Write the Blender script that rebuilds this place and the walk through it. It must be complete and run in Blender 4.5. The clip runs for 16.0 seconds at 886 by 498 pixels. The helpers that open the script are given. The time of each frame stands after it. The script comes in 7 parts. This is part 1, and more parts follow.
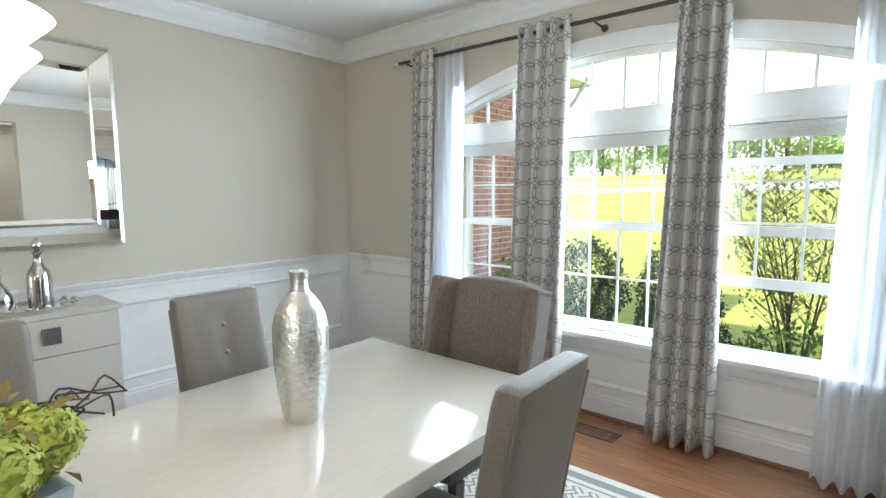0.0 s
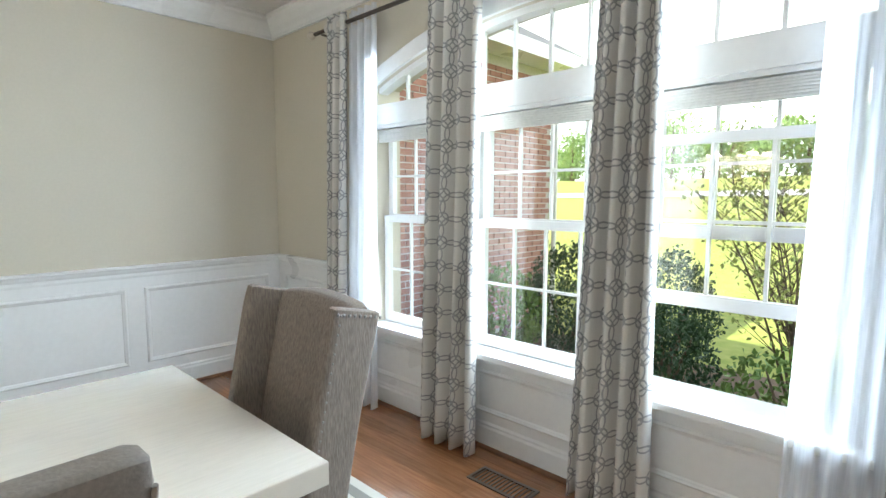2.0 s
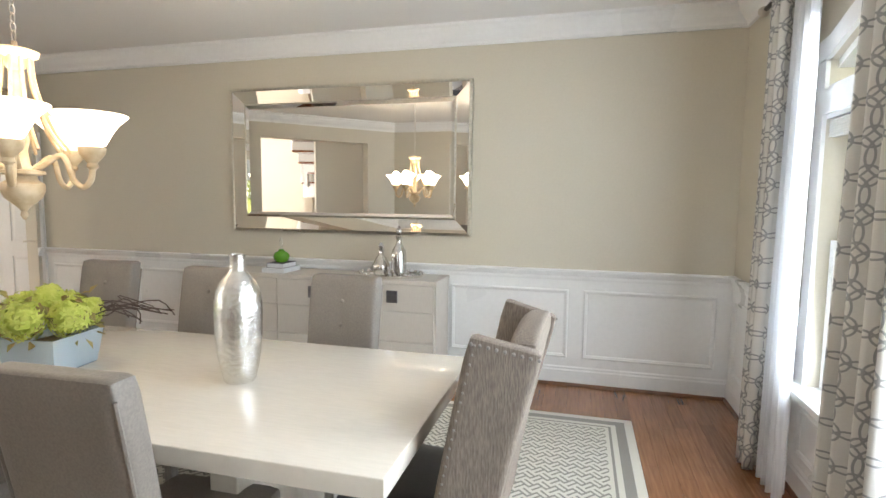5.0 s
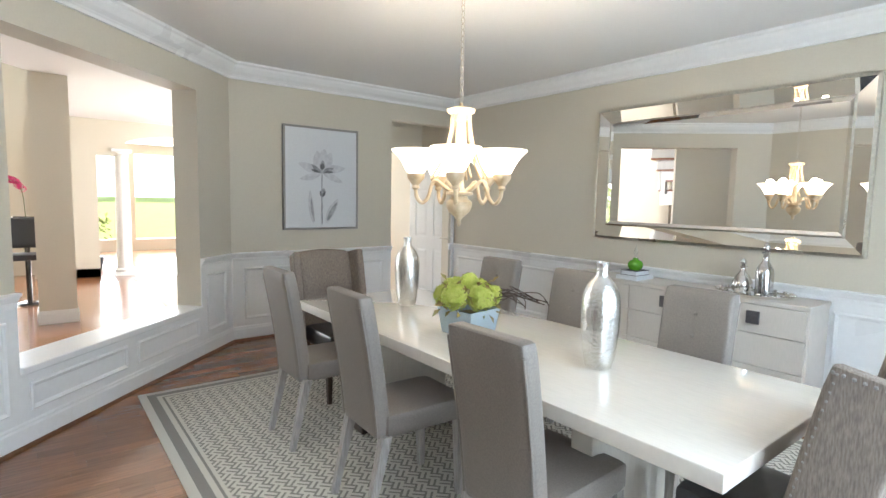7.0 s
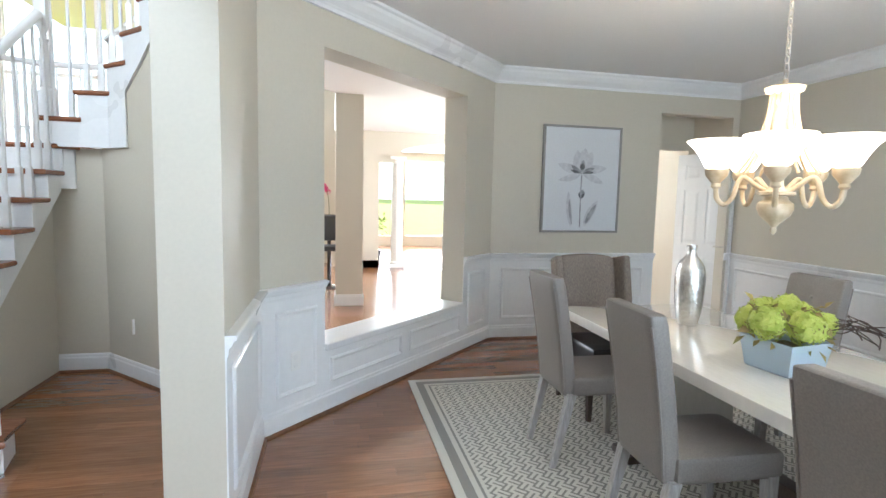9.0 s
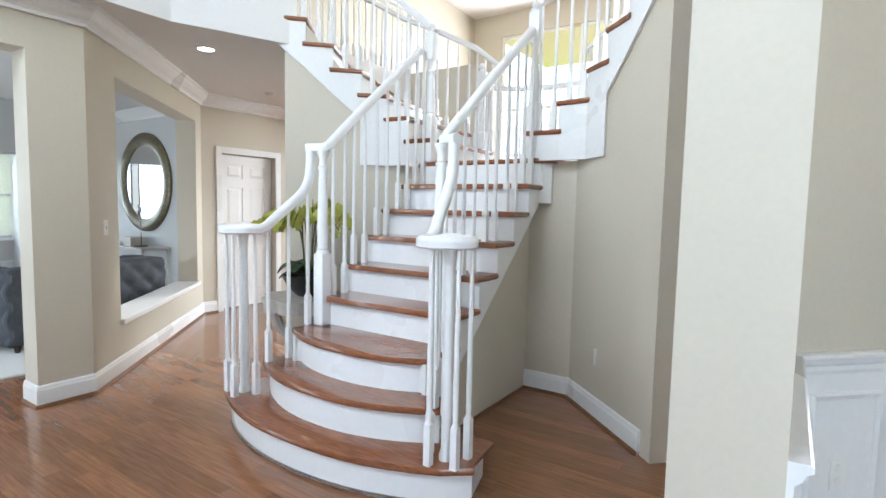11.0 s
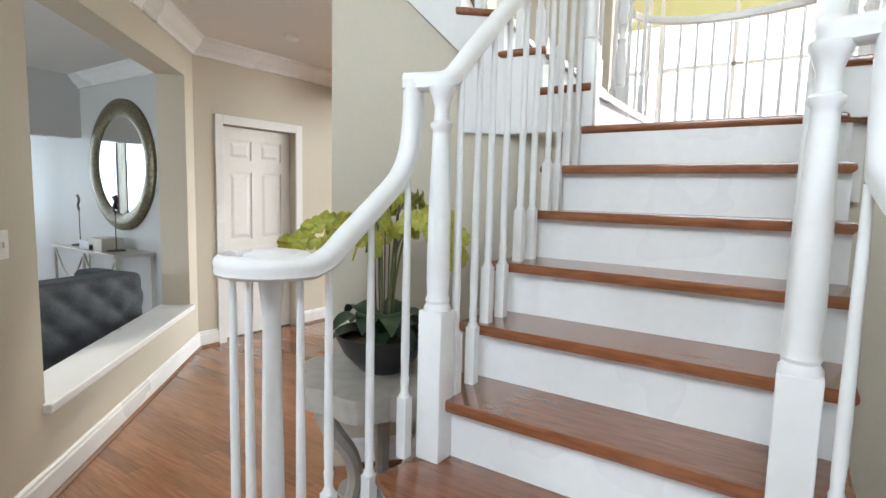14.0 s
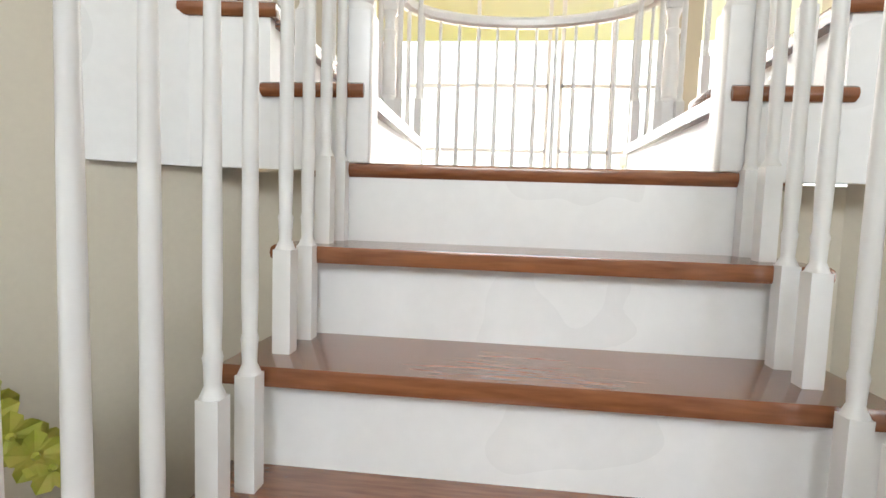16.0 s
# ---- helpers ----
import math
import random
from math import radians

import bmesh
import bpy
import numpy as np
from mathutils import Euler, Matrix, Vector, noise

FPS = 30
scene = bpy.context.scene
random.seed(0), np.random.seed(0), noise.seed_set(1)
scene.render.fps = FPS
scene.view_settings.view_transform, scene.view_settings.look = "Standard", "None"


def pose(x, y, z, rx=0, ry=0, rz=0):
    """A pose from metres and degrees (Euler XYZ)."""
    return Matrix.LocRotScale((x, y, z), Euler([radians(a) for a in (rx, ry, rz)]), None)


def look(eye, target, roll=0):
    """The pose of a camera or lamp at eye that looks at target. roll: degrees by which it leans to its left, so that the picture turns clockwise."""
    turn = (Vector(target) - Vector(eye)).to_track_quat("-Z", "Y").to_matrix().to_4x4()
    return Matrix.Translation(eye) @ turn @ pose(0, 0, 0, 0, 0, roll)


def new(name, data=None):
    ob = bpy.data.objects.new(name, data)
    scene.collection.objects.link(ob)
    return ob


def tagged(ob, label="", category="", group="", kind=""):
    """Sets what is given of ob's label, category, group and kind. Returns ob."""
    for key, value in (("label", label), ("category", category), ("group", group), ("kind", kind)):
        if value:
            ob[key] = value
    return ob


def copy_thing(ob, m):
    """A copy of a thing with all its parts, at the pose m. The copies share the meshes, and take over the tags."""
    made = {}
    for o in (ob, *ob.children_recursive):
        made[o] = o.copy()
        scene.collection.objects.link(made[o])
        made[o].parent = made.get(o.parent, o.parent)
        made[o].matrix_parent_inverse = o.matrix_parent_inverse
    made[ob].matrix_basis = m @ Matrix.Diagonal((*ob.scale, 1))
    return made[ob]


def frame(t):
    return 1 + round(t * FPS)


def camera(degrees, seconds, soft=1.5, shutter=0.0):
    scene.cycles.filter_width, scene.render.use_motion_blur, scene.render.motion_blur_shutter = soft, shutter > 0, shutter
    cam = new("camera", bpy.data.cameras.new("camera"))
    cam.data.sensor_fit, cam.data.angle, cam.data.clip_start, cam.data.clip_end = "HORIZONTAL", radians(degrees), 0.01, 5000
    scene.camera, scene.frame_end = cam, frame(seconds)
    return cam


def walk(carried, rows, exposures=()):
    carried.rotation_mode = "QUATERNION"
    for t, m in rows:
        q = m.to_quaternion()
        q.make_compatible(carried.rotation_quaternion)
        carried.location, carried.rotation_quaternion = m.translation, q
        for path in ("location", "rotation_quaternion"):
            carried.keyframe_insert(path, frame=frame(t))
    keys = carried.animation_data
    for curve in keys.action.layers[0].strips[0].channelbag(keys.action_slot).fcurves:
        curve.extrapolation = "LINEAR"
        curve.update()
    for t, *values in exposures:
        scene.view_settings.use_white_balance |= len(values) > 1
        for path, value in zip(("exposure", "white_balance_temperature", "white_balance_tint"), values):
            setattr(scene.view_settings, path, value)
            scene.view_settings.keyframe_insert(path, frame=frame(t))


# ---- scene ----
cam = camera(80.7, 16.0)
PATH = [
    (0, (1.073, 0.871, 1.44), (-0.209, 2.391, 1.226), -0.3),
    (0.5, (1.159, 1.117, 1.428), (-0.141, 2.622, 1.215), -0.3),
    (1, (1.214, 1.341, 1.399), (-0.102, 2.833, 1.189), -0.3),
    (1.5, (1.232, 1.623, 1.35), (-0.113, 3.092, 1.17), -0.1),
    (2, (1.235, 1.864, 1.365), (-0.147, 3.296, 1.166), 0.1),
    (2.5, (1.229, 2.177, 1.377), (-0.266, 3.492, 1.179), 0.4),
    (3, (1.187, 2.436, 1.332), (-0.455, 3.564, 1.149), 0.0),
    (3.5, (1.126, 2.648, 1.376), (-0.686, 3.473, 1.182), 0.4),
    (4, (1.106, 2.814, 1.38), (-0.842, 3.23, 1.192), 0.5),
    (4.5, (1.195, 2.865, 1.38), (-0.796, 2.82, 1.196), 0.5),
    (5, (1.339, 2.942, 1.407), (-0.587, 2.435, 1.222), 0.6),
    (5.2, (1.385, 2.953, 1.41), (-0.492, 2.289, 1.225), 0.8),
    (7.3, (1.662, 3.094, 1.462), (0.548, 1.444, 1.277), 1.1),
    (7.5, (1.668, 3.067, 1.457), (0.626, 1.37, 1.272), 1.1),
    (8, (1.692, 3.023, 1.456), (0.826, 1.23, 1.268), 1.2),
    (8.5, (1.709, 2.95, 1.459), (1.045, 1.073, 1.267), 1.3),
    (9, (1.709, 2.811, 1.446), (1.292, 0.865, 1.251), 1.3),
    (9.5, (1.697, 2.615, 1.432), (1.604, 0.627, 1.24), 1.2),
    (10, (1.783, 2.397, 1.417), (2.097, 0.431, 1.225), 1.3),
    (10.2, (1.856, 2.29, 1.401), (2.338, 0.357, 1.225), 1.2),
    (12.3, (2.738, 1.643, 1.446), (4.283, 0.39, 1.235), 1.0),
    (12.5, (2.872, 1.567, 1.464), (4.413, 0.31, 1.252), 1.0),
    (13, (3.221, 1.383, 1.465), (4.691, 0.045, 1.251), 1.0),
    (13.5, (3.554, 1.147, 1.437), (4.877, -0.338, 1.227), 1.2),
    (14, (3.838, 0.855, 1.439), (4.943, -0.799, 1.234), 1.4),
    (14.5, (4.073, 0.581, 1.425), (4.916, -1.221, 1.227), 1.7),
    (15, (4.158, 0.28, 1.481), (4.798, -1.601, 1.248), 1.6),
    (15.5, (4.242, -0.028, 1.551), (4.673, -1.97, 1.34), 1.4),
    (16, (4.314, -0.303, 1.675), (4.535, -2.284, 1.518), 1.9),
]
EXPOSURES = [(0.0, 0.9, 5950, 8), (3.0, 0.93, 6250, 8), (5.0, 0.97, 6650, 13), (8.0, 1.2, 5650, 9), (10.2, 1.2, 5650, 10), (12.3, 1.15, 5950, 9), (14.5, 1.0, 6150, 10), (16.0, 1.03, 6550, 12)]
walk(cam, [(t, look(eye, target, roll)) for t, eye, target, roll in PATH], EXPOSURES)

# ---- light ----
world = bpy.data.worlds.new("sky")
scene.world = world
world.use_nodes = True
wn = world.node_tree.nodes
sky = wn.new("ShaderNodeTexSky")
sky.sky_type, sky.sun_disc = "NISHITA", False
sky.sun_elevation, sky.sun_rotation = radians(48), radians(200)
wn["Background"].inputs["Strength"].default_value = 0.15
world.node_tree.links.new(sky.outputs[0], wn["Background"].inputs[0])


def lamp(name, kind, power, m, colour=(1, 1, 1), **extra):
    data = bpy.data.lights.new(name, kind)
    data.energy, data.color = power, colour
    for key, value in extra.items():
        if key == "size":
            data.size = value
        elif key == "size_y":
            data.shape, data.size_y = "RECTANGLE", value
        elif key == "angle":
            data.angle = value
        elif key == "radius":
            data.shadow_soft_size = value
    ob = new(name, data)
    ob.matrix_world = m
    return ob


SUN_FROM = (-0.45, -0.62, 0.9)
lamp("sun", "SUN", 4.5, look(SUN_FROM, (0, 0, 0)), (1.0, 0.95, 0.86), angle=radians(0.5))

# ---- materials ----


def material(name, colour, rough=0.5, metal=0.0, grain=0.0, scale=20.0, bump=0.0, second=None, stain=0.0, coat=0.0, stretch=(1, 1, 1)):
    """Principled paint with a fine grain, broad stains and a little relief."""
    m = bpy.data.materials.new(name)
    m.use_nodes = True
    nt = m.node_tree
    b = nt.nodes["Principled BSDF"]
    b.inputs["Roughness"].default_value, b.inputs["Metallic"].default_value = rough, metal
    b.inputs["Coat Weight"].default_value = coat
    b.inputs["Base Color"].default_value = (*colour, 1)
    geo = nt.nodes.new("ShaderNodeNewGeometry")
    mp = nt.nodes.new("ShaderNodeMapping")
    mp.inputs["Scale"].default_value = stretch
    nt.links.new(geo.outputs["Position"], mp.inputs[0])
    fine = nt.nodes.new("ShaderNodeTexNoise")
    fine.inputs["Scale"].default_value, fine.inputs["Detail"].default_value = scale, 6
    nt.links.new(mp.outputs[0], fine.inputs["Vector"])
    if grain or second or stain:
        broad = nt.nodes.new("ShaderNodeTexNoise")
        broad.inputs["Scale"].default_value, broad.inputs["Detail"].default_value = 1.3, 3
        nt.links.new(geo.outputs["Position"], broad.inputs["Vector"])
        mix = nt.nodes.new("ShaderNodeMix")
        mix.data_type = "RGBA"
        other = second or [c * (1 - grain) for c in colour]
        mix.inputs["A"].default_value, mix.inputs["B"].default_value = (*colour, 1), (*other, 1)
        ramp = nt.nodes.new("ShaderNodeMapRange")
        ramp.inputs["From Min"].default_value, ramp.inputs["From Max"].default_value = 0.35, 0.68
        nt.links.new(fine.outputs[0], ramp.inputs[0])
        nt.links.new(ramp.outputs[0], mix.inputs["Factor"])
        mul = nt.nodes.new("ShaderNodeMix")
        mul.data_type, mul.blend_type = "RGBA", "MULTIPLY"
        mul.inputs["B"].default_value = (1 - stain, 1 - stain, 1 - stain, 1)
        nt.links.new(mix.outputs["Result"], mul.inputs["A"])
        nt.links.new(broad.outputs[0], mul.inputs["Factor"])
        nt.links.new(mul.outputs["Result"], b.inputs["Base Color"])
        rr = nt.nodes.new("ShaderNodeMapRange")
        rr.inputs["To Min"].default_value, rr.inputs["To Max"].default_value = max(rough - 0.05, 0.02), min(rough + 0.07, 1)
        nt.links.new(broad.outputs[0], rr.inputs[0])
        nt.links.new(rr.outputs[0], b.inputs["Roughness"])
    if bump:
        bp = nt.nodes.new("ShaderNodeBump")
        bp.inputs["Strength"].default_value, bp.inputs["Distance"].default_value = bump, 0.004
        nt.links.new(fine.outputs[0], bp.inputs["Height"])
        nt.links.new(bp.outputs[0], b.inputs["Normal"])
    return m


WALL = material("beige_paint", (0.59, 0.54, 0.44), 0.55, grain=0.03, scale=60, bump=0.04, stain=0.05)
WALL2 = material("cool_grey_paint", (0.56, 0.56, 0.55), 0.55, grain=0.03, scale=60, bump=0.04, stain=0.05)
TRIM = material("white_trim_paint", (0.80, 0.80, 0.79), 0.28, grain=0.03, scale=30, bump=0.02, stain=0.04)
CEIL = material("ceiling_paint", (0.78, 0.77, 0.75), 0.8, grain=0.03, scale=90, bump=0.08, stain=0.03)
OAK = material("stained_oak", (0.30, 0.125, 0.05), 0.22, second=(0.20, 0.075, 0.028), scale=9, bump=0.1, stain=0.15, coat=0.4, stretch=(1, 9, 9))
OAK2 = material("dark_oak_shoe", (0.20, 0.085, 0.035), 0.35, grain=0.3, scale=20, stain=0.15)
TREADM = material("tread_oak", (0.30, 0.118, 0.052), 0.22, second=(0.20, 0.068, 0.030), scale=10, bump=0.1, stain=0.2, coat=0.4, stretch=(1, 8, 8))
TABLE = material("cream_lacquer", (0.74, 0.69, 0.61), 0.10, grain=0.06, scale=14, stain=0.04, coat=0.6, stretch=(9, 1, 1))
FABRIC = material("taupe_leather", (0.235, 0.205, 0.18), 0.5, grain=0.18, scale=160, bump=0.25, stain=0.12)
WOVEN = material("brown_chenille", (0.26, 0.215, 0.175), 0.85, second=(0.15, 0.12, 0.10), scale=45, bump=0.6, stain=0.15, stretch=(5, 5, 0.8))
LEGWOOD = material("grey_washed_wood", (0.42, 0.39, 0.36), 0.5, grain=0.3, scale=30, stain=0.1, stretch=(4, 4, 0.5))
DARKWOOD = material("dark_walnut", (0.07, 0.045, 0.035), 0.35, grain=0.4, scale=30, stretch=(4, 4, 0.6))
DARKLEATHER = material("charcoal_leather", (0.045, 0.043, 0.045), 0.35, grain=0.2, scale=120, bump=0.2)
SILVER = material("hammered_silver", (0.78, 0.77, 0.74), 0.24, 1.0, grain=0.12, scale=70, bump=0.9, stain=0.1)
MIRROR = material("mirror_glass", (0.90, 0.89, 0.86), 0.015, 1.0)
CHAMP = material("champagne_leaf", (0.72, 0.68, 0.58), 0.28, 1.0, grain=0.2, scale=40, bump=0.2, stain=0.2)
BRONZE = material("dark_bronze", (0.10, 0.085, 0.075), 0.35, 0.9, grain=0.2, scale=40)
NICKEL = material("brushed_nickel", (0.62, 0.58, 0.52), 0.3, 1.0, grain=0.1, scale=80)
GREYMETAL = material("grey_square_pull", (0.19, 0.18, 0.185), 0.4, 0.7, grain=0.2, scale=60)
CABINET = material("taupe_lacquer", (0.60, 0.55, 0.49), 0.32, grain=0.06, scale=18, stain=0.05, stretch=(1, 8, 1))
ANTIQUE = material("antique_ivory_resin", (0.66, 0.53, 0.36), 0.45, second=(0.46, 0.33, 0.19), scale=16, bump=0.25, stain=0.15)
BLACKGLOSS = material("black_piano_lacquer", (0.012, 0.012, 0.013), 0.08, grain=0.2, scale=30, coat=0.5)
TUFT = material("grey_tufted_velvet", (0.065, 0.072, 0.085), 0.7, grain=0.3, scale=60, bump=0.2, stain=0.15)
RUGWHITE = material("ivory_shag", (0.72, 0.72, 0.69), 0.95, grain=0.12, scale=120, bump=0.8, stain=0.08)
BRICK = material("red_brick", (0.46, 0.235, 0.19), 0.85, second=(0.36, 0.17, 0.14), scale=7, bump=0.5, stain=0.2)
MORTAR = material("pale_mortar", (0.64, 0.60, 0.57), 0.95, grain=0.15, scale=40, bump=0.5)
GRASS = material("sunlit_lawn", (0.30, 0.36, 0.05), 0.9, second=(0.42, 0.43, 0.09), scale=6, stain=0.25, bump=0.4)
LEAFD = material("dark_shrub_leaves", (0.03, 0.07, 0.03), 0.5, second=(0.06, 0.115, 0.045), scale=5)
LEAFL = material("fresh_green_leaves", (0.13, 0.24, 0.05), 0.5, second=(0.22, 0.32, 0.08), scale=4)
TREEL = material("far_tree_leaves", (0.22, 0.34, 0.10), 0.6, second=(0.34, 0.44, 0.15), scale=1.5)
BARK = material("grey_brown_bark", (0.19, 0.14, 0.10), 0.9, grain=0.4, scale=30, bump=0.6)
CONCRETE = material("pale_drive", (0.5, 0.48, 0.45), 0.9, grain=0.1, scale=30)
SOIL = material("pine_mulch", (0.12, 0.075, 0.045), 0.95, second=(0.2, 0.13, 0.08), scale=50, bump=0.8)
PLASTIC = material("white_plastic", (0.78, 0.77, 0.74), 0.35)
DOORW = material("white_door_paint", (0.79, 0.78, 0.76), 0.32, grain=0.03, scale=30, bump=0.02, stain=0.03)
OLIVEFRAME = material("aged_olive_gilt", (0.20, 0.17, 0.10), 0.4, 0.5, second=(0.10, 0.085, 0.05), scale=35, bump=0.3)
HYDR = material("lime_hydrangea_petals", (0.58, 0.62, 0.14), 0.6, second=(0.42, 0.50, 0.06), scale=28, stain=0.1)
YOUNGLEAF = material("pale_spring_leaves", (0.30, 0.38, 0.10), 0.5, second=(0.42, 0.44, 0.14), scale=5)
DRYLEAF = material("dry_olive_leaves", (0.20, 0.19, 0.05), 0.6, second=(0.30, 0.20, 0.07), scale=14)
ORCHLEAF = material("dark_orchid_leaves", (0.014, 0.032, 0.014), 0.4, second=(0.03, 0.055, 0.02), scale=12)
ORCHID = material("green_orchid_petals", (0.36, 0.41, 0.05), 0.5, second=(0.46, 0.40, 0.08), scale=30, stain=0.1)
MAGENTA = material("pink_petals", (0.65, 0.02, 0.16), 0.5, grain=0.2, scale=30)
STEM = material("olive_stem", (0.13, 0.15, 0.05), 0.6, grain=0.3, scale=40)
TWIG = material("dark_twig", (0.07, 0.045, 0.035), 0.8, grain=0.3, scale=40)
POT = material("black_glazed_bowl", (0.028, 0.026, 0.027), 0.35, grain=0.2, scale=40, bump=0.1)
STONE = material("pale_stone_top", (0.52, 0.49, 0.44), 0.5, second=(0.42, 0.39, 0.35), scale=14, bump=0.15, stain=0.1)
GREENGLASS = material("green_glass_stopper_jar", (0.10, 0.30, 0.02), 0.08, grain=0.1)
BOOKD = material("dark_book_cloth", (0.05, 0.045, 0.05), 0.7, grain=0.2, scale=80)
MERCURY = material("mercury_glass", (0.74, 0.72, 0.70), 0.08, 1.0, grain=0.25, scale=40, stain=0.1)
COWHIDE = material("white_cowhide", (0.70, 0.69, 0.68), 0.9, grain=0.1, scale=60, bump=0.3)
MARBLE = material("white_marble", (0.74, 0.74, 0.73), 0.2, second=(0.55, 0.55, 0.56), scale=5)
VENTM = material("brown_register", (0.10, 0.07, 0.05), 0.45, 0.4, grain=0.2, scale=50)
PEWTER = material("dull_pewter_frame", (0.30, 0.285, 0.265), 0.45, 0.6, grain=0.2, scale=60)
CANVAS = material("white_canvas", (0.70, 0.71, 0.73), 0.75, grain=0.06, scale=70, bump=0.1, stain=0.05)
INK = material("grey_ink", (0.24, 0.24, 0.26), 0.8, second=(0.42, 0.42, 0.44), scale=25)
INKL = material("pale_ink", (0.50, 0.50, 0.53), 0.8, second=(0.62, 0.62, 0.64), scale=25)
INKD = material("dark_ink", (0.09, 0.09, 0.10), 0.8, second=(0.2, 0.2, 0.21), scale=25)
STRIPE = material("dark_taupe_drape", (0.20, 0.19, 0.18), 0.9, grain=0.1, scale=80)
DRAPE = material("pale_drape", (0.62, 0.60, 0.56), 0.9, grain=0.08, scale=80)


def glass(name, colour, rough=0.0):
    m = bpy.data.materials.new(name)
    m.use_nodes = True
    b = m.node_tree.nodes["Principled BSDF"]
    b.inputs["Base Color"].default_value = (*colour, 1)
    b.inputs["Roughness"].default_value, b.inputs["Transmission Weight"].default_value, b.inputs["IOR"].default_value = rough, 1.0, 1.45
    return m


def thin_pane(name, gloss=0.05):
    m = bpy.data.materials.new(name)
    m.use_nodes = True
    nt = m.node_tree
    out = nt.nodes["Material Output"]
    nt.nodes.remove(nt.nodes["Principled BSDF"])
    clear, shine, mix = nt.nodes.new("ShaderNodeBsdfTransparent"), nt.nodes.new("ShaderNodeBsdfGlossy"), nt.nodes.new("ShaderNodeMixShader")
    shine.inputs["Roughness"].default_value = 0.02
    mix.inputs[0].default_value = gloss
    nt.links.new(clear.outputs[0], mix.inputs[1])
    nt.links.new(shine.outputs[0], mix.inputs[2])
    nt.links.new(mix.outputs[0], out.inputs[0])
    return m


def glow(name, colour, strength):
    m = bpy.data.materials.new(name)
    m.use_nodes = True
    b = m.node_tree.nodes["Principled BSDF"]
    b.inputs["Base Color"].default_value = (*colour, 1)
    b.inputs["Emission Color"].default_value, b.inputs["Emission Strength"].default_value = (*colour, 1), strength
    return m


def voile(name, colour, through_share):
    m = bpy.data.materials.new(name)
    m.use_nodes = True
    nt = m.node_tree
    out = nt.nodes["Material Output"]
    nt.nodes.remove(nt.nodes["Principled BSDF"])
    clear, cloth, back = nt.nodes.new("ShaderNodeBsdfTransparent"), nt.nodes.new("ShaderNodeBsdfDiffuse"), nt.nodes.new("ShaderNodeBsdfTranslucent")
    cloth.inputs[0].default_value = back.inputs[0].default_value = (*colour, 1)
    half, mix = nt.nodes.new("ShaderNodeMixShader"), nt.nodes.new("ShaderNodeMixShader")
    nt.links.new(cloth.outputs[0], half.inputs[1])
    nt.links.new(back.outputs[0], half.inputs[2])
    wave = nt.nodes.new("ShaderNodeTexNoise")
    wave.inputs["Scale"].default_value = 9.0
    mr = nt.nodes.new("ShaderNodeMapRange")
    mr.inputs["To Min"].default_value, mr.inputs["To Max"].default_value = 1 - through_share - 0.12, 1 - through_share + 0.12
    nt.links.new(wave.outputs[0], mr.inputs[0])
    nt.links.new(mr.outputs[0], mix.inputs[0])
    nt.links.new(clear.outputs[0], mix.inputs[1])
    nt.links.new(half.outputs[0], mix.inputs[2])
    nt.links.new(mix.outputs[0], out.inputs[0])
    return m


PANE = thin_pane("window_glass")
BOWLGLASS = glass("pale_blue_bowl_glass", (0.66, 0.77, 0.84), 0.10)
BOWLGLASS.node_tree.nodes["Principled BSDF"].inputs["Transmission Weight"].default_value = 0.45
CLEAR = glass("clear_glass", (0.92, 0.96, 0.97))
SHEER = voile("white_voile", (0.86, 0.88, 0.92), 0.30)
SHEER_B = voile("dense_voile", (0.78, 0.89, 0.96), 0.16)
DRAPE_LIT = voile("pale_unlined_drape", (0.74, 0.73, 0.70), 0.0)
SHADEGLOW = glow("lit_frosted_glass", (1.0, 0.88, 0.68), 2.6)
LAMPGLOW = glow("lit_downlight", (1.0, 0.94, 0.82), 8.0)


class Nodes:
    """Short arithmetic on shader sockets."""

    def __init__(self, m):
        self.nt = m.node_tree

    def math(self, op, a, b=0.0, c=0.0):
        n = self.nt.nodes.new("ShaderNodeMath")
        n.operation = op
        for i, v in enumerate((a, b, c)):
            if isinstance(v, (int, float)):
                n.inputs[i].default_value = v
            else:
                self.nt.links.new(v, n.inputs[i])
        return n.outputs[0]


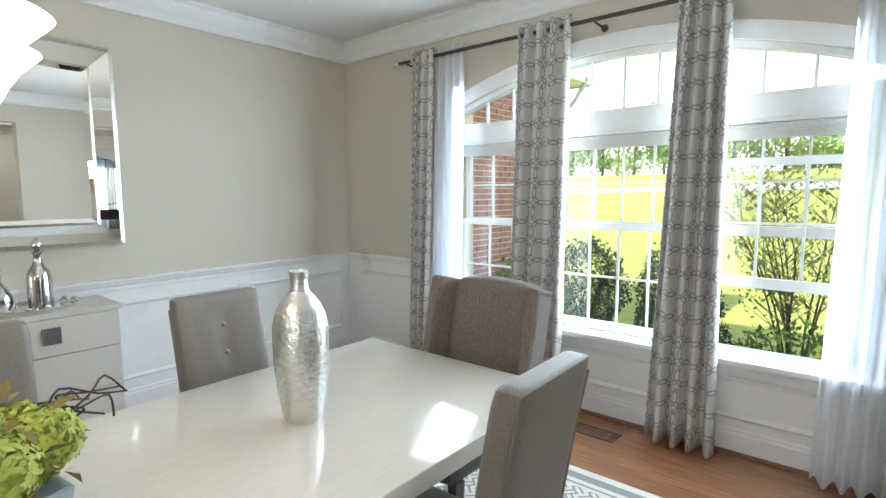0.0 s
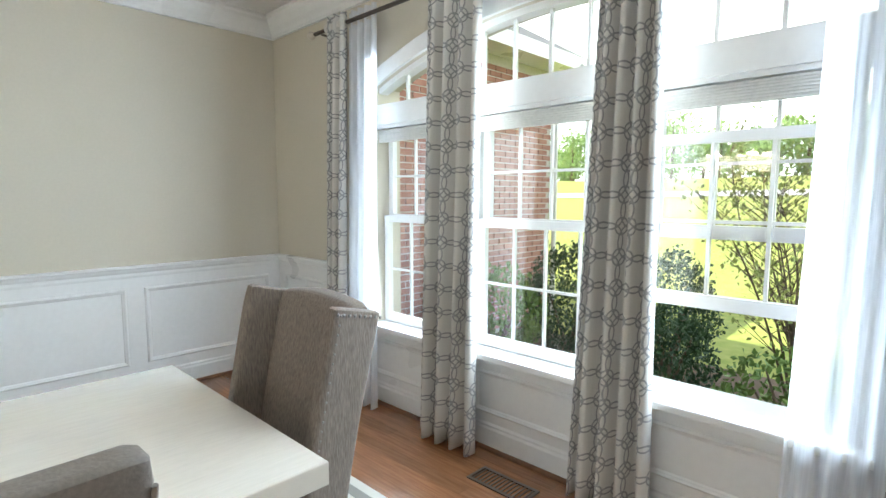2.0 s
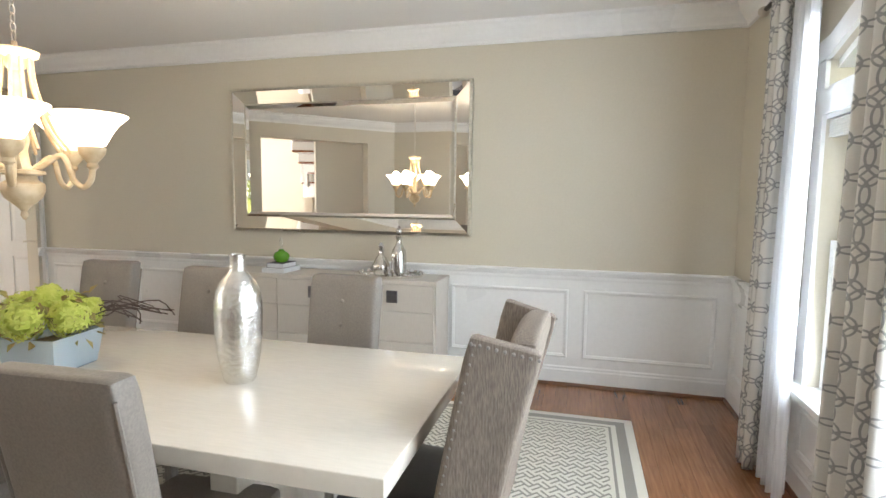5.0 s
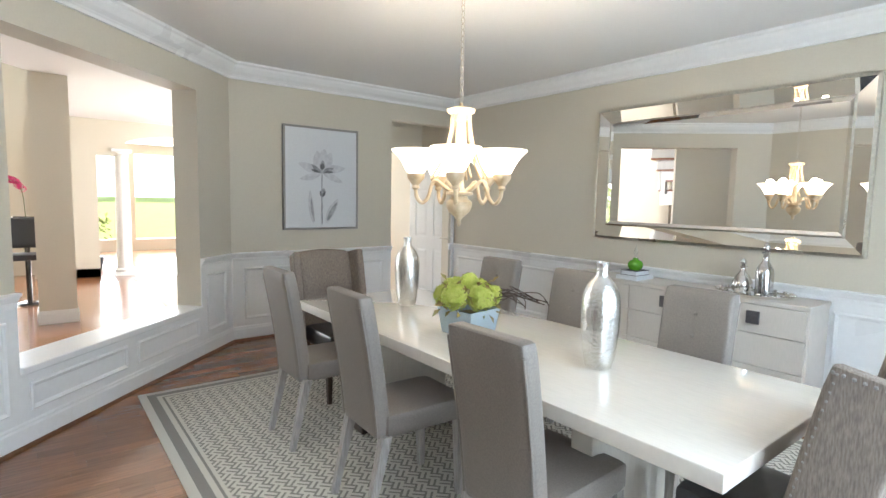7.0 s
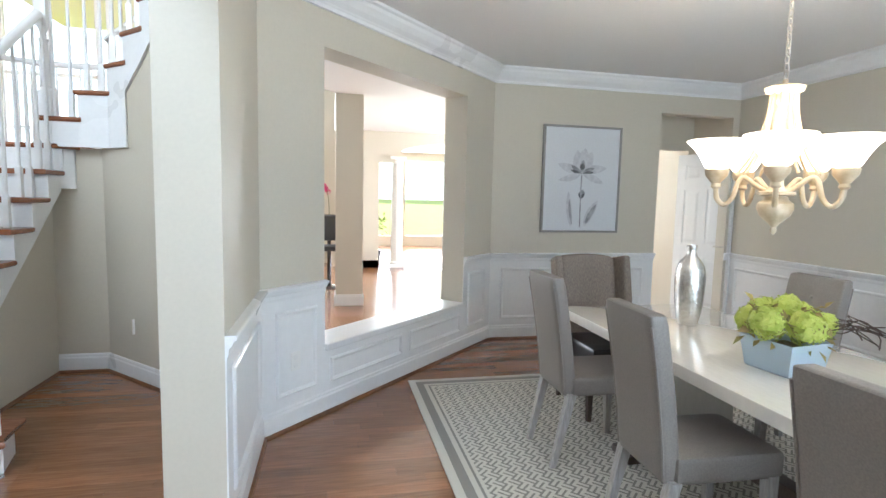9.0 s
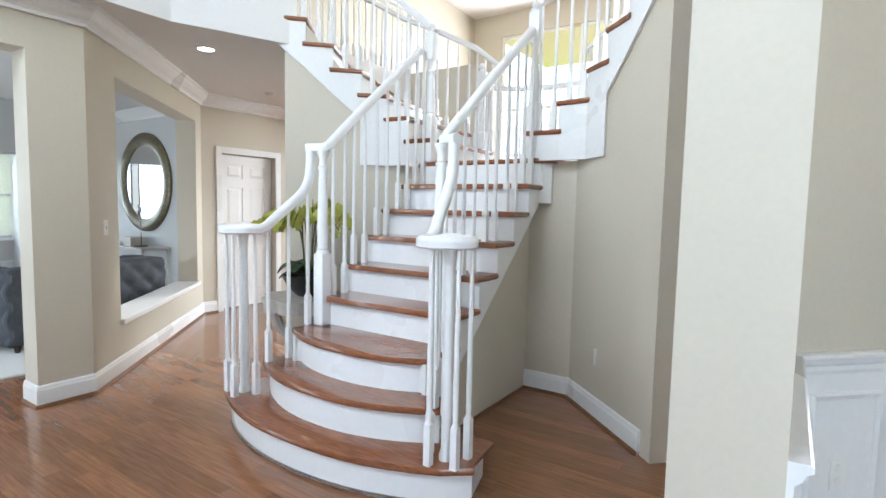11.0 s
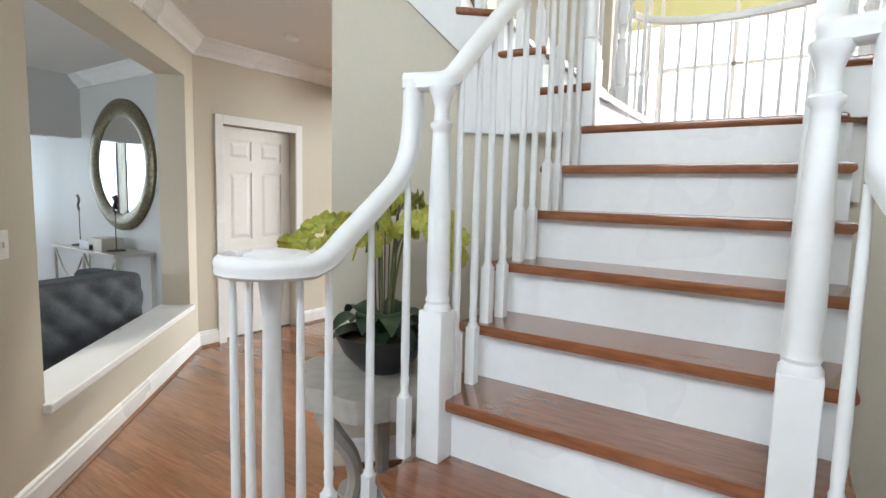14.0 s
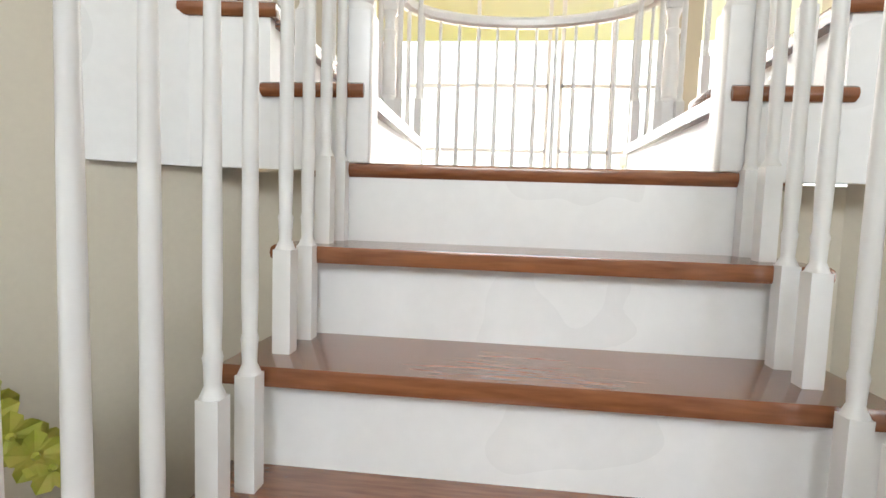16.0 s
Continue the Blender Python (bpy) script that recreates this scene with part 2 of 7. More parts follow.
def lattice_cloth():
    """Curtain cloth: pale ground with linked grey rings, on the cloth's own UV in metres."""
    m = material("ring_lattice_cloth", (0.6, 0.57, 0.52), 0.9, grain=0.06, scale=90, bump=0.2)
    k = Nodes(m)
    uv = m.node_tree.nodes.new("ShaderNodeUVMap")
    sep = m.node_tree.nodes.new("ShaderNodeSeparateXYZ")
    m.node_tree.links.new(uv.outputs[0], sep.inputs[0])
    u, v = k.math("DIVIDE", sep.outputs[0], 0.125), k.math("DIVIDE", sep.outputs[1], 0.125)
    lines = None
    for shift, radius, width in ((0.0, 0.60, 0.030), (0.5, 0.27, 0.030)):
        du = k.math("ABSOLUTE", k.math("SUBTRACT", k.math("FRACT", k.math("ADD", u, shift)), 0.5))
        dv = k.math("ABSOLUTE", k.math("SUBTRACT", k.math("FRACT", k.math("ADD", v, shift)), 0.5))
        for a, c in ((du, dv), (k.math("SUBTRACT", 1.0, du), dv), (du, k.math("SUBTRACT", 1.0, dv))):
            r = k.math("SQRT", k.math("ADD", k.math("MULTIPLY", a, a), k.math("MULTIPLY", c, c)))
            ring = k.math("LESS_THAN", k.math("ABSOLUTE", k.math("SUBTRACT", r, radius)), width)
            lines = ring if lines is None else k.math("MAXIMUM", lines, ring)
    b = m.node_tree.nodes["Principled BSDF"]
    mix = m.node_tree.nodes.new("ShaderNodeMix")
    mix.data_type = "RGBA"
    mix.inputs["A"].default_value, mix.inputs["B"].default_value = (0.58, 0.56, 0.52, 1), (0.28, 0.275, 0.27, 1)
    m.node_tree.links.new(lines, mix.inputs["Factor"])
    m.node_tree.links.new(mix.outputs["Result"], b.inputs["Base Color"])
    b.inputs["Transmission Weight"].default_value = 0.0
    return m


LATTICE = lattice_cloth()


def plank_wood(name, a, c, along):
    """Board colour that differs from piece to piece, with grain along the board."""
    m = material(name, a, 0.2, second=c, scale=7, bump=0.05, stain=0.18, coat=0.35, stretch=(0.7, 9, 9) if along == "x" else (9, 0.7, 9))
    nt = m.node_tree
    b = nt.nodes["Principled BSDF"]
    src = b.inputs["Base Color"].links[0].from_socket
    info = nt.nodes.new("ShaderNodeObjectInfo")
    geo = nt.nodes.new("ShaderNodeNewGeometry")
    k = Nodes(m)
    both = k.math("FRACT", k.math("ADD", info.outputs["Random"], geo.outputs["Random Per Island"]))
    hsv = nt.nodes.new("ShaderNodeHueSaturation")
    mr = nt.nodes.new("ShaderNodeMapRange")
    mr.inputs["To Min"].default_value, mr.inputs["To Max"].default_value = 0.8, 1.18
    nt.links.new(both, mr.inputs[0])
    nt.links.new(mr.outputs[0], hsv.inputs["Value"])
    nt.links.new(src, hsv.inputs["Color"])
    nt.links.new(hsv.outputs[0], b.inputs["Base Color"])
    return m


PLANK = plank_wood("floor_oak", (0.30, 0.135, 0.06), (0.21, 0.085, 0.035), "x")

# ---- mesh helpers ----


def mesh_object(name, verts, faces, mat, parent=None, smooth=False, uvs=None):
    me = bpy.data.meshes.new(name)
    me.from_pydata([tuple(v) for v in verts], [], faces)
    me.update()
    if smooth:
        me.polygons.foreach_set("use_smooth", [True] * len(me.polygons))
    if uvs is not None:
        layer = me.uv_layers.new(name="UVMap")
        for loop in me.loops:
            layer.data[loop.index].uv = uvs[loop.vertex_index]
    for one in mat if isinstance(mat, (list, tuple)) else [mat]:
        me.materials.append(one)
    ob = new(name, me)
    if parent is not None:
        ob.parent = parent
    return ob


class Shape:
    """Gathers plain solids into one mesh."""

    def __init__(self):
        self.v, self.f, self.mark = [], [], []

    def add(self, verts, faces, m=None):
        n = len(self.v)
        self.v += [m @ Vector(p) for p in verts] if m is not None else [Vector(p) for p in verts]
        self.f += [[i + n for i in f] for f in faces]
        return self

    def box(self, x0, y0, z0, x1, y1, z1, m=None, bevel=0.0):
        if bevel <= 0:
            p = [(x0, y0, z0), (x1, y0, z0), (x1, y1, z0), (x0, y1, z0), (x0, y0, z1), (x1, y0, z1), (x1, y1, z1), (x0, y1, z1)]
            return self.add(p, [(0, 3, 2, 1), (4, 5, 6, 7), (0, 1, 5, 4), (1, 2, 6, 5), (2, 3, 7, 6), (3, 0, 4, 7)], m)
        b = bmesh.new()
        bmesh.ops.create_cube(b, size=1)
        for vert in b.verts:
            vert.co = Vector(((x0 + x1) / 2 + vert.co.x * (x1 - x0), (y0 + y1) / 2 + vert.co.y * (y1 - y0), (z0 + z1) / 2 + vert.co.z * (z1 - z0)))
        bmesh.ops.bevel(b, geom=b.edges[:] + b.verts[:], offset=bevel, segments=3, affect="EDGES", profile=0.5)
        b.verts.index_update()
        self.add([vert.co.copy() for vert in b.verts], [[q.index for q in f.verts] for f in b.faces], m)
        b.free()
        return self

    def prism(self, outline, z0, z1, m=None):
        """A counterclockwise outline in x, y raised from z0 to z1."""
        n = len(outline)
        p = [(x, y, z0) for x, y in outline] + [(x, y, z1) for x, y in outline]
        return self.add(p, [list(range(n))[::-1], list(range(n, 2 * n))] + [(i, (i + 1) % n, n + (i + 1) % n, n + i) for i in range(n)], m)

    def lathe(self, rows, m=None, sides=20):
        """rows of (radius, z), turned about z."""
        v, f = [], []
        for r, z in rows:
            v += [(r * math.cos(2 * math.pi * i / sides), r * math.sin(2 * math.pi * i / sides), z) for i in range(sides)]
        for j in range(len(rows) - 1):
            for i in range(sides):
                f.append((j * sides + i, j * sides + (i + 1) % sides, (j + 1) * sides + (i + 1) % sides, (j + 1) * sides + i))
        f.append(list(range(sides))[::-1])
        f.append([(len(rows) - 1) * sides + i for i in range(sides)])
        return self.add(v, f, m)

    def tube(self, pts, radius, sides=8, m=None):
        """A round rod along points; radius one number or one for each point."""
        pts = [Vector(p) for p in pts]
        rad = radius if isinstance(radius, (list, tuple)) else [radius] * len(pts)
        v, f, up = [], [], None
        for i, p in enumerate(pts):
            d = (pts[min(i + 1, len(pts) - 1)] - pts[max(i - 1, 0)]).normalized()
            if up is None:
                up = d.orthogonal().normalized()
            up = (up - d * up.dot(d)).normalized()
            side = d.cross(up)
            v += [p + rad[i] * (math.cos(2 * math.pi * k / sides) * up + math.sin(2 * math.pi * k / sides) * side) for k in range(sides)]
        for j in range(len(pts) - 1):
            for i in range(sides):
                f.append((j * sides + i, j * sides + (i + 1) % sides, (j + 1) * sides + (i + 1) % sides, (j + 1) * sides + i))
        f.append(list(range(sides))[::-1])
        f.append([(len(pts) - 1) * sides + i for i in range(sides)])
        return self.add(v, f, m)

    def sweep(self, pts, profile, closed=False, level=True):
        """profile of (offset to the left, z) carried along points with mitred corners; closed profile."""
        pts = [Vector(p) for p in pts]
        n, k, v, f = len(pts), len(profile), [], []
        for i, p in enumerate(pts):
            a = pts[i] - pts[i - 1] if (closed or i > 0) else pts[1] - pts[0]
            c = pts[(i + 1) % n] - pts[i] if (closed or i < n - 1) else pts[-1] - pts[-2]
            na, nc = Vector((-a.y, a.x, 0)).normalized(), Vector((-c.y, c.x, 0)).normalized()
            mid = na + nc
            mid = mid / max(mid.dot(na), 0.2) if mid.length > 1e-6 else na
            v += [(p.x + mid.x * o, p.y + mid.y * o, p.z + z) for o, z in profile]
        for i in range(n if closed else n - 1):
            j = (i + 1) % n
            for q in range(k):
                f.append((i * k + q, j * k + q, j * k + (q + 1) % k, i * k + (q + 1) % k))
        if not closed:
            f.append(list(range(k)))
            f.append([(n - 1) * k + q for q in range(k)][::-1])
        return self.add(v, f)

    def make(self, name, mat, parent=None, smooth=False, label=""):
        ob = mesh_object(name, self.v, self.f, mat, parent)
        bm = bmesh.new()
        bm.from_mesh(ob.data)
        bmesh.ops.recalc_face_normals(bm, faces=bm.faces)
        if smooth:
            for f in bm.faces:
                f.smooth = True
            for e in bm.edges:
                if len(e.link_faces) == 2 and e.calc_face_angle(0) > 0.7:
                    e.smooth = False
        bm.to_mesh(ob.data)
        bm.free()
        if label:
            ob["label"] = label
        return ob


def thing(name, m=None, label="", category="", group="", kind=""):
    ob = new(name)
    ob.matrix_basis = m if m is not None else Matrix.Identity(4)
    return tagged(ob, label, category, group, kind)


def structure(ob, label=""):
    return tagged(ob, label, kind="structure")


def arc(cx, cy, r, a0, a1, n):
    return [(cx + r * math.cos(radians(a0 + (a1 - a0) * i / n)), cy + r * math.sin(radians(a0 + (a1 - a0) * i / n))) for i in range(n + 1)]


def smooth_path(pts, n=6):
    """Catmull-Rom points through the given ones."""
    pts = [Vector(p) for p in pts]
    out = []
    for i in range(len(pts) - 1):
        a, b, c, d = pts[max(i - 1, 0)], pts[i], pts[i + 1], pts[min(i + 2, len(pts) - 1)]
        for q in range(n):
            t = q / n
            out.append(0.5 * ((2 * b) + (c - a) * t + (2 * a - 5 * b + 4 * c - d) * t * t + (3 * b - a - 3 * c + d) * t ** 3))
    return out + [pts[-1]]


def wall(name, p0, p1, thick, z0, z1, holes=(), mat=None, label=""):
    """A wall from p0 to p1, its thickness to the right of that line, with holes (from, to, low, high) along it."""
    p0, p1 = Vector((*p0, 0)), Vector((*p1, 0))
    d = (p1 - p0)
    length = d.length
    m = Matrix.Translation(p0) @ Matrix.Rotation(math.atan2(d.y, d.x), 4, "Z")
    s = Shape()
    cuts = sorted(holes)
    at = 0.0
    for a, b, lo, hi in cuts:
        if a > at:
            s.box(at, -thick, z0, a, 0, z1, m)
        if lo > z0:
            s.box(a, -thick, z0, b, 0, lo, m)
        if hi < z1:
            s.box(a, -thick, hi, b, 0, z1, m)
        at = b
    if at < length:
        s.box(at, -thick, z0, length, 0, z1, m)
    return structure(s.make(name, mat or WALL), label)

# ---- the house: walls, openings, ceilings ----
XW, YN, YS, XE = -2.70, 4.0, -2.26, 2.11
H = 2.74
C2, C3 = (0.13, -2.26), (2.11, -0.28)
POST_Y, XP = 0.73, 2.34
AXIS = 4.235
UP = 3.15
R = 0.198

# window wall: three lights below, one arched light above
WIN_L, WIN_R, SILL_Z, HEAD_Z = -1.42, 1.04, 0.55, 1.79


def arch_z(x, grow=0.0):
    u = (x - (WIN_L + WIN_R) / 2) / ((WIN_R - WIN_L) / 2)
    return 2.05 + 0.235 * (1 - u * u) + grow


s = Shape()
for x0, x1 in ((XW - 0.2, WIN_L), (WIN_R, 2.34)):
    s.box(x0, YN, -0.1, x1, YN + 0.2, H)
s.box(WIN_L, YN, -0.1, WIN_R, YN + 0.2, SILL_Z - 0.03)
steps = 24
for i in range(steps):
    a, b = WIN_L + (WIN_R - WIN_L) * i / steps, WIN_L + (WIN_R - WIN_L) * (i + 1) / steps
    za, zb = arch_z(a), arch_z(b)
    s.add([(a, YN, za), (b, YN, zb), (b, YN + 0.2, zb), (a, YN + 0.2, za), (a, YN, H), (b, YN, H), (b, YN + 0.2, H), (a, YN + 0.2, H)],
          [(0, 3, 2, 1), (4, 5, 6, 7), (0, 1, 5, 4), (1, 2, 6, 5), (2, 3, 7, 6), (3, 0, 4, 7)])
structure(s.make("wall_north", WALL), "beige painted wall with a wide arched window")
wall("wall_west", (XW, YN + 0.2), (XW, YS - 1.6), 0.2, -0.1, H, label="beige dining room wall above white wainscot")
DOOR_L, DOOR_R = -2.62, -1.73
wall("wall_south", (XW, YS), C2, 0.14, -0.1, H, [(DOOR_L - XW, DOOR_R - XW, -0.1, 2.40)], label="beige wall with a framed picture")
DIAG = (Vector((*C3, 0)) - Vector((*C2, 0))).length
OP0, OP1, OP_Z0, OP_Z1 = 0.53, 2.30, 0.46, 2.37
wall("wall_diagonal", C2, C3, 0.23, -0.1, H, [(OP0, OP1, OP_Z0, OP_Z1)], label="angled beige wall with a wide pass-through opening")
wall("wall_east", C3, (XE, YN), XP - XE, -0.1, H, [(POST_Y - C3[1], 2.55 - C3[1], -0.1, 2.37)], label="beige wall stub beside the open entry")
# sill slab in the angled opening
dv = (Vector((*C3, 0)) - Vector((*C2, 0))).normalized()
DM = Matrix.Translation((*C2, 0)) @ Matrix.Rotation(math.atan2(dv.y, dv.x), 4, "Z")
s = Shape().box(OP0, -0.26, OP_Z0 - 0.035, OP1, 0.03, OP_Z0 + 0.012, DM, 0.008)
structure(s.make("trim_opening_sill", TRIM), "white painted sill board in the wall opening")

# ceilings
s = Shape().prism([(XW - 0.2, YS - 1.6), (0.4, YS - 1.6), (0.4, -2.2), (XP, -0.25), (XP, YN + 0.2), (XW - 0.2, YN + 0.2)], H, H + 0.2)
structure(s.make("ceiling", CEIL), "smooth white dining room ceiling")
s = Shape().prism([(5.69, -1.08), (6.44, -1.81), (6.44, -3.8), (16.0, -3.8), (16.0, 4.2), (6.05, 4.2), (6.05, -0.2)], H, UP - 0.03)
structure(s.make("ceiling_living", CEIL), "white ceiling over the hall and living room")
s = Shape().prism([(2.78, -1.08), (2.34, -0.3), (0.4, -2.2), (0.4, -3.86), (-4.0, -3.86), (-4.0, -13.0), (1.66, -13.0), (1.66, -4.1), (2.03, -3.6), (2.03, -1.81)], H, UP - 0.03)
structure(s.make("ceiling_back_hall", CEIL), "white ceiling over the back hall")
s = Shape().box(-4.2, -13.2, 5.7, 8.6, 4.4, 5.9)
structure(s.make("ceiling_upper", CEIL), "high ceiling over stair and family room")

# foyer and living side
XL = 6.28
wall("wall_living", (XL, 4.0), (XL, 0.29), -0.22, -0.1, H, [(1.55, 4.0 - 0.63, -0.1, 2.37)], label="beige wall stub beside the living room opening")
DL0, DL1 = (6.28, 0.29), (8.24, -1.77)
wall("wall_diagonal_living", DL0, DL1, -0.22, -0.1, H, [(0.47, 2.62, 0.44, 2.37)], label="angled beige wall with an opening to the living room")
dl = (Vector((*DL1, 0)) - Vector((*DL0, 0))).normalized()
DLM = Matrix.Translation((*DL0, 0)) @ Matrix.Rotation(math.atan2(dl.y, dl.x), 4, "Z")
s = Shape().box(0.45, -0.035, 0.405, 2.64, 0.25, 0.452, DLM, 0.008)
structure(s.make("trim_living_sill", TRIM), "white painted sill board in the wall opening")
wall("wall_closet", (8.24, -1.77), (8.16, -3.6), -0.2, -0.1, H, [(0.27, 1.08, -0.1, 2.04)], label="beige hall wall with a white panelled door")
# wide opening added to let family room light into the hall
wall("wall_hall_end", (8.36, -3.6), (5.2, -3.6), -0.2, -0.1, UP, [(0.3, 2.5, -0.1, 2.4)], label="beige hall end wall with an added wide opening")
wall("wall_living_back", (8.44, -2.0), (16.0, -2.0), 0.2, -0.1, H, mat=WALL2, label="cool grey living room wall")
wall("wall_front", (XP, 4.0), (16.2, 4.0), -0.2, -0.1, H, [(6.0, 7.4, 0.55, 2.3)], label="plain beige front wall")
# the high opening here is unseen, added for the foyer fill lamp
wall("wall_front_upper", (XP - 0.3, 4.0), (6.3, 4.0), -0.2, H, 5.7, [(0.9, 3.3, 3.5, 5.2)], label="upper foyer wall with an unseen added opening")
wall("wall_upper_west", (2.34, 4.2), (2.34, -1.0), 0.2, H + 0.2, 5.7, label="plain upper wall")
wall("wall_upper_east", (6.05, 4.2), (6.05, -0.95), -0.2, UP - 0.03, 5.7, label="plain upper wall")

# crown, base and wainscot
CROWN = [(0, 0), (0.115, 0), (0.115, -0.018), (0.098, -0.03), (0.09, -0.052), (0.062, -0.088), (0.034, -0.112), (0.022, -0.128), (0.022, -0.15), (0, -0.15)]
BASE = [(0, 0), (0.017, 0), (0.017, 0.115), (0.012, 0.128), (0.012, 0.138), (0.006, 0.15), (0, 0.15)]
SHOE = [(0, 0), (0.032, 0), (0.030, 0.010), (0.024, 0.018), (0.017, 0.022), (0, 0.022)]
RAIL = [(0, -0.085), (0.010, -0.085), (0.014, -0.07), (0.014, -0.052), (0.026, -0.04), (0.034, -0.022), (0.046, -0.016), (0.046, -0.004), (0.040, 0.0), (0, 0.0)]


def run(name, pts, profile, z, mat=TRIM, closed=False, label=""):
    return structure(Shape().sweep([(x, y, z) for x, y in pts], profile, closed).make(name, mat), label)


run("trim_crown", [(XW, YN), (XW, YS), C2, C3, (XE, YN)], CROWN, H, closed=True, label="white crown moulding round the dining room")
run("trim_crown_hall", [(6.28, 3.99), (6.28, 0.29), DL1, (8.16, -3.55)][::-1], CROWN, H, label="white crown moulding along the hall")
run("trim_crown_living", [(8.46, -2.0), (15.2, -2.0)], CROWN, H, label="white crown moulding in the living room")
base_runs = [[(XW, YN), (XW, YS), (DOOR_L, YS)], [(DOOR_R, YS), C2, C3, (XE, POST_Y)], [(2.34, YN), (XW, YN)]]
for pts in base_runs:
    run("baseboard", pts, BASE, 0.0, label="white moulded baseboard")
    run("baseboard_shoe", pts, SHOE, 0.0, OAK2, label="brown oak shoe moulding")
for pts in ([(8.17, -3.55), (8.185, -2.88)], [(8.235, -1.96), DL1, DL0, (6.28, 0.63), (6.50, 0.63)], [(3.83, -1.73), (3.83, -0.1)]):
    run("baseboard", pts, BASE, 0.0, label="white moulded baseboard")
    run("baseboard_shoe", pts, SHOE, 0.0, OAK2, label="brown oak shoe moulding")


def wainscot(name, p0, p1, panels, rail=True, top=0.815):
    """White dado on the left of the line p0 to p1, with picture-frame mouldings (from, to, low, high)."""
    p0, p1 = Vector((*p0, 0)), Vector((*p1, 0))
    d = p1 - p0
    m = Matrix.Translation(p0) @ Matrix.Rotation(math.atan2(d.y, d.x), 4, "Z")
    holder = structure(Shape().box(0, 0, 0.10, d.length, 0.006, top, m).make(name, TRIM), "white painted wainscot with framed panels")
    for a, b, lo, hi in panels:
        w = 0.032
        sh = Shape()
        rows = [(0.0, 0.006), (0.004, 0.014), (0.012, 0.019), (0.020, 0.014), (0.026, 0.012), (w, 0.006)]
        v, f = [], []
        for inset, out in rows:
            v += [(a + inset, out, lo + inset), (b - inset, out, lo + inset), (b - inset, out, hi - inset), (a + inset, out, hi - inset)]
        for r in range(len(rows) - 1):
            for i in range(4):
                f.append((r * 4 + i, r * 4 + (i + 1) % 4, r * 4 + 4 + (i + 1) % 4, r * 4 + 4 + i))
        sh.add(v, f, m)
        sh.make("panel_moulding", TRIM, holder)
    return holder


def even(length, n, edge=0.10, gap=0.10):
    w = (length - 2 * edge - gap * (n - 1)) / n
    return [(edge + i * (w + gap), edge + i * (w + gap) + w) for i in range(n)]


PL, PH = 0.215, 0.745
wainscot("wall_west_dado", (XW, YN), (XW, YS), [(a, b, PL, PH) for a, b in even(YN - YS, 6, 0.1, 0.11)])
wainscot("wall_south_dado", (DOOR_R, YS), C2, [(a, b, PL, PH) for a, b in even(C2[0] - DOOR_R, 2, 0.12, 0.12)])
wainscot("wall_diagonal_dado", C2, (C2[0] + dv.x * OP0, C2[1] + dv.y * OP0), [(0.12, OP0 - 0.08, PL, PH)])
wainscot("wall_diagonal_dado", (C2[0] + dv.x * OP0, C2[1] + dv.y * OP0), (C2[0] + dv.x * OP1, C2[1] + dv.y * OP1), [(a, b, 0.20, 0.37) for a, b in even(OP1 - OP0, 2, 0.05, 0.1)], top=0.425)
wainscot("wall_diagonal_dado", (C2[0] + dv.x * OP1, C2[1] + dv.y * OP1), C3, [(0.07, 0.40, PL, PH)])
wainscot("wall_east_dado", C3, (XE, POST_Y), [(0.12, 0.90, PL, PH)])
wainscot("wall_north_dado", (WIN_L - 0.1, YN), (XW, YN), [(0.08, 1.07, PL, PH)])
wainscot("wall_north_dado", (WIN_R + 0.1, YN), (WIN_L - 0.1, YN), [(a, b, 0.20, 0.44) for a, b in even(WIN_R - WIN_L + 0.2, 3, 0.06, 0.12)], top=0.50)
wainscot("wall_north_dado", (XE, YN), (WIN_R + 0.1, YN), [(0.08, 0.86, PL, PH)])
for pts in ([(WIN_L - 0.12, YN), (XW, YN), (XW, YS), (DOOR_L, YS)], [(DOOR_R, YS), C2, (C2[0] + dv.x * OP0, C2[1] + dv.y * OP0)],
            [(C2[0] + dv.x * OP1, C2[1] + dv.y * OP1), C3, (XE, POST_Y)], [(XE, YN), (WIN_R + 0.12, YN)]):
    run("trim_chair_rail", pts, RAIL, 0.90, label="white moulded chair rail")
# ---- floor ----
s = Shape().box(-4.2, -13.2, -0.2, 16.4, 4.2, -0.012)
structure(s.make("floor", OAK2), "reddish brown oak strip floor")
floor_base = bpy.data.objects["floor"]

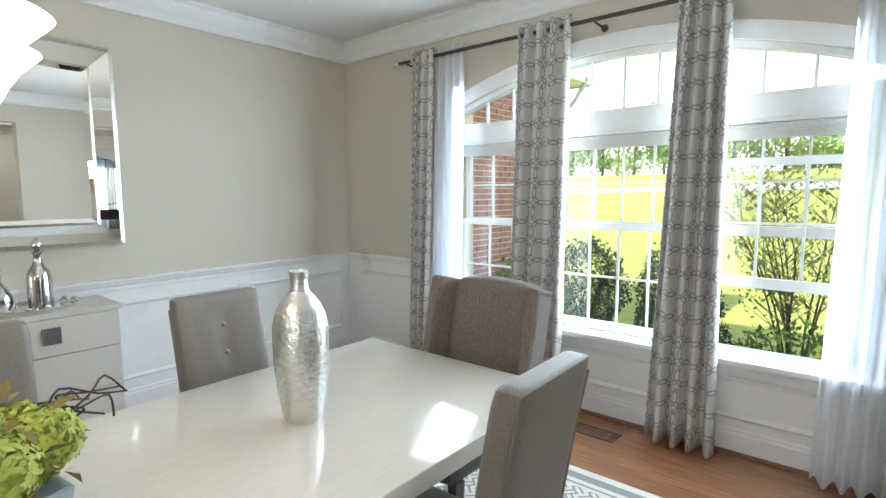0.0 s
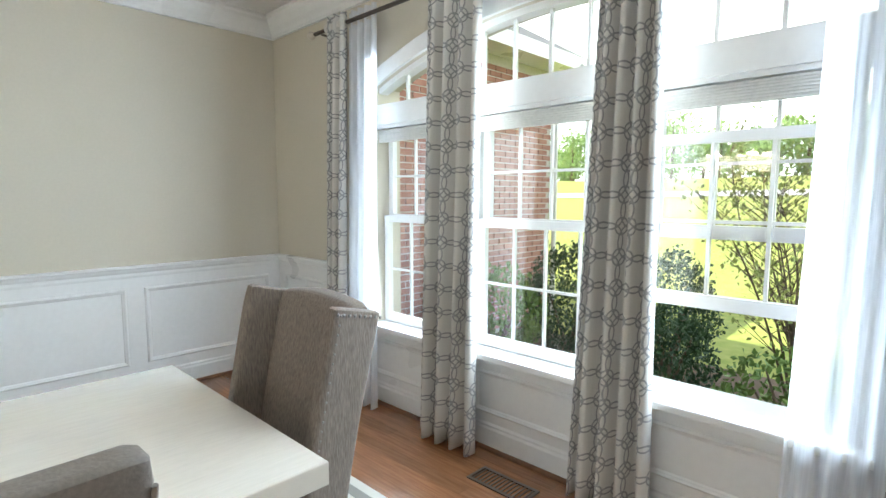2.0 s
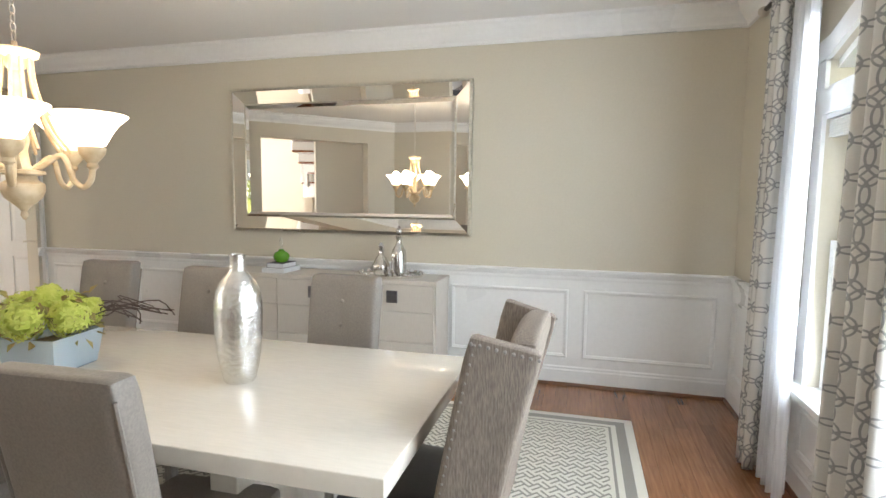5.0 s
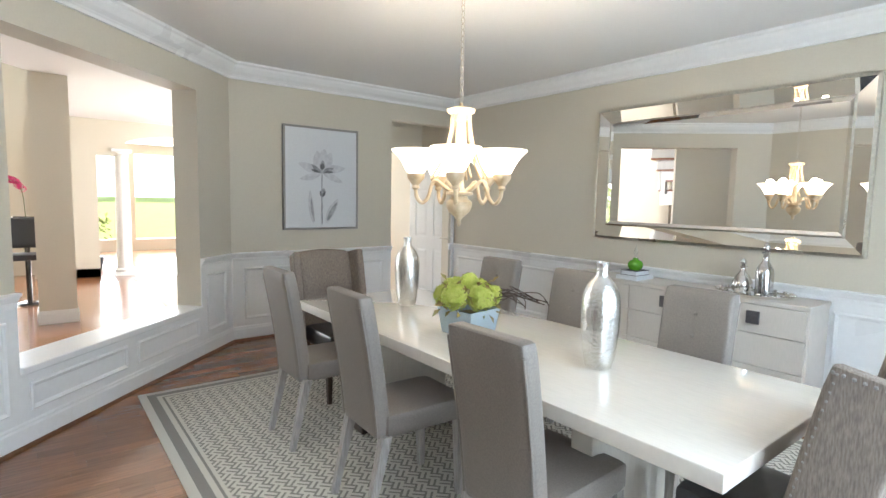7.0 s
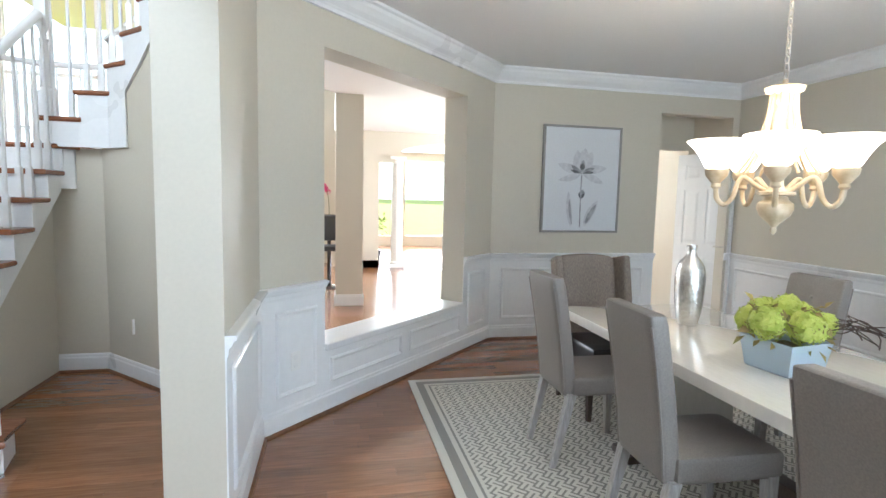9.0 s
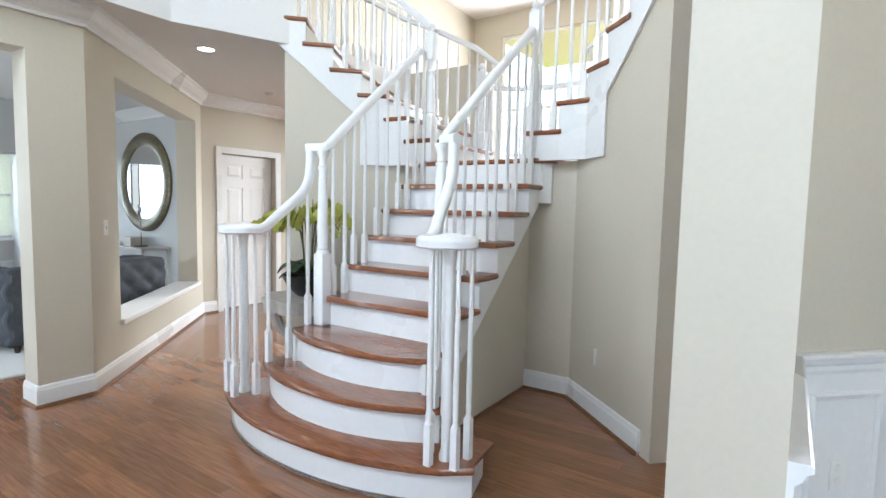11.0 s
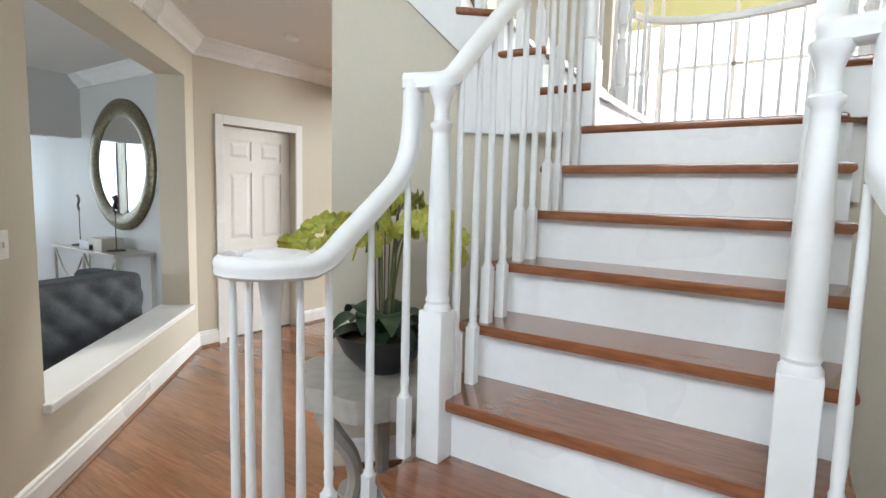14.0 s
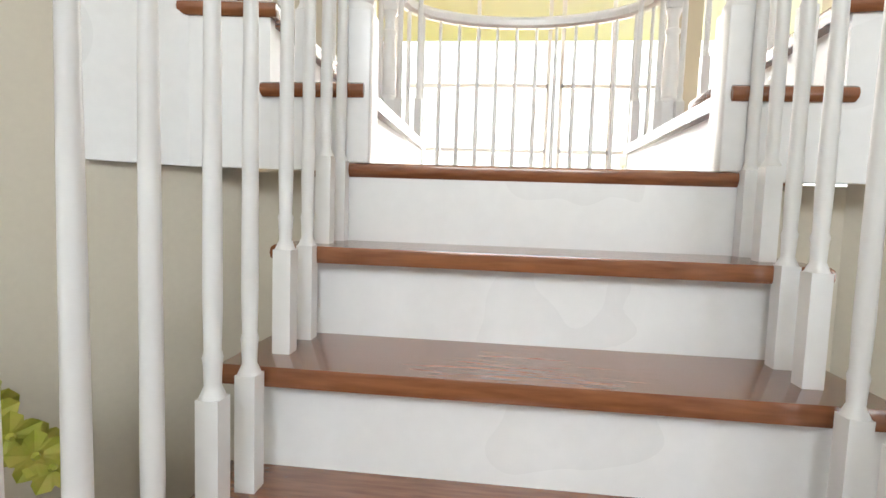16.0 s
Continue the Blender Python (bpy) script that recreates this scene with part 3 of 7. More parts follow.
# ---- window ----
window = structure(thing("window_1"), "white three-part window with an arched transom light")
s = Shape().box(WIN_L - 0.09, YN - 0.09, SILL_Z - 0.035, WIN_R + 0.09, YN - 0.001, SILL_Z, None, 0.006).box(WIN_L + 0.001, YN - 0.005, SILL_Z - 0.029, WIN_R - 0.001, YN + 0.22, SILL_Z - 0.002)
s.make("window_sill", TRIM, window)
s = Shape()
for x in (WIN_L, WIN_R):
    s.box(x - 0.085 if x < 0 else x, YN - 0.018, SILL_Z, x if x < 0 else x + 0.085, YN, arch_z(x))
s.make("side_casing", TRIM, window)
s = Shape()
for i in range(steps):
    a, b = WIN_L - 0.085 + (WIN_R - WIN_L + 0.17) * i / steps, WIN_L - 0.085 + (WIN_R - WIN_L + 0.17) * (i + 1) / steps
    ca, cb = min(max(a, WIN_L), WIN_R), min(max(b, WIN_L), WIN_R)
    la, lb, ua, ub = arch_z(ca), arch_z(cb), arch_z(ca, 0.095), arch_z(cb, 0.095)
    s.add([(a, YN - 0.022, la), (b, YN - 0.022, lb), (b, YN, lb), (a, YN, la), (a, YN - 0.022, ua), (b, YN - 0.022, ub), (b, YN, ub), (a, YN, ua)],
          [(0, 3, 2, 1), (4, 5, 6, 7), (0, 1, 5, 4), (1, 2, 6, 5), (2, 3, 7, 6), (3, 0, 4, 7)])
s.make("arched_casing", TRIM, window)
LIGHTS = [(WIN_L, -0.70), (-0.62, 0.26), (0.30, WIN_R)]
s = Shape().box(WIN_L, YN + 0.0, HEAD_Z, WIN_R, YN + 0.13, HEAD_Z + 0.15).box(WIN_L, YN - 0.02, HEAD_Z + 0.02, WIN_R, YN, HEAD_Z + 0.13)
for x0, x1 in ((-0.70, -0.62), (0.26, 0.30)):
    s.box(x0, YN + 0.0, SILL_Z, x1, YN + 0.13, HEAD_Z)
s.make("mullions", TRIM, window)


def sash(x0, x1, z0, z1, y, cols, rows, name):
    w, t = 0.042, 0.035
    fr = Shape().box(x0, y, z0, x0 + w, y + t, z1).box(x1 - w, y, z0, x1, y + t, z1).box(x0 + w, y, z0, x1 - w, y + t, z0 + w + 0.012).box(x0 + w, y, z1 - w, x1 - w, y + t, z1)
    ob = fr.make(name, TRIM, window)
    mu = Shape()
    for c in range(1, cols):
        x = x0 + w + (x1 - x0 - 2 * w) * c / cols
        mu.box(x - 0.0065, y + 0.008, z0 + w, x + 0.0065, y + 0.026, z1 - w)
    for r in range(1, rows):
        z = z0 + w + (z1 - z0 - 2 * w) * r / rows
        mu.box(x0 + w, y + 0.010, z - 0.0065, x1 - w, y + 0.024, z + 0.0065)
    mu.make("muntins", TRIM, ob)
    pn = Shape().box(x0 + w, y + 0.015, z0 + w, x1 - w, y + 0.019, z1 - w).make("pane", PANE, ob)
    pn.visible_shadow = False
    return ob


for n, (x0, x1) in enumerate(LIGHTS):
    cols = 4 if n == 1 else 3
    a, b = x0 + 0.02, x1 - 0.02
    sash(a, b, 1.20, HEAD_Z, YN + 0.085, cols, 2, "upper_sash")
    lift = 0.37 if n == 2 else 0.0
    sash(a, b, SILL_Z + 0.005 + lift, 1.245 + lift, YN + 0.045, cols, 2, "lower_sash")
    s = Shape()
    for q in range(7):
        z = HEAD_Z - 0.008 - q * 0.011
        s.box(a, YN + 0.005, z - 0.009, b, YN + 0.036, z, None)
    s.make("gathered_shade", DRAPE, window, label="pale cellular shade drawn up to the top")
s = Shape()
for x in (-1.18, -0.96, -0.58, -0.38, -0.17, 0.03, 0.24, 0.56, 0.78):
    s.box(x - 0.008, YN + 0.05, HEAD_Z + 0.15, x + 0.008, YN + 0.07, arch_z(x) - 0.02)
s.make("transom_muntins", TRIM, window)
s = Shape()
for i in range(steps):
    a, b = WIN_L + (WIN_R - WIN_L) * i / steps, WIN_L + (WIN_R - WIN_L) * (i + 1) / steps
    la, lb, ua, ub = arch_z(a, -0.035), arch_z(b, -0.035), arch_z(a), arch_z(b)
    s.add([(a, YN + 0.03, la), (b, YN + 0.03, lb), (b, YN + 0.1, lb), (a, YN + 0.1, la), (a, YN + 0.03, ua), (b, YN + 0.03, ub), (b, YN + 0.1, ub), (a, YN + 0.1, ua)],
          [(0, 3, 2, 1), (4, 5, 6, 7), (0, 1, 5, 4), (1, 2, 6, 5), (2, 3, 7, 6), (3, 0, 4, 7)])
s.make("transom_frame", TRIM, window)

# ---- staircase ----


def nose_tread(outline, z, mat=TREADM, thick=0.036):
    """A tread with a softened edge: three stacked slices of its outline."""
    c = [sum(p[0] for p in outline) / len(outline), sum(p[1] for p in outline) / len(outline)]
    v, f, n = [], [], len(outline)
    for inset, dz in ((0.012, -thick), (0.002, -thick + 0.009), (0.0, -thick / 2), (0.002, -0.006), (0.010, 0.0)):
        for x, y in outline:
            dx, dy = c[0] - x, c[1] - y
            ln = math.hypot(dx, dy)
            v.append((x + dx / ln * inset, y + dy / ln * inset, z + dz))
    for j in range(4):
        for i in range(n):
            f.append((j * n + i, j * n + (i + 1) % n, j * n + n + (i + 1) % n, j * n + n + i))
    f += [list(range(n))[::-1], [4 * n + i for i in range(n)]]
    return v, f


stair = structure(thing("staircase", Matrix.Identity(4)), "white staircase with oak treads that parts at a landing")
XLF, XRT = 4.80, 3.67


def mirrored(p):
    return (2 * AXIS - p[0], p[1])


Y9 = -1.60
GOING = 0.245
NOSE_Y = {9: Y9, 8: -1.38, 7: -1.16, 6: -0.935, 5: -0.71, 4: -0.48}
# straight flight, steps 4 to 8
for n in range(4, 9):
    y0, y1 = NOSE_Y[n], NOSE_Y[n + 1] - 0.045
    v, f = nose_tread([(XRT, y1), (XLF + 0.012, y1), (XLF + 0.012, y0), (XRT, y0)], n * R)
    Shape().add(v, f).make("tread", TREADM, stair, smooth=True)
for n in range(4, 10):
    Shape().box(XRT + 0.01, NOSE_Y[n] - 0.06, (n - 1) * R, XLF - 0.01, NOSE_Y[n] - 0.04, n * R - 0.036).make("riser", TRIM, stair)
# bowed lower steps
BOW = {3: (0.60, -0.29, 0.17, -0.20), 2: (0.70, -0.14, 0.21, -0.06), 1: (0.95, -0.02, 0.26, 0.0)}


def bowed(half, y_end, bulge, back, shrink=0.0, n=16):
    """Front edge from the right end to the left end, bulging towards the foyer."""
    pts = []
    for i in range(n + 1):
        u = -1 + 2 * i / n
        pts.append((AXIS + u * (half - shrink), y_end - shrink + bulge * (1 - abs(u) ** 2.2)))
    return pts


for n, (half, y_end, bulge, _) in BOW.items():
    back = {3: NOSE_Y[4] - 0.04, 2: -0.30, 1: -0.30}[n]
    front = bowed(half, y_end, bulge, back)
    if n == 1:
        front = [(AXIS - half + 0.03, -0.10), (AXIS - half, -0.05)] + front[1:-1] + [(AXIS + half, -0.05), (AXIS + half - 0.03, -0.10)]
    outline = [(AXIS + half - 0.06, back - 0.05), (AXIS - half + 0.06, back - 0.05)] + front
    outline = outline[::-1]
    v, f = nose_tread(outline, n * R)
    Shape().add(v, f).make("tread", TREADM, stair, smooth=True)
    inner = [(AXIS + (x - AXIS) * (1 - 0.03 / half), y - 0.03) for x, y in front]
    rs = Shape().prism([(AXIS + half - 0.12, back - 0.05), (AXIS - half + 0.12, back - 0.05)] + inner, (n - 1) * R, n * R - 0.03)
    rs.make("riser", TRIM, stair, smooth=True)
    if n == 1:
        Shape().sweep([(x, y, 0) for x, y in inner[::-1]], SHOE).make("shoe_moulding", OAK2, stair)
# closed sides below the treads
for side in (0, 1):
    xs = 4.66 if side == 0 else 3.81
    xk = XLF - 0.05 if side == 0 else XRT + 0.05
    sw, sk = Shape(), Shape()
    ends = [NOSE_Y[n] - 0.063 for n in range(4, 10)]
    for i, n in enumerate(range(4, 9)):
        y0, y1 = ends[i], ends[i + 1]
        sw.box(min(xs, xs + 0.02), y1, 0, max(xs, xs + 0.02), y0, n * R - 0.03)
        za, zb, top = (n - 1.75) * R, (n - 0.75) * R, n * R - 0.03
        p = [(xk - 0.012, y0, za), (xk - 0.012, y1, zb), (xk - 0.012, y1, top), (xk - 0.012, y0, top)]
        q = [(x + 0.024, y, z) for x, y, z in p]
        sk.add(p + q, [(0, 1, 2, 3), (7, 6, 5, 4), (0, 4, 5, 1), (1, 5, 6, 2), (2, 6, 7, 3), (3, 7, 4, 0)])
    sw.box(xs, -1.76, 0, xs + 0.02, ends[-1], 9 * R - 0.04).box(xs, ends[0], 0, xs + 0.02, -0.26, 3 * R - 0.05)
    sk.box(xk - 0.012, ends[0], 0.0, xk + 0.012, -0.24, 3 * R - 0.03)
    sk.box(xk - 0.012, -1.75, 9 * R - 0.30, xk + 0.012, ends[-1], 9 * R - 0.03)
    lo, hi = min(xs, xk), max(xs, xk)
    sk.box(lo, -0.28, 0.0, hi, -0.26, 3 * R - 0.03)
    sw.make("stringer_wall", WALL, stair)
    sk.make("skirt_board", TRIM, stair)
# landing
LB = -2.78
back_edge = [(AXIS + 0.66 * math.cos(radians(a)), LB - 0.42 * math.sin(radians(a))) for a in range(0, 181, 12)]
outline = [(4.77, Y9), (3.70, Y9), (3.60, Y9 - 0.1), (3.60, LB)] + [p for p in back_edge[::-1]][1:-1] + [(4.87, LB), (4.87, Y9 - 0.1)]
v, f = nose_tread(outline, 9 * R)
Shape().add(v, f).make("landing", TREADM, stair, smooth=True)
Shape().prism([(AXIS + (x - AXIS) * 0.95, y * 0.97 - 0.06) for x, y in outline], 9 * R - 0.33, 9 * R - 0.03).make("landing_fascia", TRIM, stair)

# upper flights, one each way: front (balustrade) ends and back ends of each nosing
FRONT = [(4.69, -1.62), (4.92, -1.62), (5.13, -1.60), (5.30, -1.45), (5.47, -1.28), (5.63, -1.12), (5.80, -0.95)]
BACK = [(4.69, -2.78), (4.96, -2.78), (5.34, -2.78), (5.78, -2.66), (6.12, -2.40), (6.36, -2.08), (6.50, -1.70)]
for side in (0, 1):
    flip = (lambda p: p) if side == 0 else mirrored
    for i in range(6):
        n = 10 + i
        a, b, c, d = flip(FRONT[i]), flip(FRONT[i + 1]), flip(BACK[i + 1]), flip(BACK[i])
        ex = Vector((a[0] - d[0], a[1] - d[1])).normalized() * 0.03
        fo = Vector((b[0] - a[0], b[1] - a[1])).normalized() * 0.02
        outline = [(a[0] + ex.x - fo.x, a[1] + ex.y - fo.y), (b[0] + ex.x + fo.x, b[1] + ex.y + fo.y), c, d]
        if side == 1:
            outline = outline[::-1]
        v, f = nose_tread(outline, n * R)
        Shape().add(v, f).make("tread", TREADM, stair, smooth=True)
        w = Vector((d[0] - a[0], d[1] - a[1]))
        nrm = Vector((b[0] - a[0], b[1] - a[1])).normalized() * 0.02
        rp = [(a[0] + nrm.x, a[1] + nrm.y), (a[0] + nrm.x * 2, a[1] + nrm.y * 2), (d[0] + nrm.x * 2, d[1] + nrm.y * 2), (d[0] + nrm.x, d[1] + nrm.y)]
        Shape().prism(rp, (n - 1) * R, n * R - 0.03).make("riser", TRIM, stair)
        # white stepped skirt in front, wall below
        q0, q1 = Vector((*a, 0)), Vector((*b, 0))
        dd = (q1 - q0)
        out = Vector((ex.x, ex.y, 0)).normalized()
        low = 9 * R - 0.02 if i < 3 else 10.9 * R + (i - 3) * R
        low2 = 9 * R - 0.02 if i < 3 else low + R
        face = [q0 + out * 0.012 + Vector((0, 0, low)), q1 + out * 0.012 + Vector((0, 0, low2)), q1 + out * 0.012 + Vector((0, 0, n * R - 0.03)), q0 + out * 0.012 + Vector((0, 0, n * R - 0.03))]
        bk = [p - out * 0.03 for p in face]
        Shape().add(face + bk, [(0, 1, 2, 3), (7, 6, 5, 4), (0, 4, 5, 1), (1, 5, 6, 2), (2, 6, 7, 3), (3, 7, 4, 0)]).make("skirt_board", TRIM, stair)
    # wall under the flight
    a, b = flip((4.63, -1.74)), flip((5.02, -1.74))
    c = flip((5.69, -1.08))
    for k, (p, q) in enumerate(((a, b), (b, c))):
        p, q = (p, q) if side == 0 else (q, p)
        dq = Vector((q[0] - p[0], q[1] - p[1], 0))
        nn = Vector((-dq.y, dq.x, 0)).normalized()
        tops = [9 * R - 0.02, 9 * R - 0.02] if k == 0 else ([9.6 * R, 15.2 * R] if side == 0 else [15.2 * R, 9.6 * R])
        f4 = [Vector((*p, 0)), Vector((*q, 0)), Vector((*q, tops[1])), Vector((*p, tops[0]))]
        b4 = [u - nn * 0.1 for u in f4]
        structure(Shape().add(f4 + b4, [(0, 1, 2, 3), (7, 6, 5, 4), (0, 4, 5, 1), (1, 5, 6, 2), (2, 6, 7, 3), (3, 7, 4, 0)]).make("wall_stair_%s" % ("east" if side == 0 else "west"), WALL), "beige wall under the upper stair flight")
    pts = [flip((4.63, -1.74)), flip((5.02, -1.74)), flip((5.69, -1.08))]
    if side == 1:
        pts = pts[::-1]
    run("baseboard", pts, BASE, 0.0, label="white moulded baseboard")
    run("baseboard_shoe", pts, SHOE, 0.0, OAK2, label="brown oak shoe moulding")
    # end wall of the flight towards the hall, and upper floor
    e0, e1 = flip((5.69, -1.08)), flip((6.44, -1.81))
    wall("wall_stair_end_%s" % ("east" if side == 0 else "west"), e0 if side == 1 else e1, e1 if side == 1 else e0, 0.1, 0, UP, label="beige wall at the end of the stair")
    up = [flip(p) for p in ((5.80, -0.95), (6.50, -1.70), (6.60, -3.4), (7.6, -3.4), (7.6, 4.0), (6.05, 4.0), (6.05, -0.5))]
    if side == 1:
        up = up[::-1]
    structure(Shape().prism(up, UP - 0.03, UP).make("floor_upper_%s" % ("east" if side == 0 else "west"), TREADM), "oak upper hall floor")

# ---- large lights ----
lamp("daylight_window", "AREA", 71, look((-0.19, 3.975, 1.40), (-0.19, 0, 1.0)), (0.78, 0.90, 1.0), size=2.3, size_y=1.6)
# fill lamp added high in the unseen opening, for daylight from the front
lamp("daylight_foyer_fill", "AREA", 90, look((4.2, 3.95, 4.3), (4.2, -1, 1.0)), (0.84, 0.92, 1.0), size=2.4, size_y=1.7)
lamp("daylight_music", "AREA", 75, look((15.24, 0.3, 1.5), (10, 0.3, 1.2)), (0.86, 0.94, 1.0), size=4.0, size_y=1.7)
lamp("daylight_living", "AREA", 58, look((9.0, 4.25, 1.45), (9.0, 0, 1.0)), (0.86, 0.93, 1.0), size=1.4, size_y=1.7)
lamp("daylight_family", "AREA", 322, look((4.8, -8.75, 2.9), (4.5, 0, 2.0)), (1.0, 0.98, 0.94), size=5.6, size_y=4.6)
lamp("daylight_sunroom", "AREA", 236, look((-1.2, -12.65, 1.4), (-1, 0, 1.0)), (1.0, 0.98, 0.93), size=4.6, size_y=2.1)
lamp("daylight_kitchen", "AREA", 240, look((-4.15, -5.8, 1.65), (0, -5.8, 1.0)), (1.0, 0.98, 0.95), size=2.0, size_y=1.5)

# ---- dining room ----
# curtains


def curtain(name, x0, x1, x0b, x1b, folds, mat, label, y=3.86, top=2.50, low=0.025, depth=0.045, seed=1, uvscale=2.2):
    """A pleated cloth panel with thickness, hanging from z top to low."""
    rnd = random.Random(seed)
    holder = thing(name, Matrix.Translation((0, 0, 0)), label, "curtain", "curtains at the bay of windows")
    cols, rows = folds * 10, 26
    ph = [rnd.uniform(-0.5, 0.5) for _ in range(folds + 1)]
    v, f, uv = [], [], []
    for j in range(rows + 1):
        t = j / rows
        z = top + (low - top) * t
        a, b = x0 + (x0b - x0) * t, x1 + (x1b - x1) * t
        run_u = 0.0
        last = None
        for i in range(cols + 1):
            u = i / cols
            swing = math.sin(u * folds * 2 * math.pi + ph[int(u * folds)] * 0.5 * t)
            amp = depth * (0.75 + 0.35 * t + 0.2 * ph[min(int(u * folds), folds)])
            p = Vector((a + (b - a) * (u + 0.012 * math.sin(5 * t + u * 9) * t), y + swing * amp, z + (0.012 * math.sin(u * folds * 6.28) if j == rows else 0)))
            if last is not None:
                run_u += (p - last).length
            last = p
            v.append(p)
            uv.append((run_u, z))
    n = cols + 1
    for j in range(rows):
        for i in range(cols):
            f.append((j * n + i, j * n + i + 1, (j + 1) * n + i + 1, (j + 1) * n + i))
    ob = mesh_object("cloth", v, f, mat, holder, True, uv)
    if mat is not SHEER:
        so = ob.modifiers.new("thickness", "SOLIDIFY")
        so.thickness = 0.003
    gr = Shape()
    for i in range(folds * 2):
        x = x0 + (x1 - x0) * (i + 0.5) / (folds * 2)
        m = Matrix.Translation((x, y, 2.44)) @ Matrix.Rotation(radians(90 + (35 if i % 2 else -35)), 4, "Z") @ Matrix.Rotation(radians(90), 4, "X")
        gr.lathe([(0.019, -0.003), (0.030, -0.003), (0.030, 0.003), (0.019, 0.003)], m, 12)
    gr.make("grommets", NICKEL, holder)
    return holder


LABEL = "grey and ivory ring-lattice curtain hanging from a bronze rod"
curtain("curtain", -1.74, -1.52, -1.80, -1.60, 3, LATTICE, LABEL, seed=1)
curtain("curtain", -0.80, -0.43, -0.88, -0.47, 4, LATTICE, LABEL, seed=2)
curtain("curtain", 0.19, 0.44, 0.09, 0.45, 4, LATTICE, LABEL, seed=3)
curtain("curtain", 1.22, 1.60, 1.15, 1.60, 4, LATTICE, LABEL, seed=4)
curtain("sheer_curtain", -1.53, -1.26, -1.60, -1.30, 4, SHEER, "white sheer voile curtain hanging beside the window", y=3.885, depth=0.03, seed=5)
curtain("sheer_curtain", 0.94, 1.20, 0.88, 1.17, 4, SHEER, "white sheer voile curtain hanging beside the window", y=3.885, depth=0.03, seed=6)
rod = thing("curtain_rod", Matrix.Translation((0, 3.86, 2.44)), "long dark bronze curtain rod with ball finials", "curtain rod")
Shape().tube([(-1.88, 0, 0), (1.75, 0, 0)], 0.013, 12).make("pole", BRONZE, rod, True)
for x in (-1.88, 1.75):
    sg = -1 if x < 0 else 1
    Shape().lathe([(0.0, 0), (0.016, 0.002), (0.016, 0.012), (0.011, 0.016), (0.022, 0.028), (0.029, 0.045), (0.022, 0.062), (0.004, 0.07)], Matrix.Translation((x, 0, 0)) @ Matrix.Rotation(radians(90 * sg), 4, "Y"), 16).make("finial", NICKEL, rod, True)
for x in (-1.80, -0.28, 1.66):
    Shape().tube([(x, 0.135, -0.02), (x, 0.05, -0.02), (x, 0.0, -0.018)], 0.007, 8).lathe([(0.022, 0), (0.022, 0.006), (0.008, 0.01)], Matrix.Translation((x, 0.14, -0.02)) @ Matrix.Rotation(radians(90), 4, "X"), 12).make("bracket", BRONZE, rod)

# rug: field of offset bars with a plain border


def woven_rug():
    m = material("grey_basket_weave_rug", (0.55, 0.53, 0.48), 0.95, grain=0.15, scale=220, bump=0.6)
    k = Nodes(m)
    nt = m.node_tree
    geo = nt.nodes.new("ShaderNodeNewGeometry")
    sep = nt.nodes.new("ShaderNodeSeparateXYZ")
    nt.links.new(geo.outputs["Position"], sep.inputs[0])
    x, y = sep.outputs[0], sep.outputs[1]
    c = 0.042
    u = k.math("DIVIDE", k.math("ADD", x, k.math("MULTIPLY", y, 1.0)), 2 * c)
    w = k.math("DIVIDE", k.math("SUBTRACT", y, x), 2 * c)
    cell = k.math("MODULO", k.math("ADD", k.math("FLOOR", u), k.math("ADD", k.math("FLOOR", w), 2000.0)), 2.0)
    fu, fw = k.math("FRACT", k.math("MULTIPLY", u, 2.0)), k.math("FRACT", k.math("MULTIPLY", w, 2.0))
    pick = k.math("ADD", k.math("MULTIPLY", fu, cell), k.math("MULTIPLY", fw, k.math("SUBTRACT", 1.0, cell)))
    lines = k.math("LESS_THAN", pick, 0.40)
    dx = k.math("SUBTRACT", k.math("ABSOLUTE", k.math("ADD", x, 0.49)), 1.61)
    dy = k.math("SUBTRACT", k.math("ABSOLUTE", k.math("SUBTRACT", y, 1.08)), 2.22)
    edge = k.math("MULTIPLY", k.math("MAXIMUM", dx, dy), -1.0)
    field = k.math("GREATER_THAN", edge, 0.17)
    band = k.math("MULTIPLY", k.math("GREATER_THAN", edge, 0.05), k.math("LESS_THAN", edge, 0.105))
    line2 = k.math("MULTIPLY", k.math("GREATER_THAN", edge, 0.135), k.math("LESS_THAN", edge, 0.15))
    dark = k.math("MAXIMUM", k.math("MULTIPLY", lines, field), k.math("MAXIMUM", band, line2))
    mix = nt.nodes.new("ShaderNodeMix")
    mix.data_type = "RGBA"
    mix.inputs["A"].default_value, mix.inputs["B"].default_value = (0.56, 0.53, 0.46, 1), (0.235, 0.22, 0.195, 1)
    nt.links.new(dark, mix.inputs["Factor"])
    nt.links.new(mix.outputs["Result"], nt.nodes["Principled BSDF"].inputs["Base Color"])
    return m


rug = Shape().box(-2.10, -1.14, 0.0, 1.12, 3.30, 0.011, None, 0.004).make("area_rug", woven_rug())
tagged(rug, "grey and ivory basket-weave rug with a striped border", "rug")

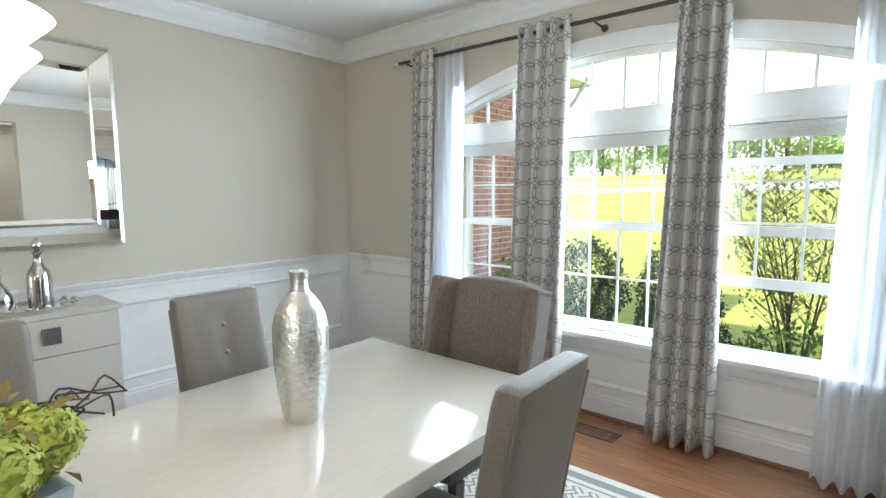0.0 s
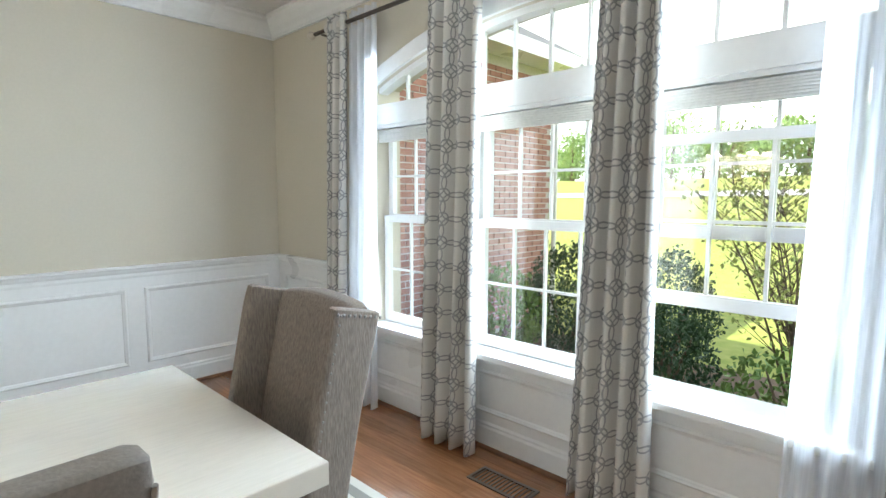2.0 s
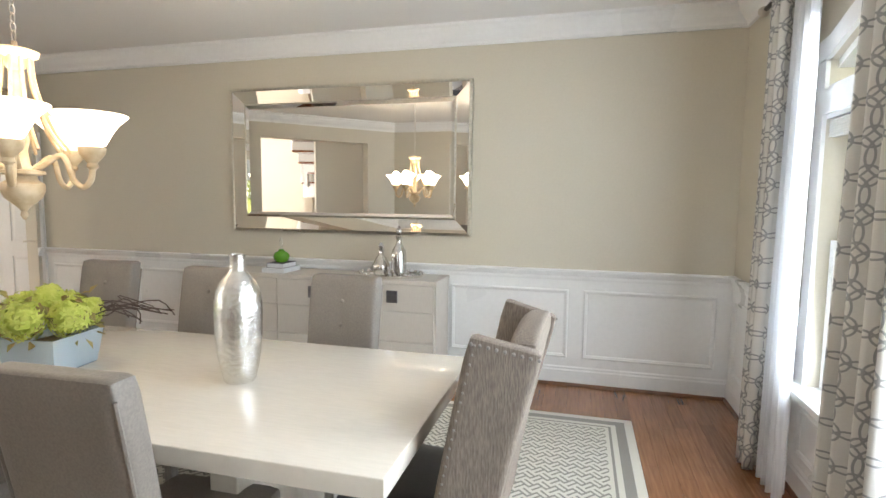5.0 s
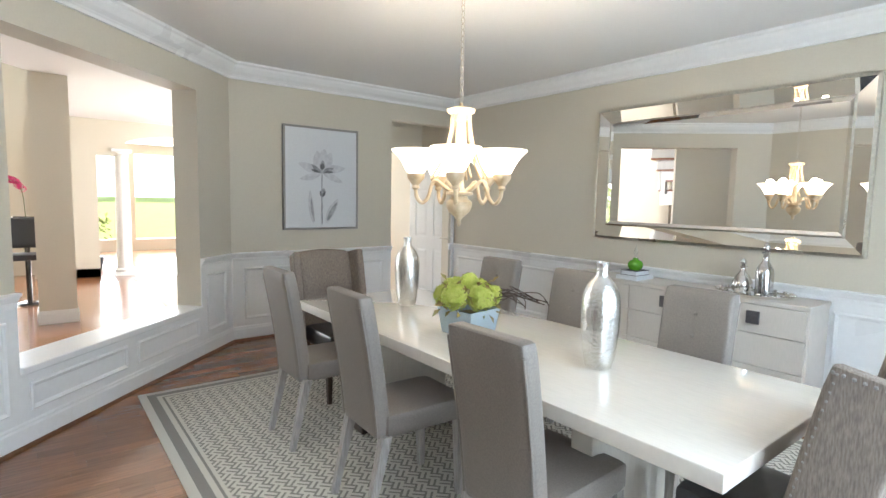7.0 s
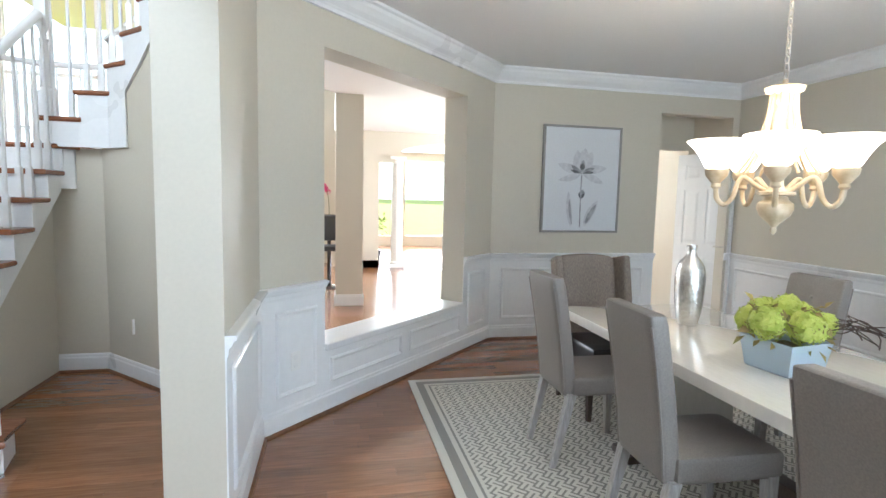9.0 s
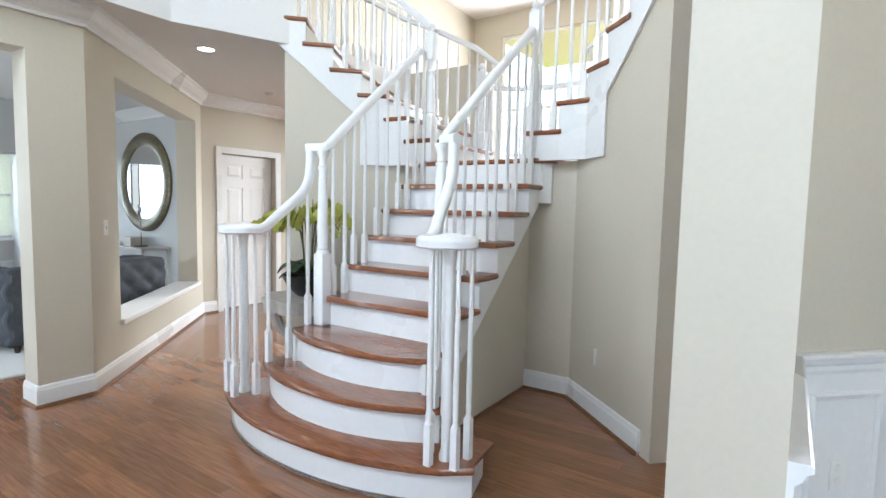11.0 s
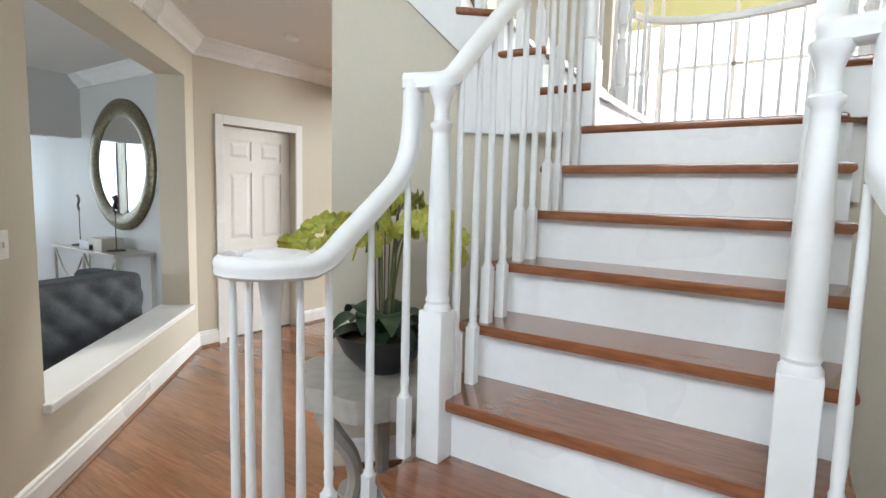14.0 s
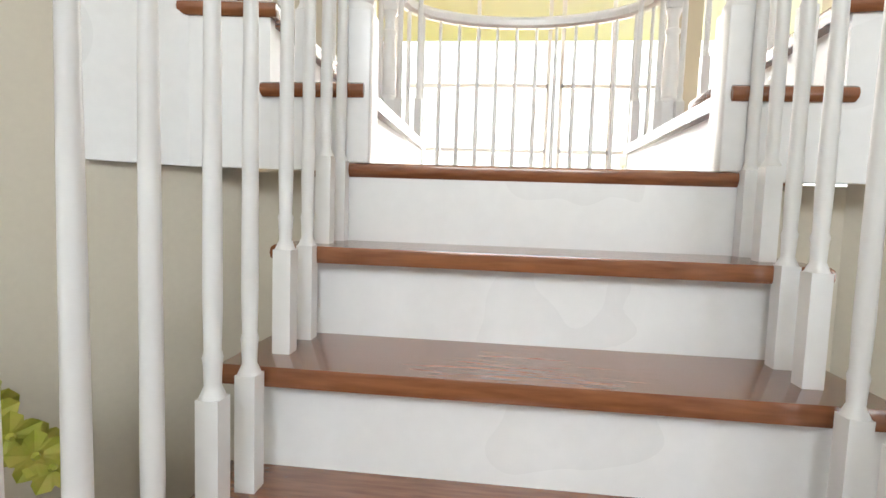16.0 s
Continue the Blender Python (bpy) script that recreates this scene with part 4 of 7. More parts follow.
# table
TX0, TX1, TY0, TY1, TZ = -0.765, 0.240, -0.33, 2.515, 0.752
table = thing("dining_table", Matrix.Translation(((TX0 + TX1) / 2, (TY0 + TY1) / 2, 0.011)), "long cream lacquered dining table on a patterned rug", "table")
hx, hy = (TX1 - TX0) / 2, (TY1 - TY0) / 2
Shape().box(-hx, -hy, TZ - 0.011 - 0.058, hx, hy, TZ - 0.011, None, 0.004).make("tabletop", TABLE, table, True)
for yy in (-0.82, 0.82):
    Shape().box(-0.30, yy - 0.05, 0.04, 0.30, yy + 0.05, TZ - 0.069, None, 0.006).make("pedestal", TABLE, table)
    Shape().box(-0.38, yy - 0.09, 0.0, 0.38, yy + 0.09, 0.045, None, 0.006).make("foot", DARKWOOD, table)
Shape().box(-0.04, -0.77, 0.14, 0.04, 0.77, 0.22, None, 0.005).make("stretcher", DARKWOOD, table)

# chairs


def cushion(w, d, h, r, puff=0.0, seg=8):
    """A rounded upholstered block, x across, y deep, z high from 0."""
    b = bmesh.new()
    bmesh.ops.create_cube(b, size=1)
    for vert in b.verts:
        vert.co = Vector((vert.co.x * w, vert.co.y * d, (vert.co.z + 0.5) * h))
    bmesh.ops.subdivide_edges(b, edges=b.edges[:], cuts=seg, use_grid_fill=True)
    for vert in b.verts:
        c = vert.co
        q = Vector((max(min(c.x, w / 2 - r), -w / 2 + r), max(min(c.y, d / 2 - r), -d / 2 + r), max(min(c.z, h - r), r)))
        off = c - q
        if off.length > 1e-6:
            vert.co = q + off.normalized() * r
    return b


def add_bm(shape, b, m=None):
    b.verts.index_update()
    shape.add([v.co.copy() for v in b.verts], [[q.index for q in f.verts] for f in b.faces], m)
    b.free()
    return shape


def side_chair(m):
    """Faces +y; the back stands at -y."""
    ch = thing("dining_chair", m, "taupe upholstered dining chair with a tall buttoned back", "chair", "chairs round the table")
    add_bm(Shape(), cushion(0.385, 0.46, 0.115, 0.025), Matrix.Translation((0, 0.03, 0.385))).make("seat", FABRIC, ch, True)
    b = cushion(0.345, 0.08, 0.65, 0.022, seg=14)
    tufts = [(0.0, 0.42), (0.0, 0.53)]
    for v in b.verts:
        z = v.co.z
        for tx, tz in tufts:
            d2 = (v.co.x - tx) ** 2 + (z - tz) ** 2
            if v.co.y > 0.02:
                v.co.y -= 0.016 * math.exp(-d2 / 0.0011)
        v.co.x *= 1 + 0.03 * (z / 0.66 - 0.5)
        v.co.y -= 0.10 * (z / 0.66) ** 1.35
    back = add_bm(Shape(), b, Matrix.Translation((0, -0.205, 0.385))).make("backrest", FABRIC, ch, True)
    for tx, tz in tufts:
        yb = -0.205 + 0.0425 - 0.10 * (tz / 0.66) ** 1.35 - 0.012
        Shape().lathe([(0.0, 0.0), (0.010, 0.0), (0.009, 0.005), (0.003, 0.008)], Matrix.Translation((tx, yb, 0.385 + tz)) @ Matrix.Rotation(radians(-90), 4, "X"), 12).make("button", FABRIC, back)
    pip = [Vector((0.168, -0.239 - 0.10 * ((0.015 + 0.59 * t) / 0.66) ** 1.35, 0.40 + 0.59 * t)) for t in [i / 10 for i in range(11)]]
    for sx in (-1, 1):
        Shape().tube([(p.x * sx * (1 + 0.03 * (i / 10 - 0.5)), p.y, p.z) for i, p in enumerate(pip)], 0.005, 6).make("piping", FABRIC, back, True)
    for lx, ly, top, dx, dy in ((-0.17, 0.21, 0.40, 0, 0.01), (0.17, 0.21, 0.40, 0, 0.01), (-0.17, -0.20, 0.40, 0, -0.09), (0.17, -0.20, 0.40, 0, -0.09)):
        a, c = 0.023, 0.015
        p = [(lx - a, ly - a, top), (lx + a, ly - a, top), (lx + a, ly + a, top), (lx - a, ly + a, top)]
        q = [(lx + dx - c, ly + dy - c, 0), (lx + dx + c, ly + dy - c, 0), (lx + dx + c, ly + dy + c, 0), (lx + dx - c, ly + dy + c, 0)]
        Shape().add(q + p, [(0, 3, 2, 1), (4, 5, 6, 7), (0, 1, 5, 4), (1, 2, 6, 5), (2, 3, 7, 6), (3, 0, 4, 7)]).make("leg", LEGWOOD, ch)
    return ch


GZ = 0.011
first = side_chair(pose(-0.655, 1.86, GZ, 0, 0, -90))
for x, y, turn in ((-0.69, 1.08, -91), (-0.75, 0.36, -88), (0.215, 1.88, 92), (0.255, 1.02, 88), (0.25, 0.135, 90)):
    copy_thing(first, pose(x, y, GZ, 0, 0, turn))


def wing_chair(m):
    """Faces +y, with wings that run forward from a tall back."""
    ch = thing("wing_chair", m, "brown chenille wing chair with nailhead trim at the table end", "chair", "chairs at the table ends")
    add_bm(Shape(), cushion(0.50, 0.50, 0.13, 0.03), Matrix.Translation((0, 0.05, 0.36))).make("seat", DARKLEATHER, ch, True)
    b = cushion(0.52, 0.10, 0.65, 0.03, seg=12)
    for v in b.verts:
        v.co.y -= 0.14 * (v.co.z / 0.65) ** 1.2
        v.co.z += 0.02 * (1 - (v.co.x / 0.26) ** 2) * (v.co.z > 0.5)
    add_bm(Shape(), b, Matrix.Translation((0, -0.20, 0.36))).make("backrest", WOVEN, ch, True)
    for sx in (-1, 1):
        b = cushion(0.062, 0.21, 0.65, 0.018, seg=10)
        for v in b.verts:
            t = v.co.z / 0.65
            u = v.co.y / 0.21 + 0.5
            v.co.y = v.co.y * (0.90 + 0.10 * t) - 0.15 * t ** 1.2
            v.co.x += sx * 0.045 * u
            v.co.z += (0.045 * u - 0.02) * max(t - 0.5, 0) * 2
        wing = add_bm(Shape(), b, Matrix.Translation((sx * 0.272, -0.145, 0.36))).make("wing", WOVEN, ch, True)
        nails = Shape()
        for i in range(26):
            t = i / 25
            yy = -0.145 + 0.097 * (0.90 + 0.10 * t) - 0.15 * t ** 1.2
            nails.lathe([(0.0042, 0), (0.0035, 0.002), (0.001, 0.003)], Matrix.Translation((sx * 0.347, yy - 0.012, 0.37 + 0.64 * t)) @ Matrix.Rotation(radians(90 * sx), 4, "Y"), 6)
        for i in range(9):
            u = i / 8
            nails.lathe([(0.006, 0), (0.005, 0.002), (0.001, 0.004)], Matrix.Translation((sx * (0.303 + 0.043 * u), -0.145 - 0.15 + 0.19 * (u - 0.5), 0.975 + 0.038 * u)) @ Matrix.Rotation(radians(90 * sx), 4, "Y"), 6)
        nails.make("nailheads", PEWTER, wing)
    for lx, ly, dy in ((-0.23, 0.24, 0.01), (0.23, 0.24, 0.01), (-0.23, -0.19, -0.08), (0.23, -0.19, -0.08)):
        a, c = 0.026, 0.016
        p = [(lx - a, ly - a, 0.37), (lx + a, ly - a, 0.37), (lx + a, ly + a, 0.37), (lx - a, ly + a, 0.37)]
        q = [(lx - c, ly + dy - c, 0), (lx + c, ly + dy - c, 0), (lx + c, ly + dy + c, 0), (lx - c, ly + dy + c, 0)]
        Shape().add(q + p, [(0, 3, 2, 1), (4, 5, 6, 7), (0, 1, 5, 4), (1, 2, 6, 5), (2, 3, 7, 6), (3, 0, 4, 7)]).make("leg", DARKWOOD, ch)
    return ch


wing = wing_chair(pose(-0.25, 2.51, GZ, 0, 0, 178) @ Matrix.Diagonal((0.84, 0.9, 1.015, 1)))
copy_thing(wing, pose(-0.13, -0.43, GZ, 0, 0, 0))

# vases


def vase(x, y):
    ob = Shape().lathe([(0.0, 0.0), (0.050, 0.0), (0.056, 0.008), (0.066, 0.05), (0.075, 0.11), (0.081, 0.18), (0.083, 0.25), (0.081, 0.295), (0.074, 0.33), (0.062, 0.358), (0.047, 0.378), (0.034, 0.392), (0.027, 0.405),
                          (0.025, 0.43), (0.029, 0.458), (0.026, 0.459), (0.021, 0.43), (0.019, 0.40)], None, 40).make("vase", SILVER, None, True)
    ob.location = (x, y, TZ)
    return tagged(ob, "tall hammered silver bottle vase on the dining table", "vase", "silver vases on the table")


vase(-0.25, 1.77)
vase(-0.31, 0.20)

# hydrangeas in a square glass
fx, fy = -0.17, 1.0
bowl = thing("flower_arrangement", Matrix.Translation((fx, fy, TZ)) @ Matrix.Scale(1.2, 4), "lime green hydrangeas and twigs in a square glass bowl", "flowers")
s = Shape()
rings = []
for r, z in [(0.078, 0.0), (0.084, 0.005), (0.100, 0.115), (0.094, 0.115), (0.078, 0.014)]:
    rings.append([(sx * r + 0.0, sy * r, z) for sx, sy in ((-1, -1), (1, -1), (1, 1), (-1, 1))])
vv = [p for ring in rings for p in ring]
ff = [(j * 4 + i, j * 4 + (i + 1) % 4, j * 4 + 4 + (i + 1) % 4, j * 4 + 4 + i) for j in range(4) for i in range(4)] + [(3, 2, 1, 0), (16, 17, 18, 19)]
s.add(vv, ff, Matrix.Rotation(radians(8), 4, "Z")).make("glass_bowl", BOWLGLASS, bowl)
add_bm(Shape(), cushion(0.14, 0.14, 0.075, 0.02), Matrix.Translation((0, 0, 0.015))).make("moss", DRYLEAF, bowl, True)
rnd = random.Random(11)


def petal_ball(shape, c, r, count, size, rn):
    """Many small four-petalled florets over a ball."""
    for _ in range(count):
        d = Vector((rn.gauss(0, 1), rn.gauss(0, 1), rn.gauss(0.25, 1))).normalized()
        p = c + d * r * rn.uniform(0.88, 1.06)
        q = d.to_track_quat("Z", "Y").to_matrix().to_4x4()
        m = Matrix.Translation(p) @ q @ Matrix.Rotation(rn.uniform(0, 3), 4, "Z") @ Matrix.Rotation(rn.uniform(-0.4, 0.4), 4, "X")
        z = size
        verts = [(0, 0, 0.002)]
        faces = []
        for a in range(4):
            t = a * math.pi / 2
            n = len(verts)
            verts += [(z * 0.55 * math.cos(t - 0.5), z * 0.55 * math.sin(t - 0.5), 0.002), (z * math.cos(t), z * math.sin(t), -0.003 + 0.006 * rn.random()), (z * 0.55 * math.cos(t + 0.5), z * 0.55 * math.sin(t + 0.5), 0.002)]
            faces.append((0, n, n + 1, n + 2))
        shape.add(verts, faces, m)


for k, (dx, dy, dz, r) in enumerate(((-0.082, -0.03, 0.175, 0.056), (0.015, -0.085, 0.185, 0.058), (0.095, 0.015, 0.175, 0.058), (0.01, 0.088, 0.17, 0.056), (0.0, 0.0, 0.215, 0.050), (-0.07, 0.075, 0.175, 0.042), (0.08, -0.075, 0.165, 0.046))):
    s = Shape()
    petal_ball(s, Vector((dx, dy, dz)), r, 150, 0.019, rnd)
    s.lathe([(0.01, -r * 0.8), (r * 0.8, -r * 0.3), (r * 0.86, r * 0.1), (r * 0.5, r * 0.6), (0.01, r * 0.8)], Matrix.Translation((dx, dy, dz)), 10)
    s.make("hydrangea_head", HYDR, bowl)
lv = Shape()
for _ in range(120):
    a = rnd.uniform(0, 6.28)
    p = Vector((math.cos(a) * rnd.uniform(0.04, 0.13), math.sin(a) * rnd.uniform(0.04, 0.13), rnd.uniform(0.10, 0.235)))
    m = Matrix.Translation(p) @ Euler((rnd.uniform(-1, 1), rnd.uniform(-1, 1), a)).to_matrix().to_4x4()
    L = rnd.uniform(0.03, 0.055)
    lv.add([(0, 0, 0), (L * 0.5, -L * 0.28, 0.004), (L, 0, -0.004), (L * 0.5, L * 0.28, 0.004)], [(0, 1, 2, 3)], m)
lv.make("leaves", DRYLEAF, bowl, label="dry olive-brown leaves")
for i in range(11):
    a = rnd.uniform(1.6, 3.1)
    pts = [Vector((0.04 * math.cos(a), 0.04 * math.sin(a), 0.10))]
    L = rnd.uniform(0.16, 0.30)
    for q in range(1, 6):
        t = q / 5
        pts.append(Vector((math.cos(a + rnd.uniform(-0.25, 0.25)) * (0.04 + L * t), math.sin(a + rnd.uniform(-0.25, 0.25)) * (0.04 + L * t), 0.10 + 0.09 * math.sin(t * 2.6) + rnd.uniform(-0.02, 0.02))))
    Shape().tube(smooth_path(pts, 3), 0.0022, 5).make("twig", TWIG, bowl)

# sideboard
SB_Y0, SB_Y1, SB_X, SB_Z = -0.03, 1.935, -2.28, 0.815
side = thing("sideboard", Matrix.Translation(((XW + 0.03 + SB_X) / 2, (SB_Y0 + SB_Y1) / 2, 0)), "taupe lacquered sideboard with square metal pulls below the mirror", "sideboard")
dx, dy = (SB_X - XW - 0.03) / 2, (SB_Y1 - SB_Y0) / 2
Shape().box(-dx, -dy, 0.10, dx - 0.02, dy, SB_Z - 0.03, None, 0.003).make("body", CABINET, side)
Shape().box(-dx, -dy - 0.008, SB_Z - 0.03, dx + 0.006, dy + 0.008, SB_Z, None, 0.004).make("top", CABINET, side)
Shape().box(-dx + 0.03, -dy + 0.04, 0.0, dx - 0.06, dy - 0.04, 0.10).make("plinth", DARKWOOD, side)
cols = 3
for c in range(cols):
    y0, y1 = -dy + 0.01 + c * (2 * dy - 0.02) / cols + 0.003, -dy + 0.01 + (c + 1) * (2 * dy - 0.02) / cols - 0.003
    for z0, z1 in ((0.115, 0.345), (0.351, 0.575), (0.581, 0.78)):
        dr = Shape().box(dx - 0.02, y0, z0, dx, y1, z1, None, 0.002).make("drawer", CABINET, side)
        if z0 > 0.5:
            yc = (y0 + y1) / 2
            Shape().box(dx, yc - 0.042, 0.645, dx + 0.016, yc + 0.042, 0.735, None, 0.003).make("pull", GREYMETAL, dr)

# mirror on the wall: bevelled mirror strips round a flat glass
MY0, MY1, MZ0, MZ1 = -0.03, 2.11, 1.13, 2.34
mir = thing("wall_mirror", Matrix.Translation((XW, (MY0 + MY1) / 2, (MZ0 + MZ1) / 2)), "silver-framed wall mirror hanging above the sideboard", "mirror")
w, h = (MY1 - MY0) / 2, (MZ1 - MZ0) / 2


def frame_ring(o0, x0, o1, x1):
    """Four mitred faces from an inset o0 at depth x0 to inset o1 at depth x1."""
    v = []
    for o, x in ((o0, x0), (o1, x1)):
        v += [(x, -w + o, -h + o), (x, w - o, -h + o), (x, w - o, h - o), (x, -w + o, h - o)]
    return v, [(i, (i + 1) % 4, 4 + (i + 1) % 4, 4 + i) for i in range(4)]


for o0, x0, o1, x1, mat, name in ((0.0, 0.0, 0.0, 0.045, CHAMP, "outer_edge"), (0.0, 0.045, 0.022, 0.050, CHAMP, "outer_bead"), (0.022, 0.048, 0.125, 0.030, MIRROR, "bevel_strip"),
                                  (0.125, 0.030, 0.14, 0.034, CHAMP, "inner_bead"), (0.14, 0.034, 0.165, 0.024, MIRROR, "inner_bevel")):
    v, f = frame_ring(o0, x0, o1, x1)
    Shape().add(v, f).make(name, mat, mir)
Shape().box(0.004, -w + 0.165, -h + 0.165, 0.024, w - 0.165, h - 0.165).make("glass", MIRROR, mir)

# things on the sideboard
tray = thing("tray", Matrix.Translation((-2.47, 1.52, SB_Z)) @ Matrix.Diagonal((1.0, 1.55, 1.0, 1.0)), "oval mirrored tray on the sideboard", "tray")
Shape().lathe([(0.0, 0.0), (0.155, 0.0), (0.165, 0.006), (0.168, 0.022), (0.162, 0.022), (0.158, 0.010), (0.0, 0.009)], None, 36).make("dish", MIRROR, tray, True)
for a in range(0, 360, 20):
    m = Matrix.Rotation(radians(a), 4, "Z") @ Matrix.Translation((0.163, 0, 0.018))
    Shape().lathe([(0.004, 0), (0.011, 0.008), (0.011, 0.014), (0.004, 0.022)], m, 8).make("rim_bead", MERCURY, tray, True)


def decanter(x, y, tall, r, name, label):
    ob = thing(name, Matrix.Translation((x, y, SB_Z + 0.010)), label, "decanter")
    if tall > 0.25:
        rows = [(0.0, 0), (r, 0), (r, tall * 0.42), (r * 0.9, tall * 0.52), (r * 0.4, tall * 0.64), (r * 0.32, tall * 0.76), (r * 0.5, tall * 0.8), (r * 0.45, tall * 0.81)]
    else:
        rows = [(0.0, 0), (r * 0.8, 0), (r, tall * 0.15), (r * 0.98, tall * 0.3), (r * 0.6, tall * 0.5), (r * 0.28, tall * 0.62), (r * 0.26, tall * 0.72), (r * 0.42, tall * 0.76), (r * 0.4, tall * 0.77)]
    Shape().lathe(rows, None, 24).make("bottle", MERCURY, ob, True)
    Shape().lathe([(0.010, tall * 0.77), (0.012, tall * 0.80), (0.022, tall * 0.86), (0.022, tall * 0.92), (0.010, tall * 0.98), (0.002, tall)], None, 16).make("stopper", MERCURY, ob, True)
    return ob


decanter(-2.43, 1.60, 0.385, 0.058, "tall_decanter", "tall silvered glass decanter on the mirrored tray")
decanter(-2.49, 1.43, 0.25, 0.072, "round_decanter", "squat silvered glass decanter on the mirrored tray")
for z0, z1, dxx, dyy, mat, lab in ((0.0, 0.035, 0.13, 0.10, CANVAS, "white hardback book lying on the sideboard"), (0.035, 0.075, 0.10, 0.075, BOOKD, "dark hardback book lying on the white book")):
    bk = thing("book", Matrix.Translation((-2.45, 0.57, SB_Z + z0)), lab, "book")
    Shape().box(-dxx + 0.004, -dyy + 0.004, 0.003, dxx - 0.004, dyy - 0.002, z1 - z0 - 0.003).make("pages", CANVAS, bk)
    Shape().box(-dxx, -dyy, 0, dxx, dyy, 0.003).box(-dxx, -dyy, z1 - z0 - 0.003, dxx, dyy, z1 - z0).box(-dxx, -dyy, 0.003, dxx, -dyy + 0.004, z1 - z0 - 0.003).make("cover", mat, bk)
jar = thing("perfume_jar", Matrix.Translation((-2.45, 0.57, SB_Z + 0.075)) @ Matrix.Scale(1.3, 4), "small round green glass jar with a stopper", "jar")
Shape().lathe([(0.0, 0), (0.03, 0), (0.048, 0.02), (0.050, 0.04), (0.040, 0.06), (0.018, 0.07), (0.016, 0.082), (0.0, 0.082)], None, 20).make("bottle", GREENGLASS, jar, True)
Shape().lathe([(0.007, 0.082), (0.008, 0.10), (0.014, 0.11), (0.012, 0.128), (0.004, 0.15), (0.001, 0.165)], None, 12).make("stopper", CLEAR, jar, True)

# picture
PX0, PX1, PZ0, PZ1 = -1.26, -0.39, 1.118, 2.215
pic = thing("framed_picture", Matrix.Translation(((PX0 + PX1) / 2, YS, (PZ0 + PZ1) / 2)), "grey iris flower print on white canvas in a silver frame", "picture")
pw, ph_ = (PX1 - PX0) / 2, (PZ1 - PZ0) / 2
Shape().box(-pw + 0.02, 0.004, -ph_ + 0.02, pw - 0.02, 0.030, ph_ - 0.02).make("canvas", CANVAS, pic)
for a0, a1, b0, b1 in ((-pw, pw, -ph_, -ph_ + 0.022), (-pw, pw, ph_ - 0.022, ph_), (-pw, -pw + 0.022, -ph_ + 0.022, ph_ - 0.022), (pw - 0.022, pw, -ph_ + 0.022, ph_ - 0.022)):
    Shape().box(a0, 0.0, b0, a1, 0.042, b1, None, 0.004).make("frame_side", PEWTER, pic)


def petal(shape, cx, cz, ang, length, width, y, n=10):
    """A flat pointed petal in the picture's plane."""
    c, s_ = math.cos(radians(ang)), math.sin(radians(ang))
    left, right = [], []
    for i in range(n + 1):
        t = i / n
        wd = width * math.sin(math.pi * min(t * 0.95 + 0.04, 1)) ** 0.8 * 0.5
        bend = 0.10 * length * t * t
        x, z = length * t, bend
        for lst, sg in ((left, 1), (right, -1)):
            lst.append((cx + c * x - s_ * (z + sg * wd), y, cz + s_ * x + c * (z + sg * wd)))
    shape.add(left + right[::-1], [list(range(2 * (n + 1)))])


YP = 0.0315
for items, mat, yy in (((( 0, 0.06, 90, 0.26, 0.14), (0.02, 0.06, 75, 0.24, 0.12), (-0.02, 0.06, 105, 0.24, 0.12)), INKL, YP),
                       (((0.0, 0.08, 165, 0.28, 0.09), (0.0, 0.08, 10, 0.28, 0.09), (-0.02, 0.05, 195, 0.24, 0.07), (0.02, 0.05, -20, 0.24, 0.07), (0.10, -0.48, 78, 0.36, 0.06), (-0.05, -0.48, 112, 0.30, 0.09)), INKL, YP + 0.0006),
                       (((0.0, 0.06, 150, 0.15, 0.05), (0.0, 0.06, 30, 0.15, 0.05), (0.0, 0.08, 90, 0.12, 0.06), (-0.06, -0.46, 114, 0.24, 0.05), (0.09, -0.46, 76, 0.26, 0.03), (0.0, -0.20, 95, 0.10, 0.07)), INK, YP + 0.0012),
                       (((0.0, 0.10, 90, 0.07, 0.05), (-0.03, 0.07, 170, 0.10, 0.03), (0.03, 0.07, 10, 0.10, 0.03), (0.0, -0.19, 60, 0.06, 0.03), (0.0, -0.19, 120, 0.06, 0.03)), INKD, YP + 0.0018)):
    for it in items:
        s = Shape()
        petal(s, *it, yy)
        yy += 0.0001
        s.make("petal", mat, pic)
Shape().tube([(0.0, YP, 0.05), (0.004, YP, -0.15), (0.0, YP, -0.49)], 0.006, 6).make("stalk", INK, pic)

# chandelier
CX, CY = -0.212, 0.848
chan = thing("chandelier", Matrix.Translation((CX, CY, 0)), "antique ivory chandelier with lit frosted glass bowls on a chain", "chandelier")
Shape().lathe([(0.0, 1.315), (0.006, 1.318), (0.014, 1.335), (0.010, 1.35), (0.022, 1.365), (0.060, 1.40), (0.072, 1.43), (0.070, 1.455), (0.05, 1.47), (0.046, 1.485), (0.075, 1.492), (0.075, 1.505), (0.04, 1.512), (0.028, 1.53), (0.022, 1.58), (0.03, 1.62), (0.022, 1.66), (0.018, 1.88), (0.035, 1.90), (0.045, 1.925),
                (0.072, 1.938), (0.078, 1.955), (0.05, 1.965), (0.012, 1.972), (0.010, 1.99)], None, 28).make("body", ANTIQUE, chan, True)
